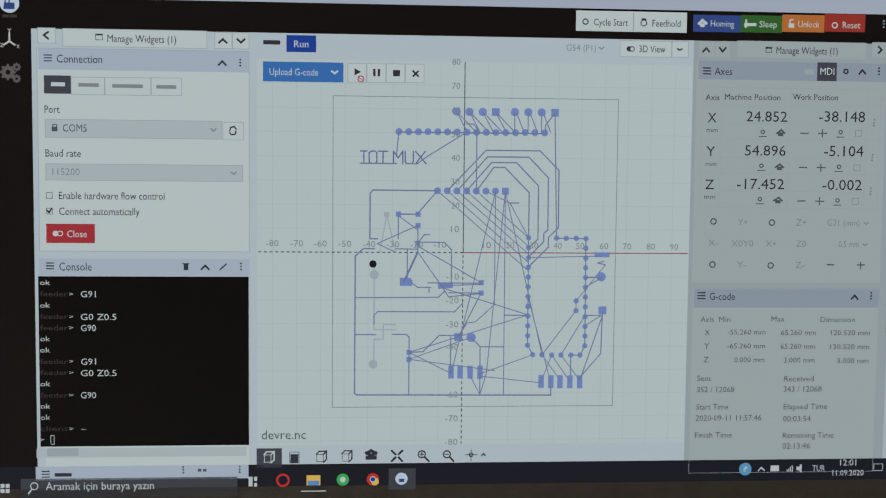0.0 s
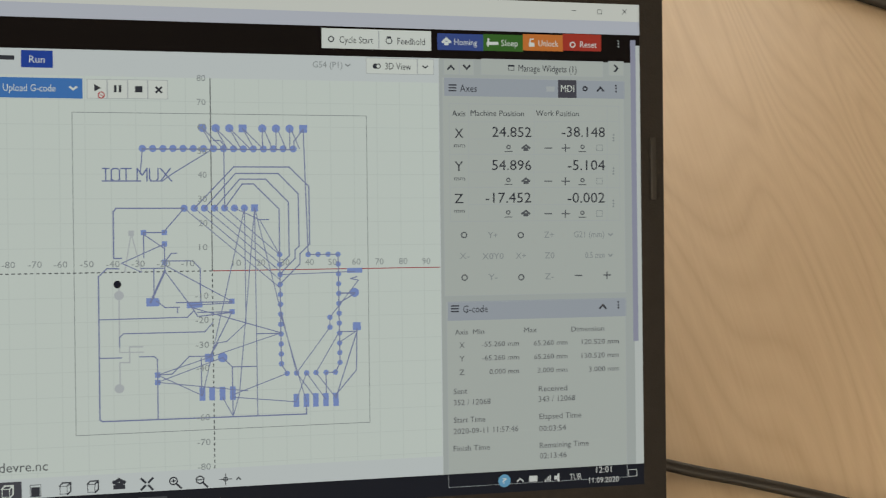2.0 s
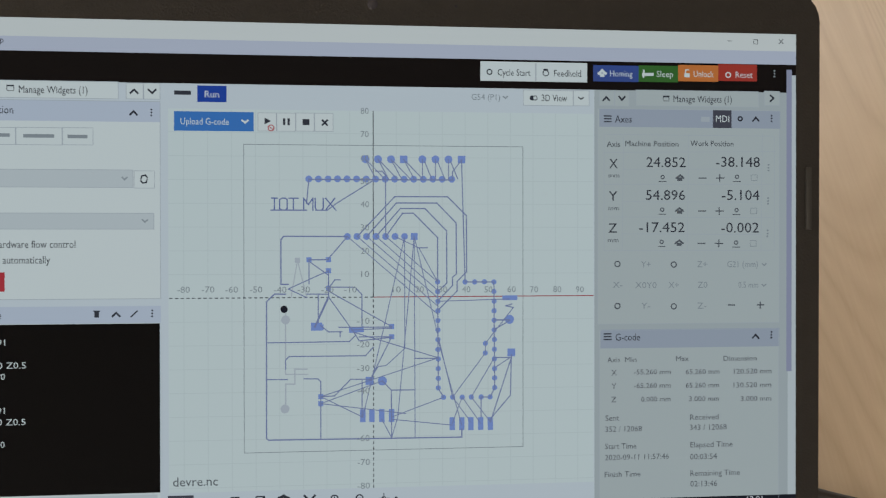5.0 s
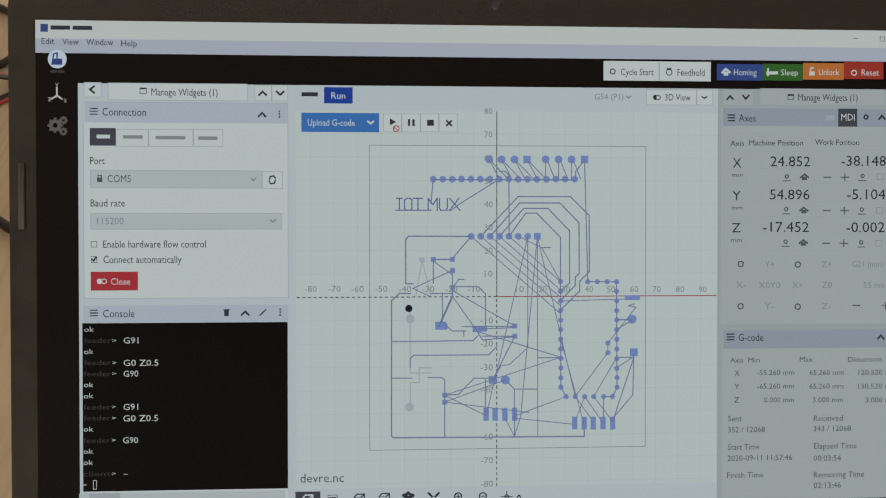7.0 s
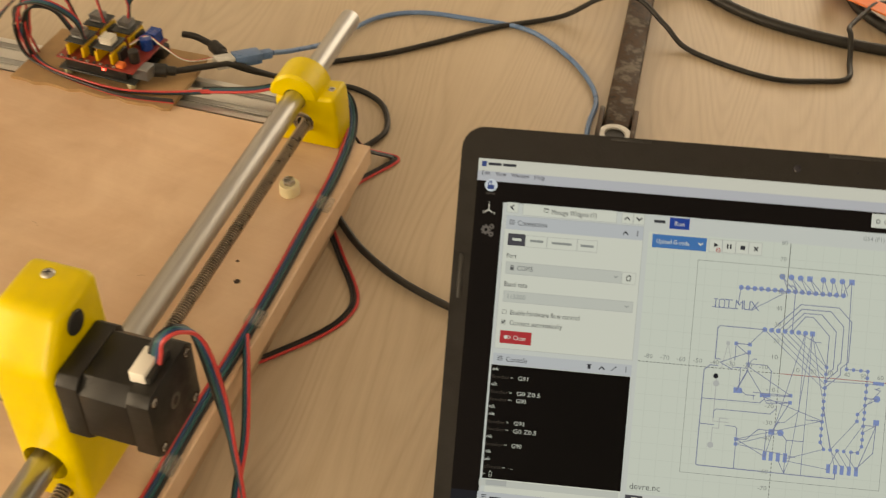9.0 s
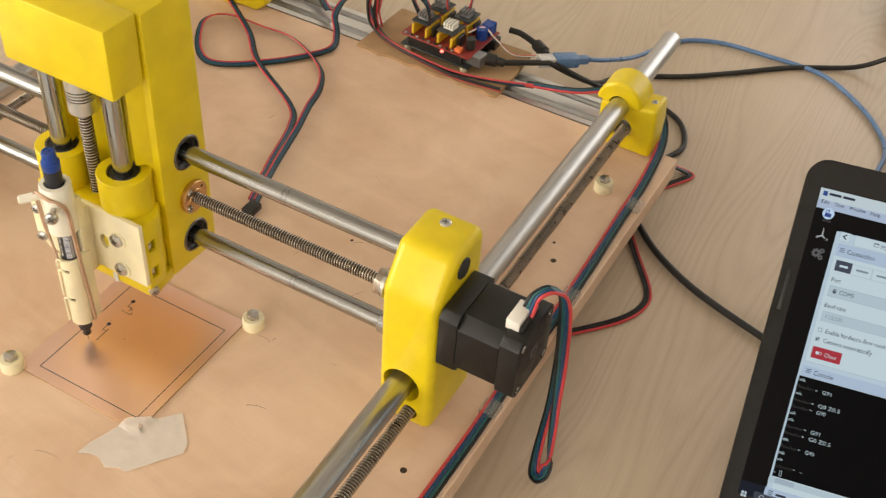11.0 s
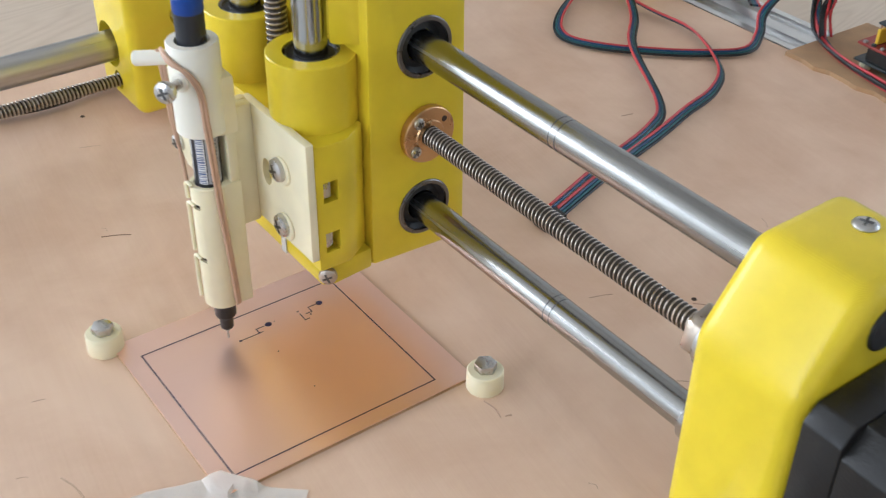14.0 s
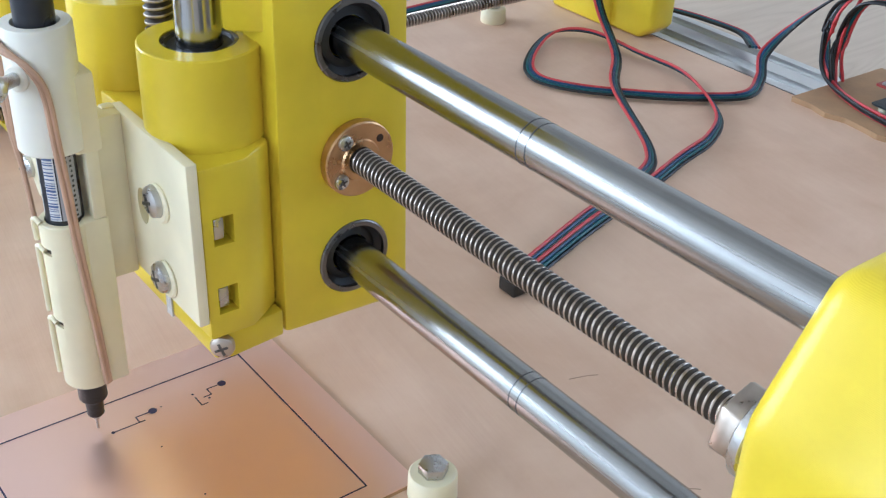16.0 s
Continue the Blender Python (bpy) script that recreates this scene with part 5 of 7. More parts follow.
text_ui("console_panel", "ui_white", "ok", -155.1, -151.6, 27.1, 1.94)
text_ui("console_panel", "ui_dim", "client", -155.2, -145.1, 22.8, 1.94)
text_ui("console_panel", "ui_white", ">", -144.7, -143.2, 22.7, 1.94)
text_ui("console_panel", "ui_white", "~", -140.5, -138.6, 22.6, 2.37)
text_ui("console_panel", "ui_white", ">", -155.4, -154.0, 18.6, 1.94)
frame_ui("console_panel", "ui_white", -151.6, 16.8, -150.2, 20.3, 5)
box_ui("console_panel", "ui_field", -156.8, 11.8, -79.5, 15.3, 3)
box_ui("console_panel", "ui_border", -153.0, 12.4, -141.5, 15.4, 4)
box_ui("console_panel", "ui_text", -155.0, 6.4, -152.1, 6.9, 4)
box_ui("console_panel", "ui_text", -155.0, 5.4, -152.1, 5.8, 4)
box_ui("console_panel", "ui_text", -155.0, 4.3, -152.1, 4.7, 4)
bars_ui("console_panel", "ui_text", -150.3, -144.1, 5.3, 1.89, 1)
box_ui("console_panel", "ui_head", -157.2, 3.2, -78.7, 8.4, 2.5)
box_ui("console_panel", "ui_mid", -97.6, 6.0, -96.3, 7.1, 4)
box_ui("console_panel", "ui_mid", -95.7, 6.0, -94.4, 7.0, 4)
disc_ui("console_panel", "ui_text", -103.0, 7.8, 0.33, 4)
disc_ui("console_panel", "ui_text", -103.0, 6.7, 0.33, 4)
disc_ui("console_panel", "ui_text", -103.0, 5.6, 0.33, 4)
disc_ui("console_panel", "ui_text", -82.0, 7.8, 0.34, 4)
disc_ui("console_panel", "ui_text", -82.0, 6.7, 0.34, 4)
disc_ui("console_panel", "ui_text", -82.0, 5.6, 0.34, 4)
# view column
box_ui("view_panel", "ui_pale", -75.5, 8.4, 88.9, 170, 1)
box_ui("view_panel", "ui_plot", -75.3, 15.6, 88.6, 160.5, 1.5)
bars_ui("view_panel", "ui_text", -73.0, -66.8, 166.5, 2.22, 1)
box_ui("view_panel", "ui_blue", -64.5, 163.1, -53.6, 169.3, 2)
text_ui("view_panel", "ui_white", "Run", -61.7, -56.4, 166.1, 2.57)
text_ui("view_panel", "ui_grey", "G54 (P1)", 40.0, 51.3, 166.5, 2.40)
line_ui("view_panel", "ui_grey", 0.5, "52.6,166.8 53.3,166.1 54.2,166.8", 3)
box_ui("view_panel", "ui_white", 60.4, 163.4, 80.4, 169.6, 2)
frame_ui("view_panel", "ui_border", 60.4, 163.4, 80.4, 169.6, 2.3)
box_ui("view_panel", "ui_white", 80.4, 163.5, 86.9, 169.7, 2)
frame_ui("view_panel", "ui_border", 80.4, 163.5, 86.9, 169.7, 2.3)
text_ui("view_panel", "ui_text", "3D View", 67.8, 77.9, 166.5, 2.63)
disc_ui("view_panel", "ui_text", 64.0, 166.4, 1.01, 4)
disc_ui("view_panel", "ui_text", 65.1, 166.4, 1.01, 4)
disc_ui("view_panel", "ui_white", 65.1, 166.4, 0.67, 5)
line_ui("view_panel", "ui_text", 0.5, "82.6,166.8 83.5,166.2 84.4,166.8", 4)
box_ui("view_panel", "ui_upload", -73.1, 152.2, -43.5, 159.5, 3)
text_ui("view_panel", "ui_white", "Upload G-code", -70.7, -52.8, 155.8, 2.57)
line_ui("view_panel", "ui_white", 0.7, "-47.8,156.3 -46.7,155.5 -45.7,156.3", 5)
box_ui("view_panel", "ui_white", -42.0, 152.3, -34.9, 159.4, 2.5)
frame_ui("view_panel", "ui_border", -42.0, 152.3, -34.9, 159.4, 2.8)
box_ui("view_panel", "ui_white", -34.9, 152.3, -27.7, 159.4, 2.5)
frame_ui("view_panel", "ui_border", -34.9, 152.3, -27.7, 159.4, 2.8)
box_ui("view_panel", "ui_white", -27.7, 152.4, -20.6, 159.5, 2.5)
frame_ui("view_panel", "ui_border", -27.7, 152.4, -20.6, 159.5, 2.8)
box_ui("view_panel", "ui_white", -20.6, 152.4, -13.4, 159.5, 2.5)
frame_ui("view_panel", "ui_border", -20.6, 152.4, -13.4, 159.5, 2.8)
face_ui("view_panel", "ui_text", ((-39.4, 157.5), (-37.0, 156.2), (-39.4, 154.9)), 4)
ring_ui("view_panel", "ui_red", -37.0, 153.6, 1.3, 0.35, 5)
line_ui("view_panel", "ui_red", 0.3, "-37.9,154.2 -36.2,153.0", 5)
box_ui("view_panel", "ui_text", -32.5, 154.7, -31.6, 157.3, 4)
box_ui("view_panel", "ui_text", -30.8, 154.7, -29.9, 157.3, 4)
box_ui("view_panel", "ui_text", -25.1, 154.8, -22.5, 157.1, 4)
line_ui("view_panel", "ui_text", 0.7, "-17.5,156.7 -15.8,155.0", 4)
line_ui("view_panel", "ui_text", 0.7, "-15.8,156.7 -17.5,155.0", 4)
text_ui("view_panel", "ui_grey", "80", -3.0, 0.1, 160.5, 2.38)
text_ui("view_panel", "ui_grey", "70", -3.0, 0.1, 151.6, 2.38)
text_ui("view_panel", "ui_grey", "60", -3.0, 0.2, 142.5, 2.39)
text_ui("view_panel", "ui_grey", "50", -3.0, 0.2, 133.6, 2.39)
text_ui("view_panel", "ui_grey", "40", -3.0, 0.2, 124.7, 2.39)
text_ui("view_panel", "ui_grey", "30", -3.0, 0.2, 115.8, 2.40)
text_ui("view_panel", "ui_grey", "20", -2.9, 0.2, 106.8, 2.40)
text_ui("view_panel", "ui_grey", "10", -2.9, 0.2, 97.9, 2.40)
text_ui("view_panel", "ui_grey", "-10", -4.5, 0.3, 79.9, 2.41)
text_ui("view_panel", "ui_grey", "-20", -4.5, 0.3, 70.9, 2.41)
text_ui("view_panel", "ui_grey", "-30", -4.5, 0.3, 61.7, 2.42)
text_ui("view_panel", "ui_grey", "-40", -4.4, 0.3, 53.1, 2.42)
text_ui("view_panel", "ui_grey", "-60", -4.4, 0.3, 34.8, 2.43)
text_ui("view_panel", "ui_grey", "-70", -4.4, 0.4, 25.6, 2.43)
text_ui("view_panel", "ui_grey", "-80", -4.4, 0.4, 16.5, 2.43)
text_ui("view_panel", "ui_grey", "-80", -72.0, -67.4, 92.3, 2.38)
text_ui("view_panel", "ui_grey", "-70", -63.0, -58.3, 92.3, 2.38)
text_ui("view_panel", "ui_grey", "-60", -54.2, -49.5, 92.2, 2.38)
text_ui("view_panel", "ui_grey", "-50", -45.1, -40.4, 92.2, 2.39)
text_ui("view_panel", "ui_grey", "-40", -36.0, -31.3, 92.1, 2.39)
text_ui("view_panel", "ui_grey", "-30", -27.1, -22.4, 92.1, 2.40)
text_ui("view_panel", "ui_grey", "-20", -18.1, -13.4, 92.0, 2.40)
text_ui("view_panel", "ui_grey", "-10", -9.4, -4.6, 92.0, 2.40)
text_ui("view_panel", "ui_grey", "10", 9.2, 12.4, 91.9, 2.41)
text_ui("view_panel", "ui_grey", "20", 18.1, 21.3, 91.9, 2.42)
text_ui("view_panel", "ui_grey", "30", 27.2, 30.4, 91.8, 2.42)
text_ui("view_panel", "ui_grey", "40", 36.3, 39.5, 91.8, 2.42)
text_ui("view_panel", "ui_grey", "50", 45.0, 48.2, 91.7, 2.43)
text_ui("view_panel", "ui_grey", "60", 54.1, 57.4, 91.7, 2.43)
text_ui("view_panel", "ui_grey", "70", 63.1, 66.3, 91.6, 2.43)
text_ui("view_panel", "ui_grey", "80", 72.3, 75.6, 91.6, 2.44)
text_ui("view_panel", "ui_grey", "90", 81.4, 84.6, 91.5, 2.44)
text_ui("view_panel", "ui_mid", "devre.nc", -73.8, -57.2, 19.8, 3.50)
# tool bar below the view
box_ui("tool_icon:0", "ui_tab", -75.7, 7.2, -66.2, 14.6, 2)
frame_ui("tool_icon:0", "ui_white", -72.9, 9.2, -70.2, 12.2, 4)
line_ui("tool_icon:0", "ui_white", 0.5, "-72.9,12.2 -71.9,13.3 -69.1,13.3 -69.1,10.2 -70.2,9.1", 4)
line_ui("tool_icon:0", "ui_white", 0.5, "-70.2,12.2 -69.1,13.3", 4)
box_ui("tool_icon:1", "ui_text", -63.0, 9.0, -60.0, 12.3, 4)
frame_ui("tool_icon:1", "ui_text", -63.4, 8.8, -59.6, 13.2, 4)
frame_ui("tool_icon:2", "ui_text", -53.2, 9.2, -50.5, 12.2, 4)
line_ui("tool_icon:2", "ui_text", 0.5, "-53.2,12.2 -52.2,13.3 -49.4,13.3 -49.4,10.2 -50.5,9.1", 4)
line_ui("tool_icon:2", "ui_text", 0.5, "-50.5,12.2 -49.4,13.3", 4)
frame_ui("tool_icon:3", "ui_text", -43.6, 9.3, -40.9, 12.3, 4)
line_ui("tool_icon:3", "ui_text", 0.5, "-43.6,12.3 -42.6,13.4 -39.8,13.4 -39.8,10.3 -40.9,9.2", 4)
line_ui("tool_icon:3", "ui_text", 0.5, "-40.9,12.3 -39.8,13.4", 4)
line_ui("tool_icon:4", "ui_text", 1.6, "-33.8,10.7 -31.2,10.7", 4)
line_ui("tool_icon:4", "ui_text", 1.2, "-34.2,12.5 -32.5,13.3 -30.8,12.4 -32.5,11.6 -34.2,12.5", 4)
line_ui("tool_icon:5", "ui_text", 0.8, "-23.3,11.9 -24.6,13.2", 4)
line_ui("tool_icon:5", "ui_text", 0.8, "-22.0,11.9 -20.7,13.2", 4)
line_ui("tool_icon:5", "ui_text", 0.8, "-23.3,10.6 -24.6,9.3", 4)
line_ui("tool_icon:5", "ui_text", 0.8, "-22.0,10.6 -20.7,9.2", 4)
ring_ui("tool_icon:6", "ui_text", -13.2, 11.8, 1.6, 0.5, 4)
line_ui("tool_icon:6", "ui_text", 0.7, "-11.9,10.5 -10.5,9.1", 4)
line_ui("tool_icon:6", "ui_text", 0.4, "-13.8,11.8 -12.5,11.8", 4)
ring_ui("tool_icon:7", "ui_text", -3.6, 11.7, 1.6, 0.5, 4)
line_ui("tool_icon:7", "ui_text", 0.7, "-2.3,10.4 -1.0,9.0", 4)
line_ui("tool_icon:7", "ui_text", 0.4, "-4.3,11.7 -3.0,11.7", 4)
line_ui("tool_icon:6", "ui_text", 0.4, "-13.2,12.5 -13.2,11.1", 4)
ring_ui("tool_icon:8", "ui_text", 5.7, 11.4, 0.9, 0.35, 4)
line_ui("tool_icon:8", "ui_text", 0.3, "3.5,11.4 7.9,11.4", 4)
line_ui("tool_icon:8", "ui_text", 0.3, "5.7,13.4 5.7,9.2", 4)
line_ui("tool_icon:9", "ui_text", 0.5, "9.8,11.1 10.5,11.8 11.1,11.1", 4)
# header buttons
box_ui("header_bar", "ui_white", 43.5, 172.8, 86.0, 180.4, 2)
box_ui("header_bar", "ui_border", 65.2, 173.2, 65.7, 180.0, 3)
text_ui("header_bar", "ui_text", "Cycle Start", 50.3, 63.3, 176.2, 2.58)
text_ui("header_bar", "ui_text", "Feedhold", 72.7, 83.5, 176.2, 2.62)
ring_ui("header_bar", "ui_text", 47.1, 176.3, 1.2, 0.45, 4)
ring_ui("header_bar", "ui_text", 69.4, 176.2, 1.3, 0.35, 4)
box_ui("header_bar", "ui_text", 68.5, 177.1, 70.3, 177.9, 4)
box_ui("header_bar", "ui_homing", 88.4, 173.3, 106.8, 179.7, 2)
text_ui("header_bar", "ui_white", "Homing", 95.2, 104.3, 176.5, 2.43)
box_ui("header_bar", "ui_sleep", 106.8, 173.4, 123.0, 179.9, 2)
text_ui("header_bar", "ui_white", "Sleep", 114.1, 120.9, 176.6, 2.46)
box_ui("header_bar", "ui_unlock", 123.0, 173.9, 139.5, 180.4, 2)
text_ui("header_bar", "ui_white", "Unlock", 129.3, 137.6, 176.9, 2.48)
box_ui("header_bar", "ui_reset", 139.5, 174.3, 155.6, 181.0, 2)
text_ui("header_bar", "ui_white", "Reset", 146.7, 153.7, 176.9, 2.51)
line_ui("header_bar", "ui_white", 1.0, "90.7,176.4 92.0,177.6 93.4,176.5", 4)
box_ui("header_bar", "ui_white", 91.1, 175.1, 92.9, 176.5, 4)
line_ui("header_bar", "ui_white", 0.7, "108.9,177.9 108.8,175.4", 4)
line_ui("header_bar", "ui_white", 1.2, "108.8,176.3 112.3,176.4", 4)
box_ui("header_bar", "ui_white", 125.5, 175.5, 127.7, 177.1, 4)
line_ui("header_bar", "ui_white", 0.5, "126.0,177.1 126.0,178.4 127.2,178.5", 4)
ring_ui("header_bar", "ui_white", 143.6, 176.7, 1.2, 0.45, 4)
disc_ui("header_bar", "ui_grey", 162.9, 178.7, 0.39, 4)
disc_ui("header_bar", "ui_grey", 162.9, 177.6, 0.39, 4)
disc_ui("header_bar", "ui_grey", 162.9, 176.4, 0.39, 4)
# axes widget
box_ui("axes_panel", "ui_side2", 88.9, 8.4, 172, 170, 1)
box_ui("axes_panel", "ui_side", 90.8, 163.7, 97.1, 169.7, 2)
frame_ui("axes_panel", "ui_border", 90.8, 163.7, 97.1, 169.7, 2.3)
box_ui("axes_panel", "ui_side", 97.1, 163.6, 103.0, 169.6, 2)
frame_ui("axes_panel", "ui_border", 97.1, 163.6, 103.0, 169.6, 2.3)
line_ui("axes_panel", "ui_text", 0.7, "92.5,165.9 93.7,167.2 94.8,166.0", 4)
line_ui("axes_panel", "ui_text", 0.7, "98.9,167.4 100.0,166.1 101.2,167.4", 4)
box_ui("axes_panel", "ui_side", 105.7, 163.9, 156.4, 170.3, 2)
frame_ui("axes_panel", "ui_border", 105.7, 163.9, 156.4, 170.3, 2.3)
text_ui("axes_panel", "ui_text", "Manage Widgets (1)", 121.0, 145.1, 166.9, 2.69)
frame_ui("axes_panel", "ui_text", 116.8, 165.9, 119.3, 168.1, 3)
box_ui("axes_panel", "ui_text", 116.8, 167.4, 119.4, 168.1, 3)
box_ui("axes_panel", "ui_side", 158.6, 164.7, 165.2, 170.6, 2)
frame_ui("axes_panel", "ui_border", 158.6, 164.7, 165.2, 170.6, 2.3)
line_ui("axes_panel", "ui_text", 0.7, "161.3,168.8 162.5,167.7 161.3,166.5", 4)
box_ui("axes_panel", "ui_side", 90.1, 77.6, 165.1, 162.7, 1.5)
frame_ui("axes_panel", "ui_border", 90.1, 77.6, 165.1, 162.7, 2)
box_ui("axes_panel", "ui_side3", 90.9, 155.5, 165.4, 162.5, 2)
box_ui("axes_panel", "ui_text", 92.7, 159.5, 95.8, 160.0, 4)
box_ui("axes_panel", "ui_text", 92.7, 158.4, 95.8, 158.9, 4)
box_ui("axes_panel", "ui_text", 92.7, 157.3, 95.8, 157.8, 4)
text_ui("axes_panel", "ui_text", "Axes", 97.2, 104.0, 158.6, 2.88)
box_ui("axes_panel", "ui_border", 132.4, 157.9, 135.9, 159.9, 3)
box_ui("axes_panel", "ui_tab", 137.3, 155.5, 145.0, 162.6, 3)
text_ui("axes_panel", "ui_white", "MDI", 138.5, 144.0, 159.2, 2.72)
ring_ui("axes_panel", "ui_text", 148.6, 159.3, 1.1, 0.6, 4)
line_ui("axes_panel", "ui_text", 0.7, "153.9,158.5 155.1,159.9 156.3,158.6", 4)
disc_ui("axes_panel", "ui_text", 161.7, 160.7, 0.39, 4)
disc_ui("axes_panel", "ui_text", 161.7, 159.6, 0.39, 4)
disc_ui("axes_panel", "ui_text", 161.7, 158.4, 0.39, 4)
frame_ui("axes_panel", "ui_border", 92.7, 106.6, 163.0, 152.6, 3)
line_ui("axes_panel", "ui_border", 0.2, "100.7,152.1 100.1,106.9", 3)
line_ui("axes_panel", "ui_border", 0.2, "127.3,152.6 126.7,106.6", 3)
line_ui("axes_panel", "ui_border", 0.2, "157.9,153.1 157.3,106.3", 3)
line_ui("axes_panel", "ui_border", 0.2, "92.9,145.4 163.2,146.3", 3)
line_ui("axes_panel", "ui_border", 0.2, "92.8,132.8 163.0,133.2", 3)
line_ui("axes_panel", "ui_border", 0.2, "92.6,120.0 162.8,119.8", 3)
line_ui("axes_panel", "ui_border", 0.2, "100.6,138.8 157.7,139.3", 3)
line_ui("axes_panel", "ui_border", 0.2, "100.4,126.0 157.6,126.0", 3)
line_ui("axes_panel", "ui_border", 0.2, "100.2,113.3 157.4,113.0", 3)
text_ui("axes_panel", "ui_text", "Axis", 93.9, 99.3, 148.7, 2.21)
text_ui("axes_panel", "ui_text", "Machine Position", 101.4, 123.1, 149.0, 2.22)
text_ui("axes_panel", "ui_text", "Work Position", 128.0, 145.8, 149.3, 2.25)
text_ui("axes_panel", "ui_text", "X", 94.9, 98.3, 141.0, 3.76)
text_ui("axes_panel", "ui_mid", "mm", 94.6, 98.9, 136.4, 1.77)
text_ui("axes_panel", "ui_text", "24.852", 110.0, 126.0, 141.7, 4.01)
text_ui("axes_panel", "ui_text", "-38.148", 138.6, 156.8, 142.0, 4.08)
ring_ui("axes_panel", "ui_mid", 116.6, 135.8, 0.9, 0.45, 4)
line_ui("axes_panel", "ui_mid", 0.35, "115.2,134.0 118.0,134.1", 4)
box_ui("axes_panel", "ui_mid", 122.6, 134.3, 124.7, 135.7, 4)
line_ui("axes_panel", "ui_mid", 0.7, "122.2,135.4 123.8,136.6 125.2,135.5", 4)
line_ui("axes_panel", "ui_mid", 0.45, "131.6,135.5 134.4,135.5", 4)
line_ui("axes_panel", "ui_mid", 0.45, "138.7,135.5 141.8,135.6", 4)
line_ui("axes_panel", "ui_mid", 0.45, "140.1,136.9 140.1,134.2", 4)
ring_ui("axes_panel", "ui_mid", 147.3, 136.1, 0.9, 0.45, 4)
line_ui("axes_panel", "ui_mid", 0.35, "145.8,134.2 148.7,134.2", 4)
frame_ui("axes_panel", "ui_grey", 153.1, 134.5, 155.8, 137.0, 4)
disc_ui("axes_panel", "ui_grey", 160.5, 141.0, 0.39, 4)
disc_ui("axes_panel", "ui_grey", 160.4, 139.8, 0.39, 4)
disc_ui("axes_panel", "ui_grey", 160.4, 138.7, 0.39, 4)
text_ui("axes_panel", "ui_text", "Y", 94.7, 98.1, 128.2, 3.76)
text_ui("axes_panel", "ui_mid", "mm", 94.5, 98.8, 123.5, 1.77)
text_ui("axes_panel", "ui_text", "54.896", 109.8, 125.8, 128.7, 4.01)
text_ui("axes_panel", "ui_text", "-5.104", 141.0, 156.6, 128.8, 4.09)
ring_ui("axes_panel", "ui_mid", 116.4, 122.9, 0.9, 0.45, 4)
line_ui("axes_panel", "ui_mid", 0.35, "115.0,121.1 117.8,121.1", 4)
box_ui("axes_panel", "ui_mid", 122.5, 121.3, 124.6, 122.6, 4)
line_ui("axes_panel", "ui_mid", 0.7, "122.0,122.4 123.6,123.5 125.0,122.4", 4)
line_ui("axes_panel", "ui_mid", 0.45, "131.4,122.4 134.2,122.4", 4)
line_ui("axes_panel", "ui_mid", 0.45, "138.5,122.4 141.6,122.4", 4)
line_ui("axes_panel", "ui_mid", 0.45, "139.9,123.7 139.9,121.0", 4)
ring_ui("axes_panel", "ui_mid", 147.1, 122.8, 0.9, 0.45, 4)
line_ui("axes_panel", "ui_mid", 0.35, "145.6,121.0 148.5,121.0", 4)
frame_ui("axes_panel", "ui_grey", 152.9, 121.2, 155.6, 123.7, 4)
disc_ui("axes_panel", "ui_grey", 160.3, 127.6, 0.39, 4)
disc_ui("axes_panel", "ui_grey", 160.2, 126.5, 0.39, 4)
disc_ui("axes_panel", "ui_grey", 160.2, 125.4, 0.39, 4)
text_ui("axes_panel", "ui_text", "Z", 94.6, 98.0, 115.6, 3.75)
text_ui("axes_panel", "ui_mid", "mm", 94.3, 98.6, 110.9, 1.77)
text_ui("axes_panel", "ui_text", "-17.452", 107.0, 125.6, 115.9, 4.01)
text_ui("axes_panel", "ui_text", "-0.002", 140.8, 156.4, 115.8, 4.09)
ring_ui("axes_panel", "ui_mid", 116.2, 110.1, 0.9, 0.45, 4)
line_ui("axes_panel", "ui_mid", 0.35, "114.8,108.3 117.6,108.3", 4)
box_ui("axes_panel", "ui_mid", 122.3, 108.5, 124.4, 109.8, 4)
line_ui("axes_panel", "ui_mid", 0.7, "121.8,109.6 123.5,110.7 124.9,109.6", 4)
line_ui("axes_panel", "ui_mid", 0.45, "131.2,109.5 134.0,109.5", 4)
line_ui("axes_panel", "ui_mid", 0.45, "138.3,109.5 141.4,109.4", 4)
line_ui("axes_panel", "ui_mid", 0.45, "139.8,110.8 139.7,108.1", 4)
ring_ui("axes_panel", "ui_mid", 146.9, 109.8, 0.9, 0.45, 4)
line_ui("axes_panel", "ui_mid", 0.35, "145.5,108.0 148.3,108.0", 4)
frame_ui("axes_panel", "ui_grey", 152.7, 108.2, 155.4, 110.7, 4)
disc_ui("axes_panel", "ui_grey", 160.1, 114.6, 0.39, 4)
disc_ui("axes_panel", "ui_grey", 160.1, 113.4, 0.39, 4)
disc_ui("axes_panel", "ui_grey", 160.0, 112.3, 0.39, 4)
ring_ui("axes_panel", "ui_mid", 98.2, 101.4, 1.3, 0.5, 4)
ring_ui("axes_panel", "ui_mid", 121.2, 101.1, 1.3, 0.5, 4)
ring_ui("axes_panel", "ui_mid", 98.2, 84.8, 1.3, 0.5, 4)
ring_ui("axes_panel", "ui_mid", 121.2, 84.5, 1.3, 0.5, 4)
text_ui("axes_panel", "ui_grey", "Y+", 107.8, 111.7, 101.2, 2.45)
text_ui("axes_panel", "ui_grey", "Z+", 130.8, 134.9, 101.2, 2.48)
text_ui("axes_panel", "ui_grey", "G21 (mm)", 143.2, 156.0, 101.2, 2.50)
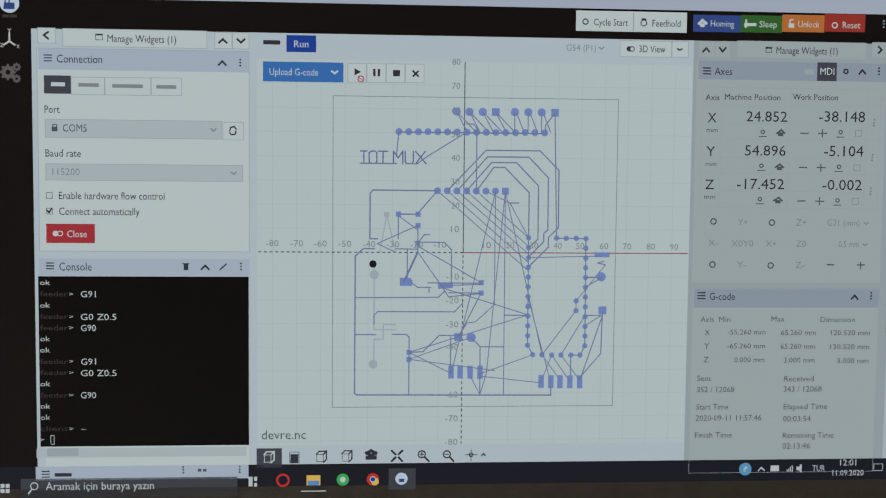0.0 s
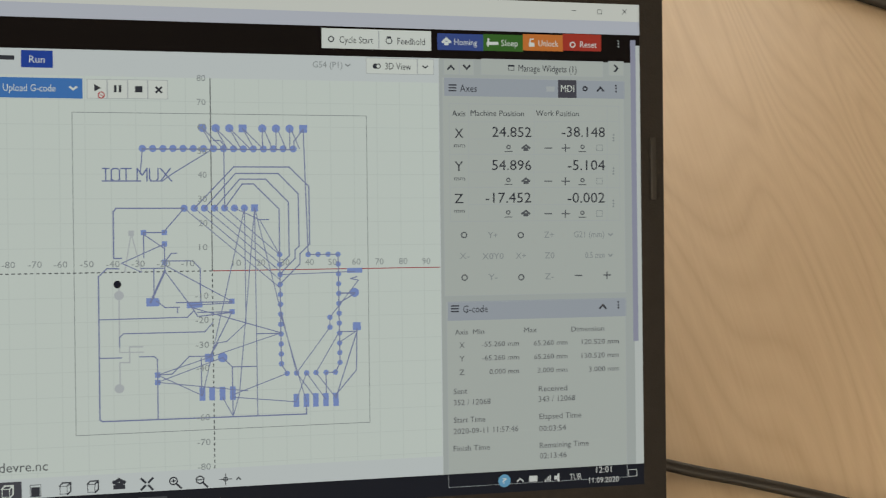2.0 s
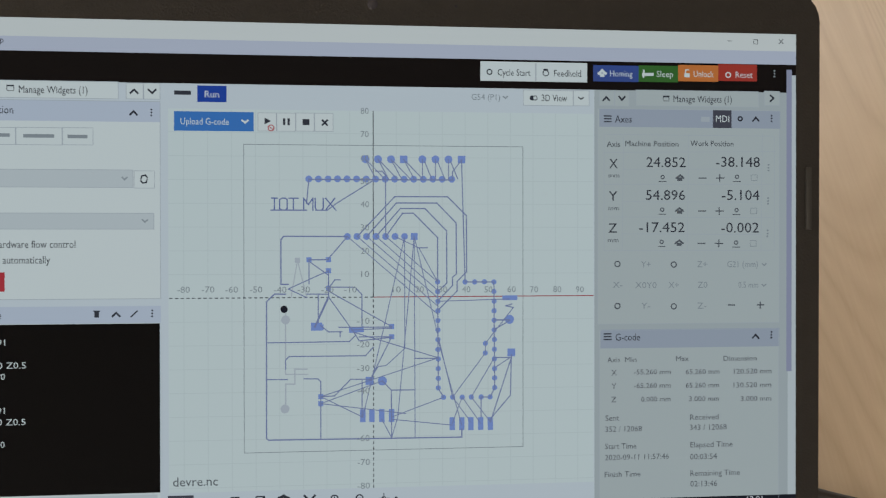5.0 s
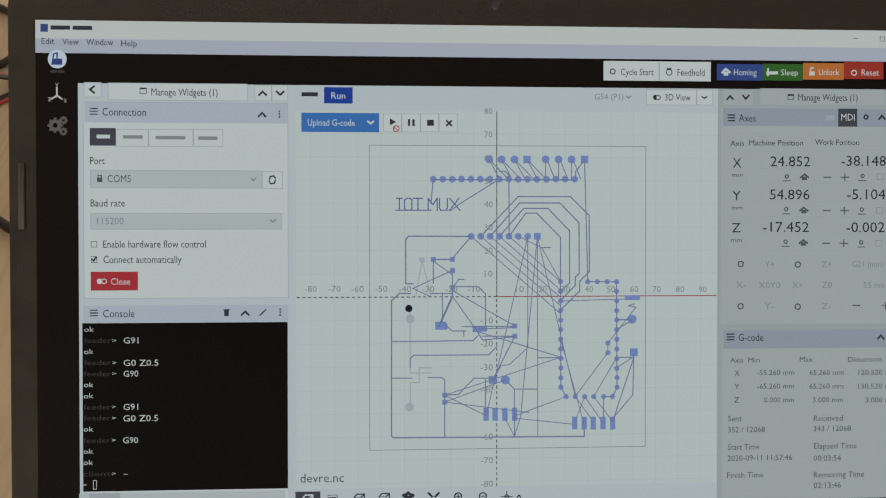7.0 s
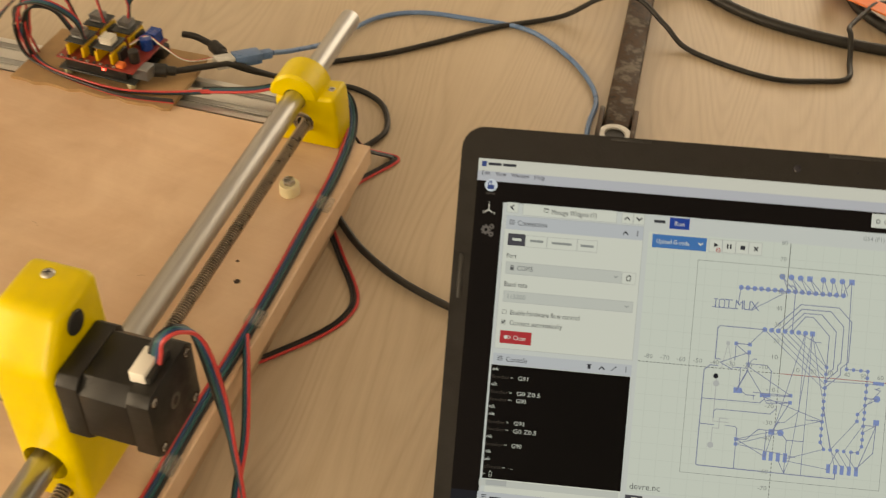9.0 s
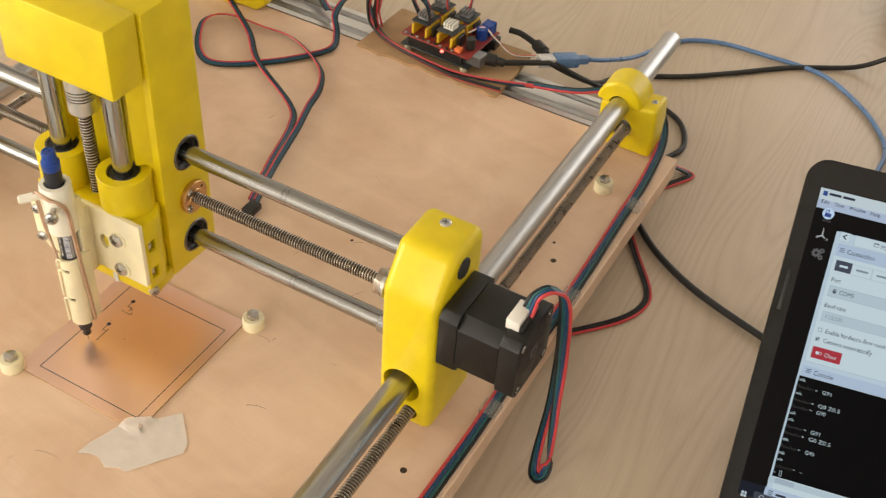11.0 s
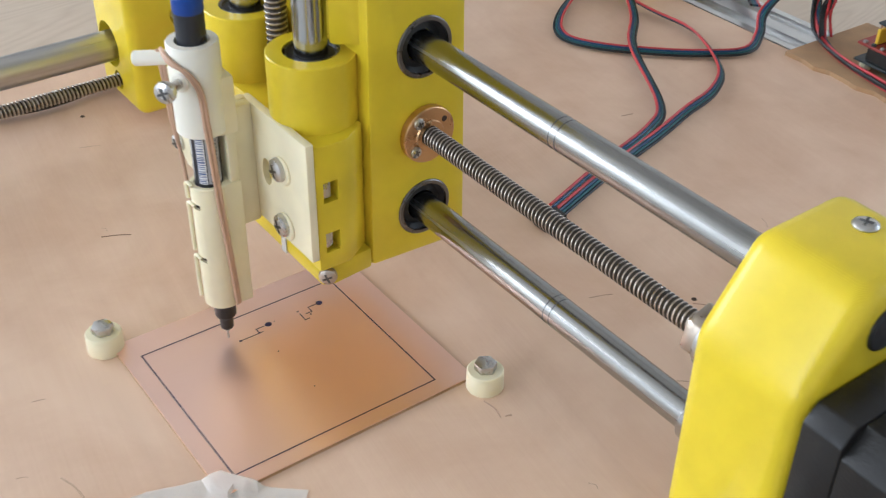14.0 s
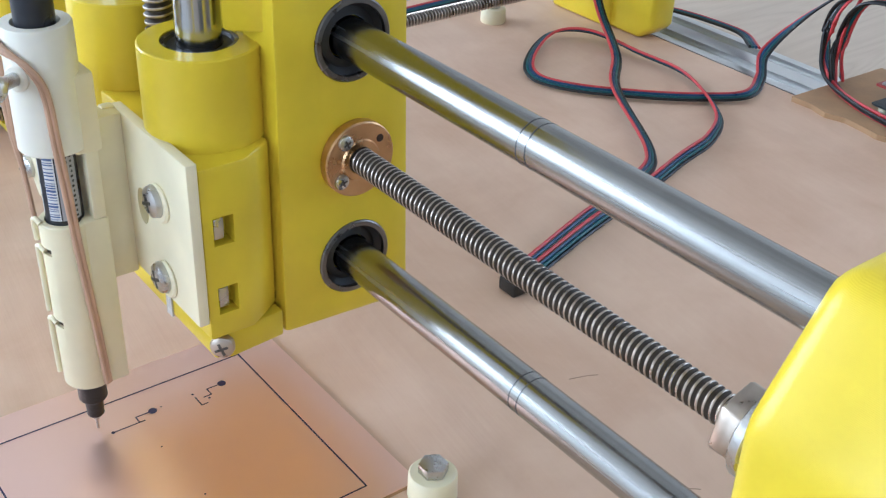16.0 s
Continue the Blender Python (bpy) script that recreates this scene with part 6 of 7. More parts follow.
text_ui("axes_panel", "ui_grey", "X-", 96.3, 100.2, 93.2, 2.43)
text_ui("axes_panel", "ui_grey", "X0Y0", 105.4, 114.1, 93.0, 2.44)
text_ui("axes_panel", "ui_grey", "X+", 119.0, 123.2, 93.0, 2.46)
text_ui("axes_panel", "ui_grey", "Z0", 131.0, 135.0, 93.0, 2.48)
text_ui("axes_panel", "ui_grey", "0.5 mm", 147.9, 156.1, 92.9, 2.51)
text_ui("axes_panel", "ui_grey", "Y-", 107.8, 111.5, 84.8, 2.45)
text_ui("axes_panel", "ui_grey", "Z-", 130.9, 134.6, 84.7, 2.48)
line_ui("axes_panel", "ui_grey", 0.5, "157.9,101.3 158.7,100.6 159.4,101.3", 4)
line_ui("axes_panel", "ui_grey", 0.5, "157.8,93.0 158.5,92.3 159.3,93.0", 4)
line_ui("axes_panel", "ui_mid", 0.5, "143.7,84.9 146.3,84.8", 4)
line_ui("axes_panel", "ui_mid", 0.5, "155.8,84.8 158.4,84.8", 4)
line_ui("axes_panel", "ui_mid", 0.5, "157.0,85.9 157.0,83.4", 4)
# G-code widget
box_ui("gcode_panel", "ui_side", 90.8, 3.2, 164.9, 75.3, 1.5)
frame_ui("gcode_panel", "ui_border", 90.8, 3.2, 164.9, 75.3, 2)
box_ui("gcode_panel", "ui_side3", 91.3, 68.1, 165.1, 75.5, 2)
box_ui("gcode_panel", "ui_text", 92.6, 73.6, 95.8, 74.1, 4)
box_ui("gcode_panel", "ui_text", 92.6, 72.5, 95.8, 73.0, 4)
box_ui("gcode_panel", "ui_text", 92.6, 71.4, 95.8, 71.9, 4)
text_ui("gcode_panel", "ui_text", "G-code", 97.4, 107.4, 72.5, 2.87)
line_ui("gcode_panel", "ui_text", 0.7, "153.9,71.6 155.1,72.9 156.3,71.5", 4)
disc_ui("gcode_panel", "ui_text", 161.7, 73.9, 0.39, 4)
disc_ui("gcode_panel", "ui_text", 161.7, 72.7, 0.39, 4)
disc_ui("gcode_panel", "ui_text", 161.7, 71.6, 0.39, 4)
text_ui("gcode_panel", "ui_mid", "Axis", 94.1, 99.3, 63.6, 1.99)
text_ui("gcode_panel", "ui_mid", "Min", 101.3, 105.9, 63.6, 1.99)
text_ui("gcode_panel", "ui_mid", "Max", 122.1, 127.3, 63.7, 2.02)
text_ui("gcode_panel", "ui_mid", "Dimension", 141.7, 155.5, 63.5, 2.04)
text_ui("gcode_panel", "ui_mid", "X", 95.8, 97.9, 58.5, 2.21)
text_ui("gcode_panel", "ui_mid", "-55.260 mm", 104.9, 119.9, 58.6, 2.00)
text_ui("gcode_panel", "ui_mid", "65.260 mm", 126.1, 140.0, 58.4, 2.02)
text_ui("gcode_panel", "ui_mid", "120.520 mm", 146.0, 161.7, 58.3, 2.05)
text_ui("gcode_panel", "ui_mid", "Y", 95.8, 97.8, 53.2, 2.21)
text_ui("gcode_panel", "ui_mid", "-65.260 mm", 104.9, 119.9, 53.2, 2.00)
text_ui("gcode_panel", "ui_mid", "65.260 mm", 126.1, 139.9, 53.0, 2.02)
text_ui("gcode_panel", "ui_mid", "130.520 mm", 145.9, 161.6, 52.8, 2.05)
text_ui("gcode_panel", "ui_mid", "Z", 95.7, 97.7, 47.9, 2.21)
text_ui("gcode_panel", "ui_mid", "0.000 mm", 107.8, 119.8, 47.8, 2.00)
text_ui("gcode_panel", "ui_mid", "3.000 mm", 127.5, 139.8, 47.6, 2.03)
text_ui("gcode_panel", "ui_mid", "3.000 mm", 148.9, 161.6, 47.3, 2.05)
text_ui("gcode_panel", "ui_mid", "Sent", 93.3, 98.8, 40.6, 2.21)
text_ui("gcode_panel", "ui_mid", "352 / 12068", 93.3, 108.1, 36.2, 2.21)
text_ui("gcode_panel", "ui_mid", "Received", 127.9, 139.7, 40.3, 2.25)
text_ui("gcode_panel", "ui_mid", "343 / 12068", 127.8, 143.0, 36.2, 2.25)
text_ui("gcode_panel", "ui_mid", "Start Time", 93.2, 105.9, 29.4, 2.21)
text_ui("gcode_panel", "ui_mid", "2020-09-11 11:57:46", 93.1, 119.2, 25.0, 2.21)
text_ui("gcode_panel", "ui_mid", "Elapsed Time", 128.0, 145.5, 29.3, 2.25)
text_ui("gcode_panel", "ui_mid", "00:03:54", 127.9, 139.0, 24.5, 2.25)
text_ui("gcode_panel", "ui_mid", "Finish Time", 93.0, 107.6, 18.3, 2.20)
text_ui("gcode_panel", "ui_mid", "Remaining Time", 128.0, 148.5, 17.9, 2.25)
text_ui("gcode_panel", "ui_mid", "02:13:46", 128.0, 139.1, 13.7, 2.25)
bars_ui("gcode_panel", "ui_wm", 95.1, 135.7, 24.2, 1.3, 2)
bars_ui("gcode_panel", "ui_wm", 108.8, 157.2, 19.1, 0.8, 5)
# scroll bar
box_ui("scroll_bar", "ui_field", 168.6, 8.4, 171.9, 177, 2)
box_ui("scroll_bar", "ui_thumb", 168.0, 58.0, 170.2, 179.2, 3)
# task bar
box_ui("task_bar", "ui_task", -172, 0, 172, 8.4, 2)
box_ui("task_bar", "ui_search", -162.7, -3.7, -82.9, 3.9, 2.5)
text_ui("task_bar", "ui_light", "Aramak için buraya yazın", -153.6, -113.9, 1.0, 3.01)
ring_ui("task_bar", "ui_light", -157.8, 1.1, 1.5, 0.35, 4)
line_ui("task_bar", "ui_light", 0.5, "-158.8,-0.2 -159.9,-1.7", 4)
box_ui("task_bar", "ui_light", -170.0, 0.6, -168.6, 2.1, 4)
box_ui("task_bar", "ui_light", -170.1, -1.3, -168.6, 0.2, 4)
box_ui("task_bar", "ui_light", -168.2, 0.6, -166.8, 2.1, 4)
box_ui("task_bar", "ui_light", -168.2, -1.3, -166.8, 0.2, 4)
box_ui("task_bar", "ui_light", -78.7, 0.1, -77.2, 3.8, 4)
box_ui("task_bar", "ui_light", -76.6, 2.2, -75.5, 3.8, 4)
box_ui("task_bar", "ui_light", -76.6, 0.0, -75.5, 1.4, 4)
ring_ui("task_bar", "ui_redicon", -65.8, 2.3, 2.6, 0.8, 4)
box_ui("task_bar", "ui_folder", -56.9, 0.2, -51.7, 4.1, 4)
box_ui("task_bar", "ui_fold2", -56.4, 0.2, -52.2, 2.0, 5)
box_ui("task_bar", "ui_light", -59.0, -2.2, -49.6, -1.8, 4)
disc_ui("task_bar", "ui_green", -43.2, 2.3, 2.35, 4)
disc_ui("task_bar", "ui_white", -43.2, 2.3, 1.07, 5)
disc_ui("task_bar", "ui_redicon", -31.8, 2.3, 2.36, 4)
disc_ui("task_bar", "ui_folder", -31.0, 1.4, 1.50, 4.5)
disc_ui("task_bar", "ui_white", -31.8, 2.3, 1.18, 5)
disc_ui("task_bar", "ui_blue", -31.8, 2.3, 0.86, 6)
box_ui("task_bar", "ui_search", -25.8, -1.8, -15.5, 6.4, 3)
disc_ui("task_bar", "ui_logo", -20.9, 2.4, 2.37, 4)
box_ui("task_bar", "ui_blue2", -21.9, 1.1, -19.8, 2.4, 5)
disc_ui("task_bar", "ui_globe", 113.4, 4.7, 2.51, 4)
text_ui("task_bar", "ui_white", "?", 112.5, 114.3, 4.7, 2.91)
line_ui("task_bar", "ui_light", 0.5, "118.7,4.1 119.8,5.2 121.0,4.1", 4)
box_ui("task_bar", "ui_light", 123.5, 3.7, 126.9, 6.0, 4)
line_ui("task_bar", "ui_light", 0.4, "130.2,3.6 130.2,4.1", 4)
line_ui("task_bar", "ui_light", 0.4, "130.9,3.6 130.9,4.6", 4)
line_ui("task_bar", "ui_light", 0.4, "131.6,3.6 131.5,5.2", 4)
line_ui("task_bar", "ui_light", 0.4, "132.3,3.6 132.2,5.7", 4)
box_ui("task_bar", "ui_light", 133.9, 4.0, 134.8, 5.5, 4)
line_ui("task_bar", "ui_light", 0.6, "134.8,4.6 135.7,6.0 135.7,3.5 134.8,4.6", 4)
text_ui("task_bar", "ui_light", "TUR", 140.3, 145.4, 4.7, 2.48)
text_ui("task_bar", "ui_light", "12:01", 151.5, 158.0, 6.9, 2.49)
text_ui("task_bar", "ui_light", "11.09.2020", 148.5, 161.1, 2.8, 2.26)
frame_ui("task_bar", "ui_light", 165.1, 3.4, 168.9, 6.3, 4)
# tool path drawn in the view, in millimetres of the plot
pads("ui_path", 2.1, "-3.3,59.1 2.1,59.1 7.7,59.1 21.3,59.2 27.0,59.2 32.7,59.2", 0)
pads("ui_path", 2.1, "13.2,59.1 38.4,59.2", 1)
pads("ui_path", 1.8, "-27.5,50.5 -23.4,50.5 -19.3,50.5 -15.3,50.6 -11.2,50.6 -7.1,50.6 -3.0,50.6 1.1,50.6 5.2,50.6 9.3,50.6 13.4,50.6 17.5,50.6 21.7,50.6 25.8,50.7 29.9,50.7 34.1,50.7", 0)
pads("ui_path", 1.8, "-11.1,26.0 -7.0,26.0 -2.9,26.0 1.2,26.0 5.3,26.0 9.4,26.0 13.5,26.0", 0)
pads("ui_path", 1.9, "17.7,26.0", 1)
pads("ui_path", 1.4, "27.9,6.4 27.9,2.2 28.0,-2.0 28.0,-6.1 28.0,-10.3 28.0,-14.4 28.0,-18.6 28.0,-22.8 28.1,-26.9 28.1,-31.1 28.1,-35.3 28.1,-39.4", 0)
pads("ui_path", 1.4, "52.6,6.2 52.6,2.1 52.7,-2.1 52.7,-6.3 52.7,-10.4 52.7,-14.6 52.8,-18.8 52.8,-23.0 52.8,-27.2 52.8,-31.4 52.9,-35.5 52.9,-39.7", 0)
pads("ui_path", 1.4, "39.9,6.3 44.1,6.3 48.4,6.3", 0)
pads("ui_path", 1.4, "30.4,-43.5 34.4,-43.5 38.6,-43.6 42.6,-43.6 46.9,-43.7 50.9,-43.7 48.8,-20.4 48.8,-24.6", 0)
trace("ui_path", 2.5, "34.2,-53.4 34.2,-56.6")
trace("ui_path", 2.5, "38.4,-53.5 38.4,-56.7")
trace("ui_path", 2.5, "42.4,-53.5 42.4,-56.8")
trace("ui_path", 2.5, "46.7,-53.6 46.7,-56.8")
trace("ui_path", 2.5, "50.9,-53.6 51.0,-56.9")
trace("ui_path", 2.5, "-4.6,-49.2 -4.6,-52.4")
trace("ui_path", 2.5, "-0.7,-49.2 -0.7,-52.4")
trace("ui_path", 2.5, "3.5,-49.3 3.6,-52.5")
trace("ui_path", 2.5, "7.8,-49.3 7.8,-52.6")
pads("ui_path", 2.4, "59.5,-10.1 3.8,-36.0", 0)
pads("ui_path", 2.2, "60.3,-24.5 -1.7,-35.9 -25.0,-12.4 -23.6,-12.4", 1)
trace("ui_path", 2.2, "57.4,-0.7 61.9,-0.7")
pads("ui_path", 1.4, "-27.5,16.1 -19.2,16.1 -19.2,11.4 -19.2,3.9 7.9,-12.7 7.9,-17.1 -22.6,-42.3 -22.6,-45.3", 1)
trace("ui_path", 2.6, "-9.3,-14.0 -5.4,-13.8")
trace("ui_path", 2.6, "-25.0,-12.7 -22.6,-12.7")
trace("ui_line", 0.5, "-27.5,50.5 -28.5,40.1")
trace("ui_line", 0.6, "-27.5,50.3 34.5,50.4")
trace("ui_line", 0.45, "-3.3,59.1 1.1,50.8")
trace("ui_line", 0.45, "-2.3,58.1 4.8,50.8")
trace("ui_line", 0.45, "2.1,59.1 6.5,50.9")
trace("ui_line", 0.45, "3.1,58.1 10.2,50.9")
trace("ui_line", 0.45, "7.7,59.1 12.2,50.9")
trace("ui_line", 0.45, "8.7,58.2 15.9,50.9")
trace("ui_line", 0.45, "13.2,59.1 17.6,50.9")
trace("ui_line", 0.45, "14.1,58.2 21.3,50.9")
trace("ui_line", 0.45, "21.3,59.2 21.3,50.9")
trace("ui_line", 0.45, "22.3,58.2 25.3,50.9")
trace("ui_line", 0.45, "27.0,59.2 27.0,50.9")
trace("ui_line", 0.45, "28.0,58.2 31.0,50.9")
trace("ui_line", 0.45, "32.7,59.2 32.7,50.9")
trace("ui_line", 0.45, "33.7,58.2 36.7,50.9")
trace("ui_line", 0.5, "38.4,59.0 34.4,53.8 34.5,50.9")
trace("ui_line", 0.5, "38.4,59.0 39.9,6.3")
trace("ui_line", 0.5, "1.1,54.0 3.8,54.0 5.3,52.3 5.4,26.0")
trace("ui_line", 0.5, "-0.1,49.9 -15.8,40.1")
trace("ui_line", 0.55, "-6.9,26.0 9.3,43.1 32.3,43.1 40.5,35.0 40.6,10.7 36.4,6.6 36.4,2.4 28.0,-5.9")
trace("ui_line", 0.55, "-2.8,26.0 10.0,40.4 27.6,40.4 36.0,31.8 36.1,9.8 34.4,8.3 34.4,4.8 28.0,-1.8")
trace("ui_line", 0.55, "1.2,26.0 11.7,38.0 22.4,38.0 31.8,28.4 31.9,5.8 27.9,2.2")
trace("ui_line", 0.55, "5.4,26.0 12.7,36.0 17.4,36.0 27.9,25.5 27.9,6.4")
trace("ui_line", 0.6, "-11.1,26.0 -38.2,26.1 -39.4,24.6 -39.4,5.7 -36.3,5.7")
trace("ui_line", 0.5, "-11.1,26.0 -19.2,16.6")
trace("ui_line", 0.4, "-11.1,26.0 28.0,-7.6")
trace("ui_line", 0.4, "-6.9,26.0 28.0,-4.1")
trace("ui_line", 0.4, "-2.8,26.0 28.0,-0.5")
trace("ui_line", 0.4, "1.2,26.0 27.9,2.8")
trace("ui_line", 0.4, "5.4,26.0 27.9,6.4")
trace("ui_line", 0.4, "9.3,26.0 19.7,21.1 27.9,6.4")
trace("ui_line", 0.4, "13.5,25.7 13.6,-22.1 5.5,-29.4 2.0,-29.8 -1.7,-35.9")
trace("ui_line", 0.4, "13.5,25.7 1.3,-26.9 -4.6,-51.4")
trace("ui_line", 0.4, "17.7,26.0 10.5,-51.6 7.8,-60.5")
trace("ui_line", 0.4, "17.7,26.0 18.0,-60.6")
trace("ui_line", 0.4, "17.7,26.0 34.4,-43.5")
trace("ui_line", 0.5, "19.2,21.1 23.4,21.1")
trace("ui_line", 0.6, "-27.5,16.1 -19.2,16.1")
trace("ui_line", 0.5, "-27.5,16.1 -27.5,5.9")
trace("ui_line", 0.45, "-27.5,15.4 -19.2,9.5")
trace("ui_line", 0.5, "-19.2,11.4 -19.2,0.7")
trace("ui_line", 0.45, "-19.2,11.4 -36.3,3.7 -28.5,0.0")
trace("ui_line", 0.5, "-19.2,3.9 -16.5,7.5 -14.3,7.5")
trace("ui_line", 0.5, "-19.2,4.4 -7.9,4.3 -4.9,1.1 -4.9,-12.8")
trace("ui_line", 0.5, "-23.6,1.5 -23.6,-10.7")
trace("ui_line", 0.5, "-28.5,1.5 -19.2,1.4")
trace("ui_line", 0.9, "-19.2,0.2 -25.0,-12.4")
trace("ui_line", 0.45, "-19.2,2.7 7.9,-12.7")
trace("ui_line", 0.45, "-19.2,0.2 -8.4,-15.0 28.1,-26.4")
trace("ui_line", 0.5, "-22.6,-12.0 -19.2,-14.7 -13.5,-14.7")
trace("ui_line", 0.5, "-14.3,-15.0 -14.3,-16.9")
trace("ui_line", 0.5, "-14.8,-12.8 7.9,-12.9")
trace("ui_line", 0.5, "-6.1,-17.0 7.9,-17.1")
trace("ui_line", 0.5, "-8.4,-15.0 -6.1,-18.7 7.9,-17.3")
trace("ui_line", 0.45, "-9.3,-14.0 7.9,-13.4")
trace("ui_line", 0.6, "-37.5,1.5 -42.1,1.6 -45.5,-1.6 -45.6,-59.7 -44.6,-60.4 38.4,-60.9 38.4,-57.4")
trace("ui_line", 0.5, "-45.5,-19.1 -10.3,-18.9 -7.9,-16.5")
trace("ui_line", 0.5, "-37.5,-30.4 -37.5,-26.5 -36.0,-25.0 -3.4,-25.1 0.0,-21.4")
trace("ui_line", 0.5, "-45.6,-34.7 -36.8,-34.8")
trace("ui_line", 0.5, "-29.7,-34.6 -23.8,-34.7 -22.6,-35.9 -22.6,-60.2")
trace("ui_line", 0.5, "-22.6,-42.3 -16.7,-42.1 -9.8,-35.1 -1.7,-35.2")
trace("ui_line", 0.4, "-22.6,-42.3 28.1,-26.4")
trace("ui_line", 0.4, "-22.6,-42.3 -4.6,-51.4")
trace("ui_line", 0.4, "-22.6,-45.3 3.8,-36.0")
trace("ui_line", 0.4, "-22.6,-45.3 14.0,-50.2")
trace("ui_line", 0.5, "-4.9,-35.9 -4.9,-51.4")
trace("ui_line", 0.5, "3.8,-36.0 7.7,-40.0 17.9,-40.1")
trace("ui_line", 0.5, "7.7,-40.0 7.8,-60.5")
trace("ui_line", 0.4, "7.8,-52.6 34.2,-55.6")
trace("ui_line", 0.4, "3.6,-52.5 7.8,-60.5")
trace("ui_line", 0.4, "7.8,-51.6 30.4,-43.5")
trace("ui_line", 0.5, "7.9,-17.1 -1.7,-35.9")
trace("ui_line", 0.5, "17.9,-26.5 28.1,-26.6")
trace("ui_line", 0.4, "28.0,-2.0 59.4,-1.2")
trace("ui_line", 0.4, "28.0,-18.7 38.4,-55.7")
trace("ui_line", 0.5, "27.9,6.4 28.1,-39.5 30.4,-43.5")
trace("ui_line", 0.5, "39.9,6.3 52.6,6.2 52.9,-39.8 50.9,-43.7 46.9,-43.7 46.9,-54.6")
trace("ui_line", 0.6, "52.7,-10.3 59.5,-10.3")
trace("ui_line", 0.5, "52.7,-14.5 59.5,-10.6")
trace("ui_line", 0.4, "61.0,-5.2 48.8,-20.4 48.8,-24.6 34.4,-43.5 42.4,-54.5")
trace("ui_line", 0.5, "52.8,-26.6 60.3,-26.7 51.0,-54.6")
trace("ui_line", 0.5, "60.3,-25.5 59.9,-43.1 50.9,-53.4")
trace("ui_line", 0.4, "52.8,-26.6 42.6,-43.6 51.0,-54.6")
trace("ui_line", 0.4, "52.8,-31.1 59.8,-26.7")
trace("ui_line", 0.4, "38.6,-43.6 46.7,-55.1")
trace("ui_line", 0.4, "38.6,-43.6 34.2,-54.9")
trace("ui_line", 0.5, "57.9,-4.2 61.2,-4.9 57.9,-4.2 60.5,-3.4")
trace("ui_ghost", 0.6, "-37.5,-6.5 -37.5,-28.9")
trace("ui_ghost", 0.5, "-32.4,15.9 -35.1,0.3")
trace("ui_ghost", 0.5, "-32.4,15.9 -28.5,0.3")
trace("ui_ghost", 0.5, "-37.5,-28.9 -37.5,-32.6 -28.2,-32.7")
trace("ui_ghost", 0.6, "-37.5,-47.3 -37.5,-36.7 -33.6,-36.8 -33.6,-30.4 -28.5,-30.5")
pads("ui_ghost", 2.3, "-37.5,-9.4 -37.8,-47.3", 0)
pads("ui_ghost", 1.4, "-32.4,15.9", 1)
trace("ui_line2", 0.55, "-43.3,42.3 -40.9,42.3")
trace("ui_line2", 0.55, "-42.1,42.3 -42.1,37.4")
trace("ui_line2", 0.55, "-43.5,37.2 -40.9,37.2")
trace("ui_line2", 0.55, "-39.9,41.6 -39.9,37.9 -38.9,37.2 -37.5,37.2 -36.7,37.9 -36.7,41.6 -37.5,42.3 -38.9,42.3 -39.9,41.6")
trace("ui_line2", 0.55, "-36.0,42.3 -32.1,42.3")
trace("ui_line2", 0.55, "-34.1,42.3 -34.1,37.2")
trace("ui_line2", 0.55, "-29.7,37.2 -29.7,42.3 -27.7,39.6 -25.8,42.3 -25.8,37.2")
trace("ui_line2", 0.55, "-24.8,42.3 -24.8,38.2 -24.1,37.2 -22.1,37.2 -21.4,38.2 -21.4,42.3")
trace("ui_line2", 0.55, "-20.4,42.3 -16.0,37.2")
trace("ui_line2", 0.55, "-16.5,42.3 -20.4,37.2")
trace("ui_line", 0.6, "-43.5,37.2 -28.5,37.2")
trace("ui_line", 0.5, "-24.6,37.2 -19.7,37.2 -15.8,40.1")
LABELS = {"console_panel": "black console with white lines of machine commands", "tool_path": "blue drawing of a circuit's tool path", "task_bar": "dark task bar with small icons"}
for panel_key, panel_bm in PANELS.items():
    panel_name = panel_key.split(":")[0]
    used = sorted({f.material_index for f in panel_bm.faces})
    for f in panel_bm.faces:
        f.material_index = used.index(f.material_index)
    for f in panel_bm.faces:
        f.normal_update()
        if f.normal.y > 0:
            f.normal_flip()
    panel_bm.transform(TILT)
    me = bpy.data.meshes.new(panel_name)
    panel_bm.to_mesh(me)
    panel_bm.free()
    for i in used:
        me.materials.append(MATS[ORDER[i]])
    ob = new(panel_name, me)
    ob.parent = display
    tagged(ob, LABELS.get(panel_name, ""))

# ---- controller electronics on a strip of cardboard ----
card = B()
edge = [(-0.036, 0.4285)]
for k in range(14):
    edge.append((-0.034 + 0.0102 * k, 0.4285 + 0.0012 * math.sin(k * 2.3) - 0.0006 * (k % 3)))
edge += [(0.1045, 0.4285), (0.104, 0.47), (0.101, 0.505), (-0.034, 0.503)]
prism(card, [(x, y, -0.0008) for x, y in edge], (0, 0, 0.0036))
solid("cardboard_strip", card, "cardboard", "torn brown corrugated cardboard under the controller board", "cardboard", soft=False)

EZ = 0.0028
ctrl = thing("controller_board", (0.03, 0.468, EZ), "red stacked motor controller board with four drivers", "circuit board", turn=Matrix.Translation((0.037, 0.469, EZ)) @ Matrix.Rotation(radians(-3), 4, "Z"))


def cp(name, lo, hi, material, parent=None, bevel=0.0004, label=""):
    return part(name, box(B(), lo, hi, bevel, 1), material, parent or ctrl, label, local=True)


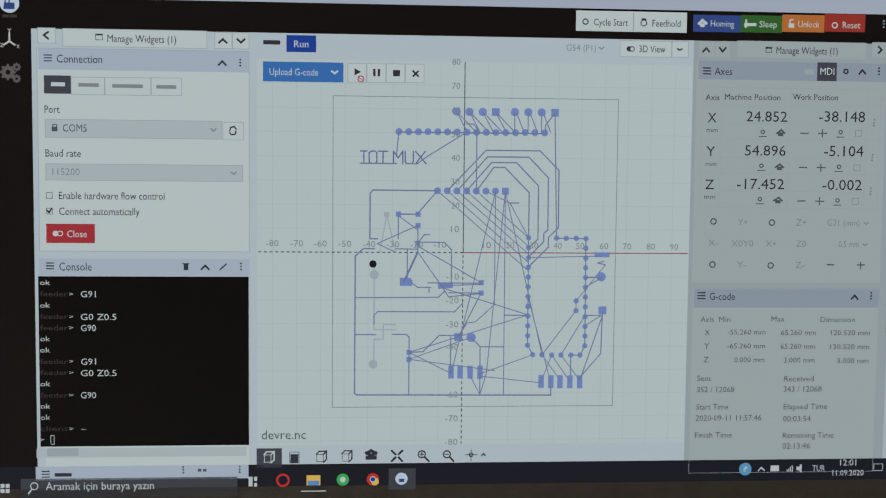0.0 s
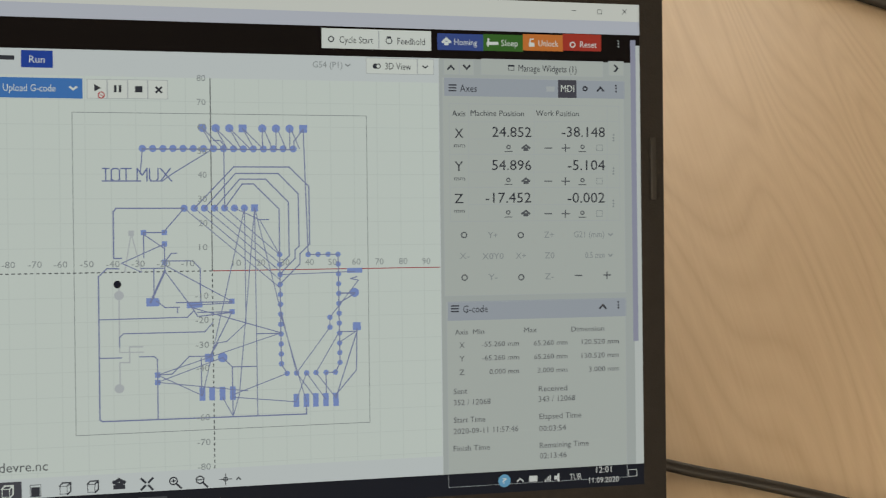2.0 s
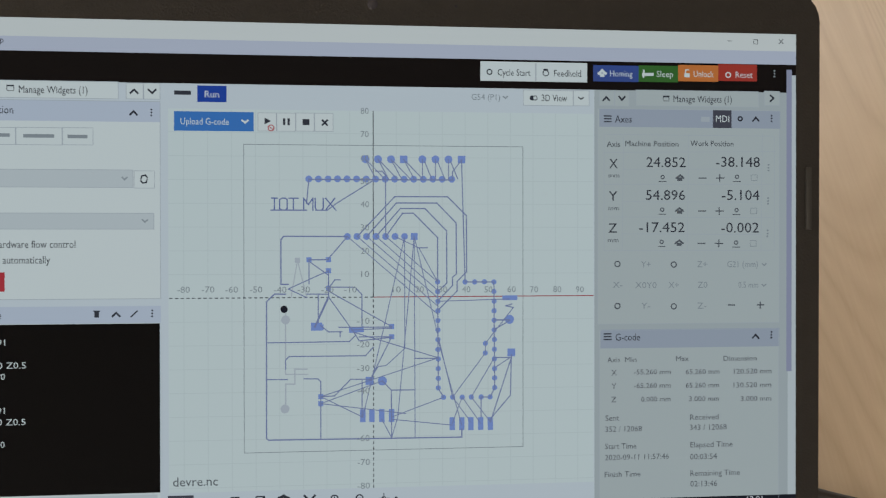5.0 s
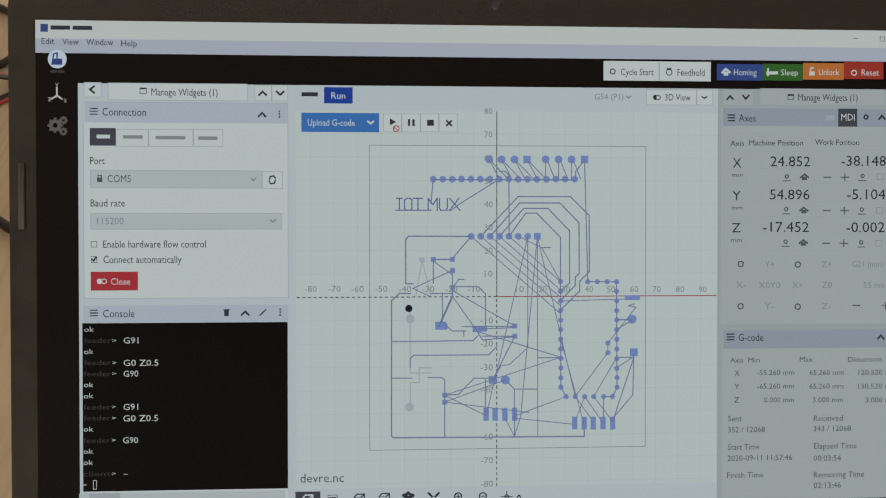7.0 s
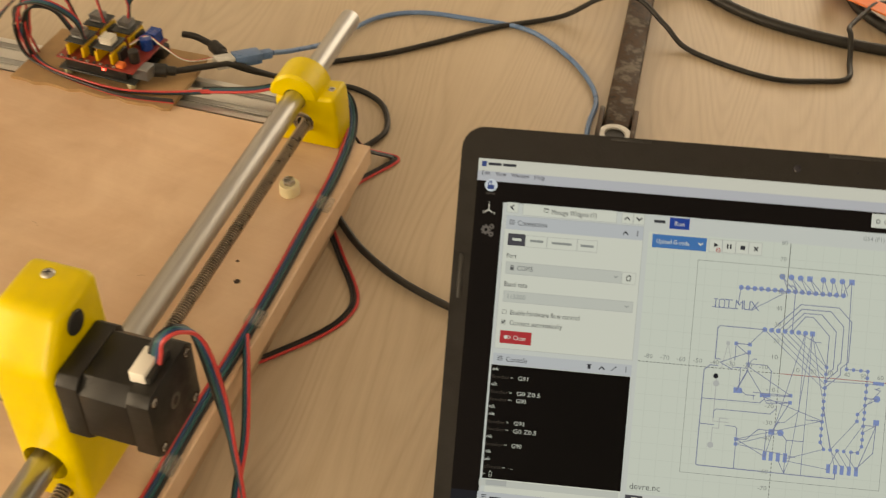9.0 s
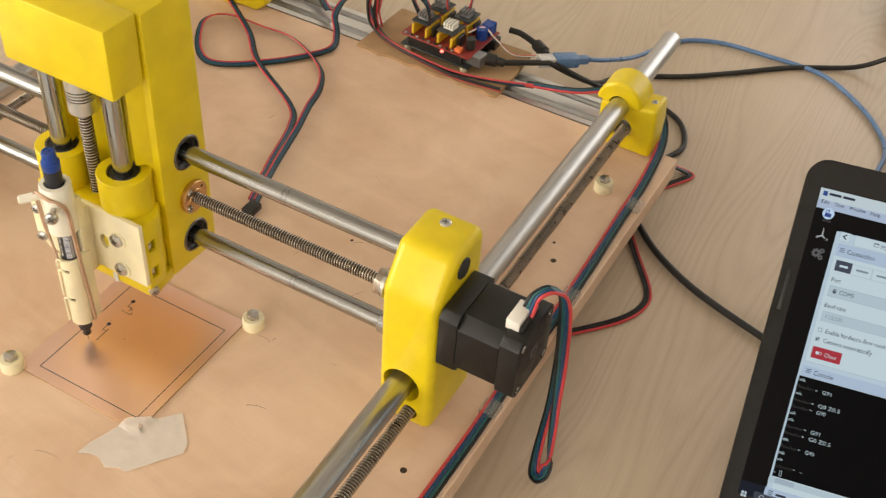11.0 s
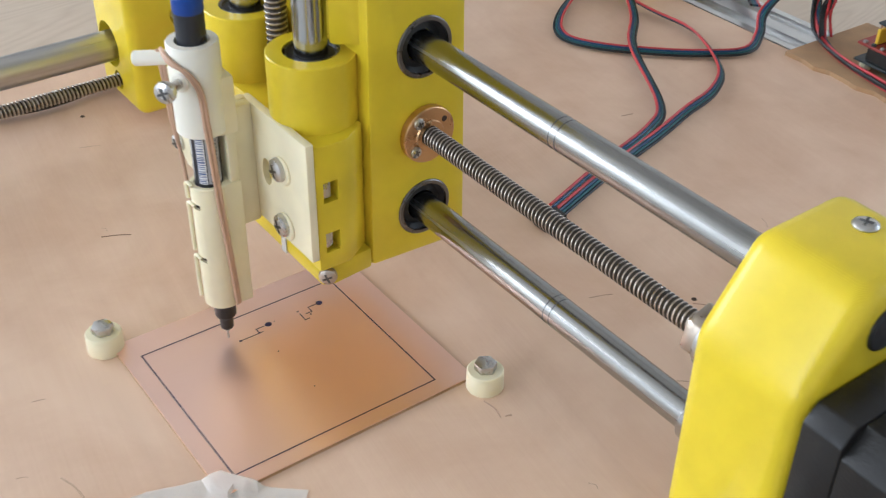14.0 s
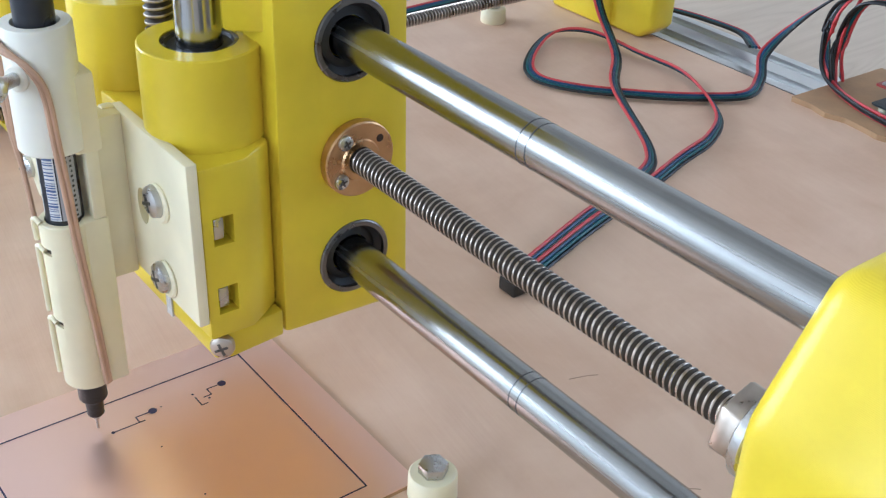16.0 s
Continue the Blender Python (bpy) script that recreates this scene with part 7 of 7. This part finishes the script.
cp("base_board", (-0.036, -0.027, 0.005), (0.034, 0.027, 0.0066), "driver_board", label="dark lower board")
for x, y in ((-0.03, -0.023), (-0.03, 0.023), (0.028, -0.023), (0.028, 0.023)):
    part("standoff", rod(B(), (x, y, 0), (x, y, 0.005), 0.0035, 14), "cream_print", ctrl, local=True)
cp("usb_socket", (0.024, -0.02, 0.0066), (0.042, -0.008, 0.0165), "heatsink", label="metal data socket")
cp("power_socket", (0.022, 0.012, 0.0066), (0.038, 0.022, 0.0165), "black_plastic")
for y in (-0.0245, 0.0225):
    cp("header_strip", (-0.03, y, 0.0066), (0.026, y + 0.0026, 0.0152), "black_plastic")
shield = cp("shield_board", (-0.036, -0.027, 0.0152), (0.034, 0.027, 0.0168), "board_red", label="red upper board")
for i, (x, y) in enumerate(((-0.02, -0.012), (0.006, -0.012), (-0.02, 0.014), (0.006, 0.014))):
    for dx in (-0.0078, 0.0058):
        cp("pin_socket", (x + dx, y - 0.0105, 0.0168), (x + dx + 0.0024, y + 0.0105, 0.0262), "pin_yellow", label="yellow pin socket")
        for k in range(8):
            yy = y - 0.009 + 0.0026 * k
            cp("pin", (x + dx + 0.0009, yy - 0.0003, 0.0262), (x + dx + 0.0015, yy + 0.0003, 0.0288), "brass", bevel=0)
    drv = cp("driver", (x - 0.0085, y - 0.0102, 0.0288), (x + 0.0088, y + 0.0102, 0.0302), "driver_board", label="small motor driver board")
    sink = cp("heat_sink", (x - 0.005, y - 0.005, 0.0302), (x + 0.005, y + 0.005, 0.0318), "white_plastic" if i == 1 else "heatsink", drv)
    for k in range(4):
        cp("fin", (x - 0.005 + 0.0028 * k, y - 0.005, 0.0318), (x - 0.0036 + 0.0028 * k, y + 0.005, 0.0362), "white_plastic" if i == 1 else "heatsink", drv, 0)
    cp("wire_socket", (x + 0.0098, y - 0.0055, 0.0168), (x + 0.0124, y + 0.0055, 0.0265), "black_plastic")
part("capacitor", rod(B(), (0.026, 0.008, 0.0168), (0.026, 0.008, 0.0275), 0.0052, 20), "blue_plastic", ctrl, "blue round terminal", local=True)
cp("terminal", (0.021, 0.014, 0.0168), (0.031, 0.0255, 0.0268), "blue_plastic", label="blue screw terminal")
part("capacitor", rod(B(), (0.027, -0.012, 0.0168), (0.027, -0.012, 0.0275), 0.0042, 18), "black_plastic", ctrl, local=True)
cp("button", (0.018, -0.025, 0.0168), (0.024, -0.019, 0.0205), "orange_tag")
part("status_light", box(B(), (0.006, -0.0275, 0.0132), (0.0085, -0.0262, 0.0148)), "red_led", ctrl, "glowing red status light", local=True)
for k in range(9):
    cp("chip", (-0.033 + 0.006 * k, -0.0262, 0.0168), (-0.0305 + 0.006 * k, -0.0242, 0.0182), "driver_board" if k % 2 else "heatsink", shield, 0.0002)


# ---- wires and cables ----
def ribbon(name, points, label, colors=("wire_black", "wire_green", "wire_blue", "wire_red"), r=0.00075, step=7, twist=0.0):
    """Flat cable of single wires side by side."""
    pts = spline(points, step)
    t = thing(name, points[0], label, "cable")
    n = len(colors)
    for k, c in enumerate(colors):
        off = (k - (n - 1) / 2) * 2 * r
        path = []
        for i, q in enumerate(pts):
            d = (pts[min(i + 1, len(pts) - 1)] - pts[max(i - 1, 0)]).normalized()
            side = d.cross(Vector((0.05, 0.09, 1)))
            side = side.normalized() if side.length > 1e-3 else Vector((1, 0, 0))
            upw = side.cross(d)
            a = twist * i / len(pts)
            path.append(q + (side * math.cos(a) + upw * math.sin(a)) * off)
        part("wire", tube(B(), path, r, 7), c, t)
    return t


def cable(name, points, r, material, label, step=8):
    t = thing(name, points[0], label, "cable")
    part("sheath", tube(B(), spline(points, step), r, 12), material, t)
    return t


FLOORZ = DESK + 0.0016
motor_wire = ribbon("motor_cable", [(0.282, 0.104, 0.1175), (0.284, 0.109, 0.128), (0.2905, 0.116, 0.1305), (0.2965, 0.123, 0.117), (0.2985, 0.130, 0.06), (0.301, 0.1295, 0.012), (0.303, 0.127, -0.026), (0.301, 0.1235, -0.0405), (0.295, 0.127, -0.042), (0.2905, 0.142, -0.03), (0.284, 0.17, -0.02), (0.2735, 0.2, 0.0), (0.262, 0.225, 0.0035)], "four-colour motor cable hanging from the white plug to the desk", r=0.0011, twist=1.2)
edge_run = ribbon("edge_cable", [(0.12, 0.4545, 0.006), (0.16, 0.464, 0.009), (0.19, 0.4795, 0.012), (0.228, 0.4805, 0.012), (0.2475, 0.452, 0.006), (0.2555, 0.40, 0.0032), (0.258, 0.33, 0.0030), (0.2600, 0.27, 0.0030), (0.2605, 0.21, 0.0030), (0.2598, 0.157, 0.0030), (0.2610, 0.10, 0.0030), (0.2605, 0.03, 0.0030), (0.2615, -0.06, 0.0030), (0.262, -0.105, 0.0030)], "four-colour cable taped along the bed's edge", r=0.0011, twist=0.3)
for y in (0.123, 0.243, 0.36):
    part("tape_patch", box(B(), (0.2545, y - 0.007, 0.0004), (0.2668, y + 0.007, 0.0048), 0.0018), "tape_clear", edge_run, "clear tape over the cable")
ribbon("loop_cable", [(0.044, 0.487, 0.036), (0.046, 0.489, 0.06), (0.038, 0.486, 0.082), (0.012, 0.478, 0.082), (-0.03, 0.472, 0.06), (-0.062, 0.468, 0.032), (-0.074, 0.452, 0.01), (-0.060, 0.432, 0.004), (-0.050, 0.410, 0.0032), (-0.060, 0.388, 0.0032), (-0.078, 0.365, 0.0032), (-0.105, 0.340, 0.0032), (-0.128, 0.332, 0.0032), (-0.150, 0.348, 0.0036), (-0.168, 0.380, 0.005), (-0.155, 0.398, 0.006), (-0.120, 0.402, 0.0040), (-0.085, 0.402, 0.0034), (-0.043, 0.379, 0.0034), (-0.025, 0.354, 0.0034), (-0.017, 0.325, 0.0034), (-0.007, 0.293, 0.0034), (0.005, 0.247, 0.0034), (0.019, 0.203, 0.0034)], "four-colour ribbon cable looping over the bed", r=0.0008, twist=0.9)
ribbon("carriage_cable", [(-0.02, 0.128, 0.205), (-0.09, 0.27, 0.175), (-0.17, 0.39, 0.11), (-0.196, 0.427, 0.055), (-0.170, 0.415, 0.018), (-0.123, 0.386, 0.0060), (-0.090, 0.354, 0.0052), (-0.030, 0.317, 0.0052), (-0.011, 0.291, 0.0062), (0.002, 0.246, 0.0056), (0.017, 0.201, 0.0054)], "dark ribbon cable running down onto the bed", r=0.0008, twist=0.5)
part_end = thing("cable_connector", (0.021, 0.196, 0.0005), "small black cable connector lying on the bed", "connector")
part("shell", box(B(), (0.0165, 0.189, 0.0005), (0.0255, 0.202, 0.0062), 0.0006), "black_plastic", part_end)
ribbon("driver_cable", [(0.024, 0.452, 0.032), (0.019, 0.452, 0.052), (-0.005, 0.452, 0.062), (-0.038, 0.462, 0.048), (-0.053, 0.474, 0.024), (-0.043, 0.466, 0.0075), (-0.017, 0.4485, 0.005), (0.019, 0.4395, 0.005), (0.057, 0.4355, 0.005), (0.092, 0.4425, 0.005), (0.127, 0.4545, 0.006)], "colourful driver cable curving round the controller", r=0.0009, twist=1.0)
ribbon("driver_cable", [(0.003, 0.476, 0.036), (-0.005, 0.474, 0.058), (-0.023, 0.466, 0.062), (-0.04, 0.458, 0.04), (-0.037, 0.452, 0.012), (-0.008, 0.4425, 0.0048), (0.037, 0.4325, 0.005), (0.067, 0.430, 0.0048), (0.105, 0.435, 0.0048)], "black and red driver cable round the controller", ("wire_red", "wire_black", "wire_black"), 0.0009, twist=1.3)
ribbon("driver_cable", [(0.007, 0.462, 0.033), (-0.005, 0.46, 0.052), (-0.025, 0.458, 0.05), (-0.035, 0.461, 0.028), (-0.032, 0.464, 0.0055)], "short dark driver cable arching over the controller", ("wire_black", "wire_black", "wire_green", "wire_red"), 0.0009)
ribbon("driver_cable", [(0.027, 0.478, 0.036), (0.02, 0.477, 0.07), (-0.005, 0.473, 0.084), (-0.027, 0.466, 0.06), (-0.036, 0.459, 0.025), (-0.031, 0.455, 0.0048)], "red and black driver cable standing in a tall arch", ("wire_red", "wire_black", "wire_black"), 0.0009)
ribbon("far_cable", [(-0.2520, -0.11, 0.0045), (-0.2450, -0.062, 0.0045), (-0.2390, -0.0315, 0.0045), (-0.2275, 0.0060, 0.0045), (-0.2200, 0.0420, 0.0045), (-0.2240, 0.0700, 0.0045), (-0.2250, 0.0900, 0.0045), (-0.2320, 0.16, 0.004), (-0.2400, 0.30, 0.004), (-0.2450, 0.40, 0.004)], "four-colour cable along the bed's far edge", ("wire_red", "wire_blue", "wire_green", "wire_black"), r=0.0013)
ribbon("bracket_cable", [(-0.082, 0.452, 0.0095), (-0.11, 0.472, 0.006), (-0.15, 0.468, 0.006), (-0.17, 0.452, 0.008)], "dark cable leading to the rear bracket", r=0.0009)
ribbon("desk_cable", [(0.242, 0.462, -0.01), (0.251, 0.468, -0.03), (0.268, 0.4815, FLOORZ), (0.272, 0.476, FLOORZ), (0.258, 0.452, FLOORZ), (0.249, 0.435, FLOORZ)], "black and red wire bent on the desk behind the bed", ("wire_red", "wire_black", "wire_black"), 0.0011)
ribbon("desk_cable", [(0.248, 0.392, FLOORZ), (0.272, 0.358, FLOORZ), (0.294, 0.327, FLOORZ), (0.2975, 0.308, FLOORZ), (0.288, 0.285, FLOORZ), (0.262, 0.2535, FLOORZ), (0.248, 0.24, FLOORZ)], "black and red wire curving out from under the bed", ("wire_red", "wire_black", "wire_black"), 0.0011)

ZC = DESK + 0.0036
cable("power_cable", [(0.246, 0.408, ZC), (0.262, 0.389, ZC), (0.288, 0.366, ZC), (0.325, 0.345, ZC), (0.375, 0.3285, ZC), (0.43, 0.315, ZC), (0.50, 0.318, ZC), (0.60, 0.31, ZC), (0.70, 0.275, ZC), (0.7777, 0.2593, ZC), (0.8143, 0.2548, ZC), (0.854, 0.249, ZC), (0.95, 0.232, ZC), (1.10, 0.22, ZC), (1.3, 0.25, ZC)], 0.0028, "cable_black", "black power cable running under the laptop")
ZT = DESK + 0.0052
cable("thick_cable", [(0.425, 0.86, ZT), (0.4479, 0.8376, ZT), (0.485, 0.807, ZT), (0.5256, 0.7846, ZT), (0.58, 0.771, ZT), (0.65, 0.766, ZT), (0.75, 0.778, ZT), (0.86, 0.795, ZT), (0.94, 0.778, ZT), (0.99, 0.7465, ZT), (1.07, 0.717, ZT), (1.16, 0.70, ZT), (1.3, 0.69, ZT)], 0.0052, "cable_black", "thick black mains cable across the desk")
cable("thick_cable", [(0.425, 0.885, ZT), (0.4501, 0.905, ZT), (0.48, 0.928, ZT), (0.5117, 0.934, ZT), (0.55, 0.925, ZT), (0.5782, 0.9042, ZT), (0.604, 0.862, ZT), (0.625, 0.824, ZT), (0.665, 0.80, ZT), (0.74, 0.83, ZT), (0.80, 0.92, ZT)], 0.0052, "cable_black", "thick black mains cable in a wide loop")
cable("loop_lead", [(1.06, 0.80, ZT), (1.045, 0.775, ZT), (1.052, 0.748, ZT + 0.006), (1.075, 0.742, ZT + 0.008), (1.12, 0.76, ZT)], 0.0050, "cable_black", "curled end of a black mains cable")
ZN = DESK + 0.0027
cable("thin_cable", [(0.1207, 0.4986, 0.0035), (0.137, 0.515, -0.012), (0.150, 0.55, -0.036), (0.165, 0.585, ZN), (0.2121, 0.617, ZN), (0.25, 0.65, ZN), (0.2959, 0.6933, ZN), (0.35, 0.728, ZN + 0.002), (0.385, 0.742, -0.0215), (0.4155, 0.7475, -0.0185), (0.447, 0.728, -0.03), (0.475, 0.7122, ZN), (0.5447, 0.6911, ZN), (0.59, 0.700, ZN), (0.6135, 0.7125, ZN), (0.614, 0.74, ZN), (0.6105, 0.762, -0.0285), (0.609, 0.777, -0.029), (0.62, 0.806, -0.03), (0.632, 0.83, -0.03), (0.655, 0.86, ZN)], 0.0024, "cable_black", "thin black cable lying over the steel bar")
cable("thin_cable", [(0.1035, 0.5120, 0.002), (0.125, 0.5045, 0.0005), (0.15, 0.52, -0.016), (0.178, 0.545, -0.036), (0.205, 0.560, ZN), (0.237, 0.545, ZN), (0.2525, 0.512, ZN), (0.243, 0.484, ZN), (0.236, 0.47, ZN)], 0.0024, "cable_black", "thin black cable curling behind the bracket")
cable("usb_cable", [(0.1445, 0.535, -0.004), (0.153, 0.56, -0.015), (0.165, 0.61, -0.034), (0.185, 0.672, ZN), (0.22, 0.695, ZN), (0.27, 0.70, ZN), (0.3256, 0.6985, ZN), (0.37, 0.668, ZN), (0.398, 0.634, ZN), (0.4095, 0.606, ZN), (0.4100, 0.575, ZN), (0.4125, 0.55, ZN)], 0.0022, "usb_blue", "translucent blue data cable on the desk")
plug = thing("usb_plug", (0.128, 0.512, 0.0), "blue data plug with a metal shell", "plug")
axis = (Vector((0.1445, 0.535, -0.004)) - Vector((0.114, 0.4985, 0.003))).normalized()
mp = Matrix.Translation((0.114, 0.4985, 0.003)) @ axis.to_track_quat("X", "Z").to_matrix().to_4x4()
for name, lo, hi, mm, lab in (("shell", (-0.004, -0.0055, -0.0045), (0.012, 0.0055, 0.0045), "clear_plastic", "pale metal shell"), ("grip", (0.012, -0.0062, -0.0050), (0.036, 0.0062, 0.0050), "usb_blue", ""), ("strain_relief", (0.036, -0.0035, -0.0035), (0.047, 0.0035, 0.0035), "usb_blue", "")):
    pb = box(B(), lo, hi, 0.0012)
    pb.transform(mp)
    part(name, pb, mm, plug, lab)
for label, a, b, c in (("black power plug in the controller", (0.069, 0.4575, 0.0125), (0.091, 0.468, 0.009), (0.1207, 0.4986, 0.0035)), ("loose black round power plug", (0.098, 0.5195, 0.0035), (0.114, 0.5085, 0.003), (0.1255, 0.504, 0.001))):
    p = thing("power_plug", a, label, "plug")
    n = (Vector(b) - Vector(a)).length
    part("body", lathe(B(), a, b, [(0, 0), (0.0045, 0), (0.0055, 0.001), (0.0055, n * 0.7), (0.004, n * 0.75), (0.0038, n), (0, n)], 20), "black_plastic", p)
    part("strain_relief", tube(B(), spline([b, [(x + y) / 2 for x, y in zip(b, c)], c], 5), 0.0027, 10), "black_plastic", p)
cable("tail_wire", [(0.069, 0.523, 0.006), (0.079, 0.5235, 0.006), (0.09, 0.5215, 0.0045), (0.1, 0.518, 0.0035)], 0.0028, "cable_black", "short stiff black lead beside the plug", 5)
ribbon("signal_wire", [(0.053, 0.468, 0.026), (0.064, 0.478, 0.03), (0.076, 0.481, 0.02), (0.092, 0.49, 0.005), (0.12, 0.515, 0.003)], "thin red and white wires", ("wire_red", "white_plastic"), 0.0006)

# ---- the steel bar and its black foot ----
bar = thing("steel_bar", (0.42, 0.7, DESK), "worn rusty flat steel bar lying on the desk", "steel bar")
d = (Vector((0.4105, 0.875, 0)) - Vector((0.4345, 0.562, 0)))
ln = d.length
bb = B()
out = [(0.0, -0.0115), (ln - 0.012, -0.0115), (ln - 0.004, -0.008), (ln, 0.0), (ln - 0.004, 0.008), (ln - 0.012, 0.0115), (0.0, 0.0115)]
prism(bb, [(x, y, 0.0005) for x, y in out], (0, 0, 0.014))
soften(bb, 0.003, 3)
mb = Matrix.Translation((0.4345, 0.562, DESK)) @ Matrix.Rotation(math.atan2(d.y, d.x), 4, "Z")
bb.transform(mb)
part("bar", bb, "worn_steel", bar)
fork = B()
for y0, y1 in ((-0.016, -0.0118), (0.0118, 0.016)):
    box(fork, (-0.03, y0, 0.0005), (0.02, y1, 0.019), 0.001)
fork.transform(mb)
part("fork", fork, "worn_steel", bar, "worn forked bar end")
ringb = ring(B(), (-0.016, 0, 0.010), (-0.016, 0, 0.0185), 0.0085, 0.0135)
ringb.transform(mb)
part("end_ring", ringb, "clear_plastic", bar, "pale ring round the dark end hole")
knob = rod(B(), (-0.014, 0, 0.0005), (-0.014, 0, 0.0165), 0.0084, 20)
knob.transform(mb)
part("end_plug", knob, "black_rubber", bar)
foot = B()
prism(foot, [(0.352, 0.858, DESK), (0.372, 0.838, DESK), (0.395, 0.826, DESK), (0.448, 0.843, DESK), (0.458, 0.90, DESK), (0.452, 0.99, DESK), (0.36, 0.99, DESK), (0.347, 0.92, DESK)], (0, 0, 0.028))
foot = drilled(foot, [box(B(), (0.395, 0.78, DESK - 0.02), (0.4275, 0.882, DESK + 0.05))])
solid("plastic_foot", soften(foot, 0.003, 2), "black_plastic", "black moulded plastic foot round the steel bar", "bar foot")

tag = thing("orange_clip", (0.59, 0.86, DESK), "bent orange plastic clip on the black cable", "clip")
part("tab", soften(prism(B(), [(0.582, 0.83, DESK + 0.0125), (0.5865, 0.884, DESK + 0.0125), (0.613, 0.884, DESK + 0.0125), (0.609, 0.862, DESK + 0.0125), (0.603, 0.845, DESK + 0.0125)], (0, 0, 0.002)), 0.0006, 1), "orange_tag", tag)
part("tongue", soften(prism(B(), [(0.586, 0.836, DESK + 0.0155), (0.604, 0.846, DESK + 0.0155), (0.66, 0.818, DESK + 0.0155), (0.655, 0.80, DESK + 0.0155)], (0, 0, 0.002)), 0.0006, 1), "orange_tag", tag)

# ---- small marks ----
st = thing("staple", (0.940, 0.393, DESK), "small bent steel staple on the desk", "staple")
part("wire", tube(B(), spline([(0.937, 0.389, DESK + 0.0008), (0.9368, 0.3945, DESK + 0.001), (0.940, 0.397, DESK + 0.001), (0.9435, 0.3945, DESK + 0.001), (0.943, 0.389, DESK + 0.0008)], 4), 0.0007, 6), "hole_dark", st)
for x, y in ((-0.378, 0.03), (-0.118, 0.5326), (-0.0824, -0.122), (-0.100, -0.1215)):
    solid("knot", lathe(B(), (x, y, DESK), (x, y, 1), [(0, 0.0004), (0.0018, 0.0004), (0.0022, 0)], 9), "hole_dark", "tiny dark knot in the desk's wood", "wood knot")

cloth = thing("printed_cloth", (-0.1, -0.3, DESK), "white cloth with printed green leaves beside the machine", "cloth")
cb2 = B()
NX, NY = 24, 12
grid = [[cb2.verts.new((-0.5 + 0.75 * i / NX, -0.48 + 0.292 * j / NY, DESK + 0.0022 + 0.0012 * noise.noise(Vector((i * 0.4, j * 0.5, 3))))) for j in range(NY + 1)] for i in range(NX + 1)]
for i in range(NX):
    for j in range(NY):
        cb2.faces.new([grid[i][j], grid[i + 1][j], grid[i + 1][j + 1], grid[i][j + 1]])
part("fabric", cb2, "cloth_white", cloth)
random.seed(4)
for k in range(28):
    cx, cy, a0 = random.uniform(-0.42, 0.2), random.uniform(-0.45, -0.2), random.uniform(0, 6.28)
    if k > 25:
        cx, cy, a0 = ((0.028, -0.179, 2.2), (-0.009, -0.178, 1.6))[k - 26]
    lf = B()
    for q in range(4):
        a = a0 + 0.35 * (q - 1.5)
        u, v = Vector((math.cos(a), math.sin(a), 0)), Vector((-math.sin(a), math.cos(a), 0))
        l = random.uniform(0.012, 0.02)
        o = Vector((cx, cy, DESK + 0.0040 + 0.0001 * q))
        lf.faces.new([lf.verts.new(o + u * l * s + v * w * l) for s, w in ((0.05, 0), (0.45, 0.07), (1, 0), (0.45, -0.07))])
    part("printed_leaf", lf, "leaf_green", cloth, soft=False)

random.seed(21)
MARKS = [((0.043, -0.05), (0.058, -0.047)), ((0.128, 0.045), (0.14, 0.049)), ((-0.09, 0.02), (-0.084, 0.032)), ((0.13, 0.16), (0.136, 0.17))]
for k in range(34):
    x, y, a, n = random.uniform(-0.2, 0.2), random.uniform(-0.09, 0.3), random.uniform(-0.5, 1.4), random.uniform(0.002, 0.011)
    if not (-0.02 < x < 0.095 and -0.015 < y < 0.11):
        MARKS.append(((x, y), (x + n * math.cos(a), y + n * math.sin(a))))
for k, ((x, y), (x2, y2)) in enumerate(MARKS):
    m = tube(B(), spline([(x, y, 0.0), ((x + x2) / 2, (y + y2) / 2 + 0.001, 0.00002), (x2, y2, 0.0)], 3), (0.00014, 0.0002, 0.0003)[k % 3], 5)
    part("scratch", m, ("scratch_brown", "scratch_pale")[k > 3], bed, "thin brown scratch")
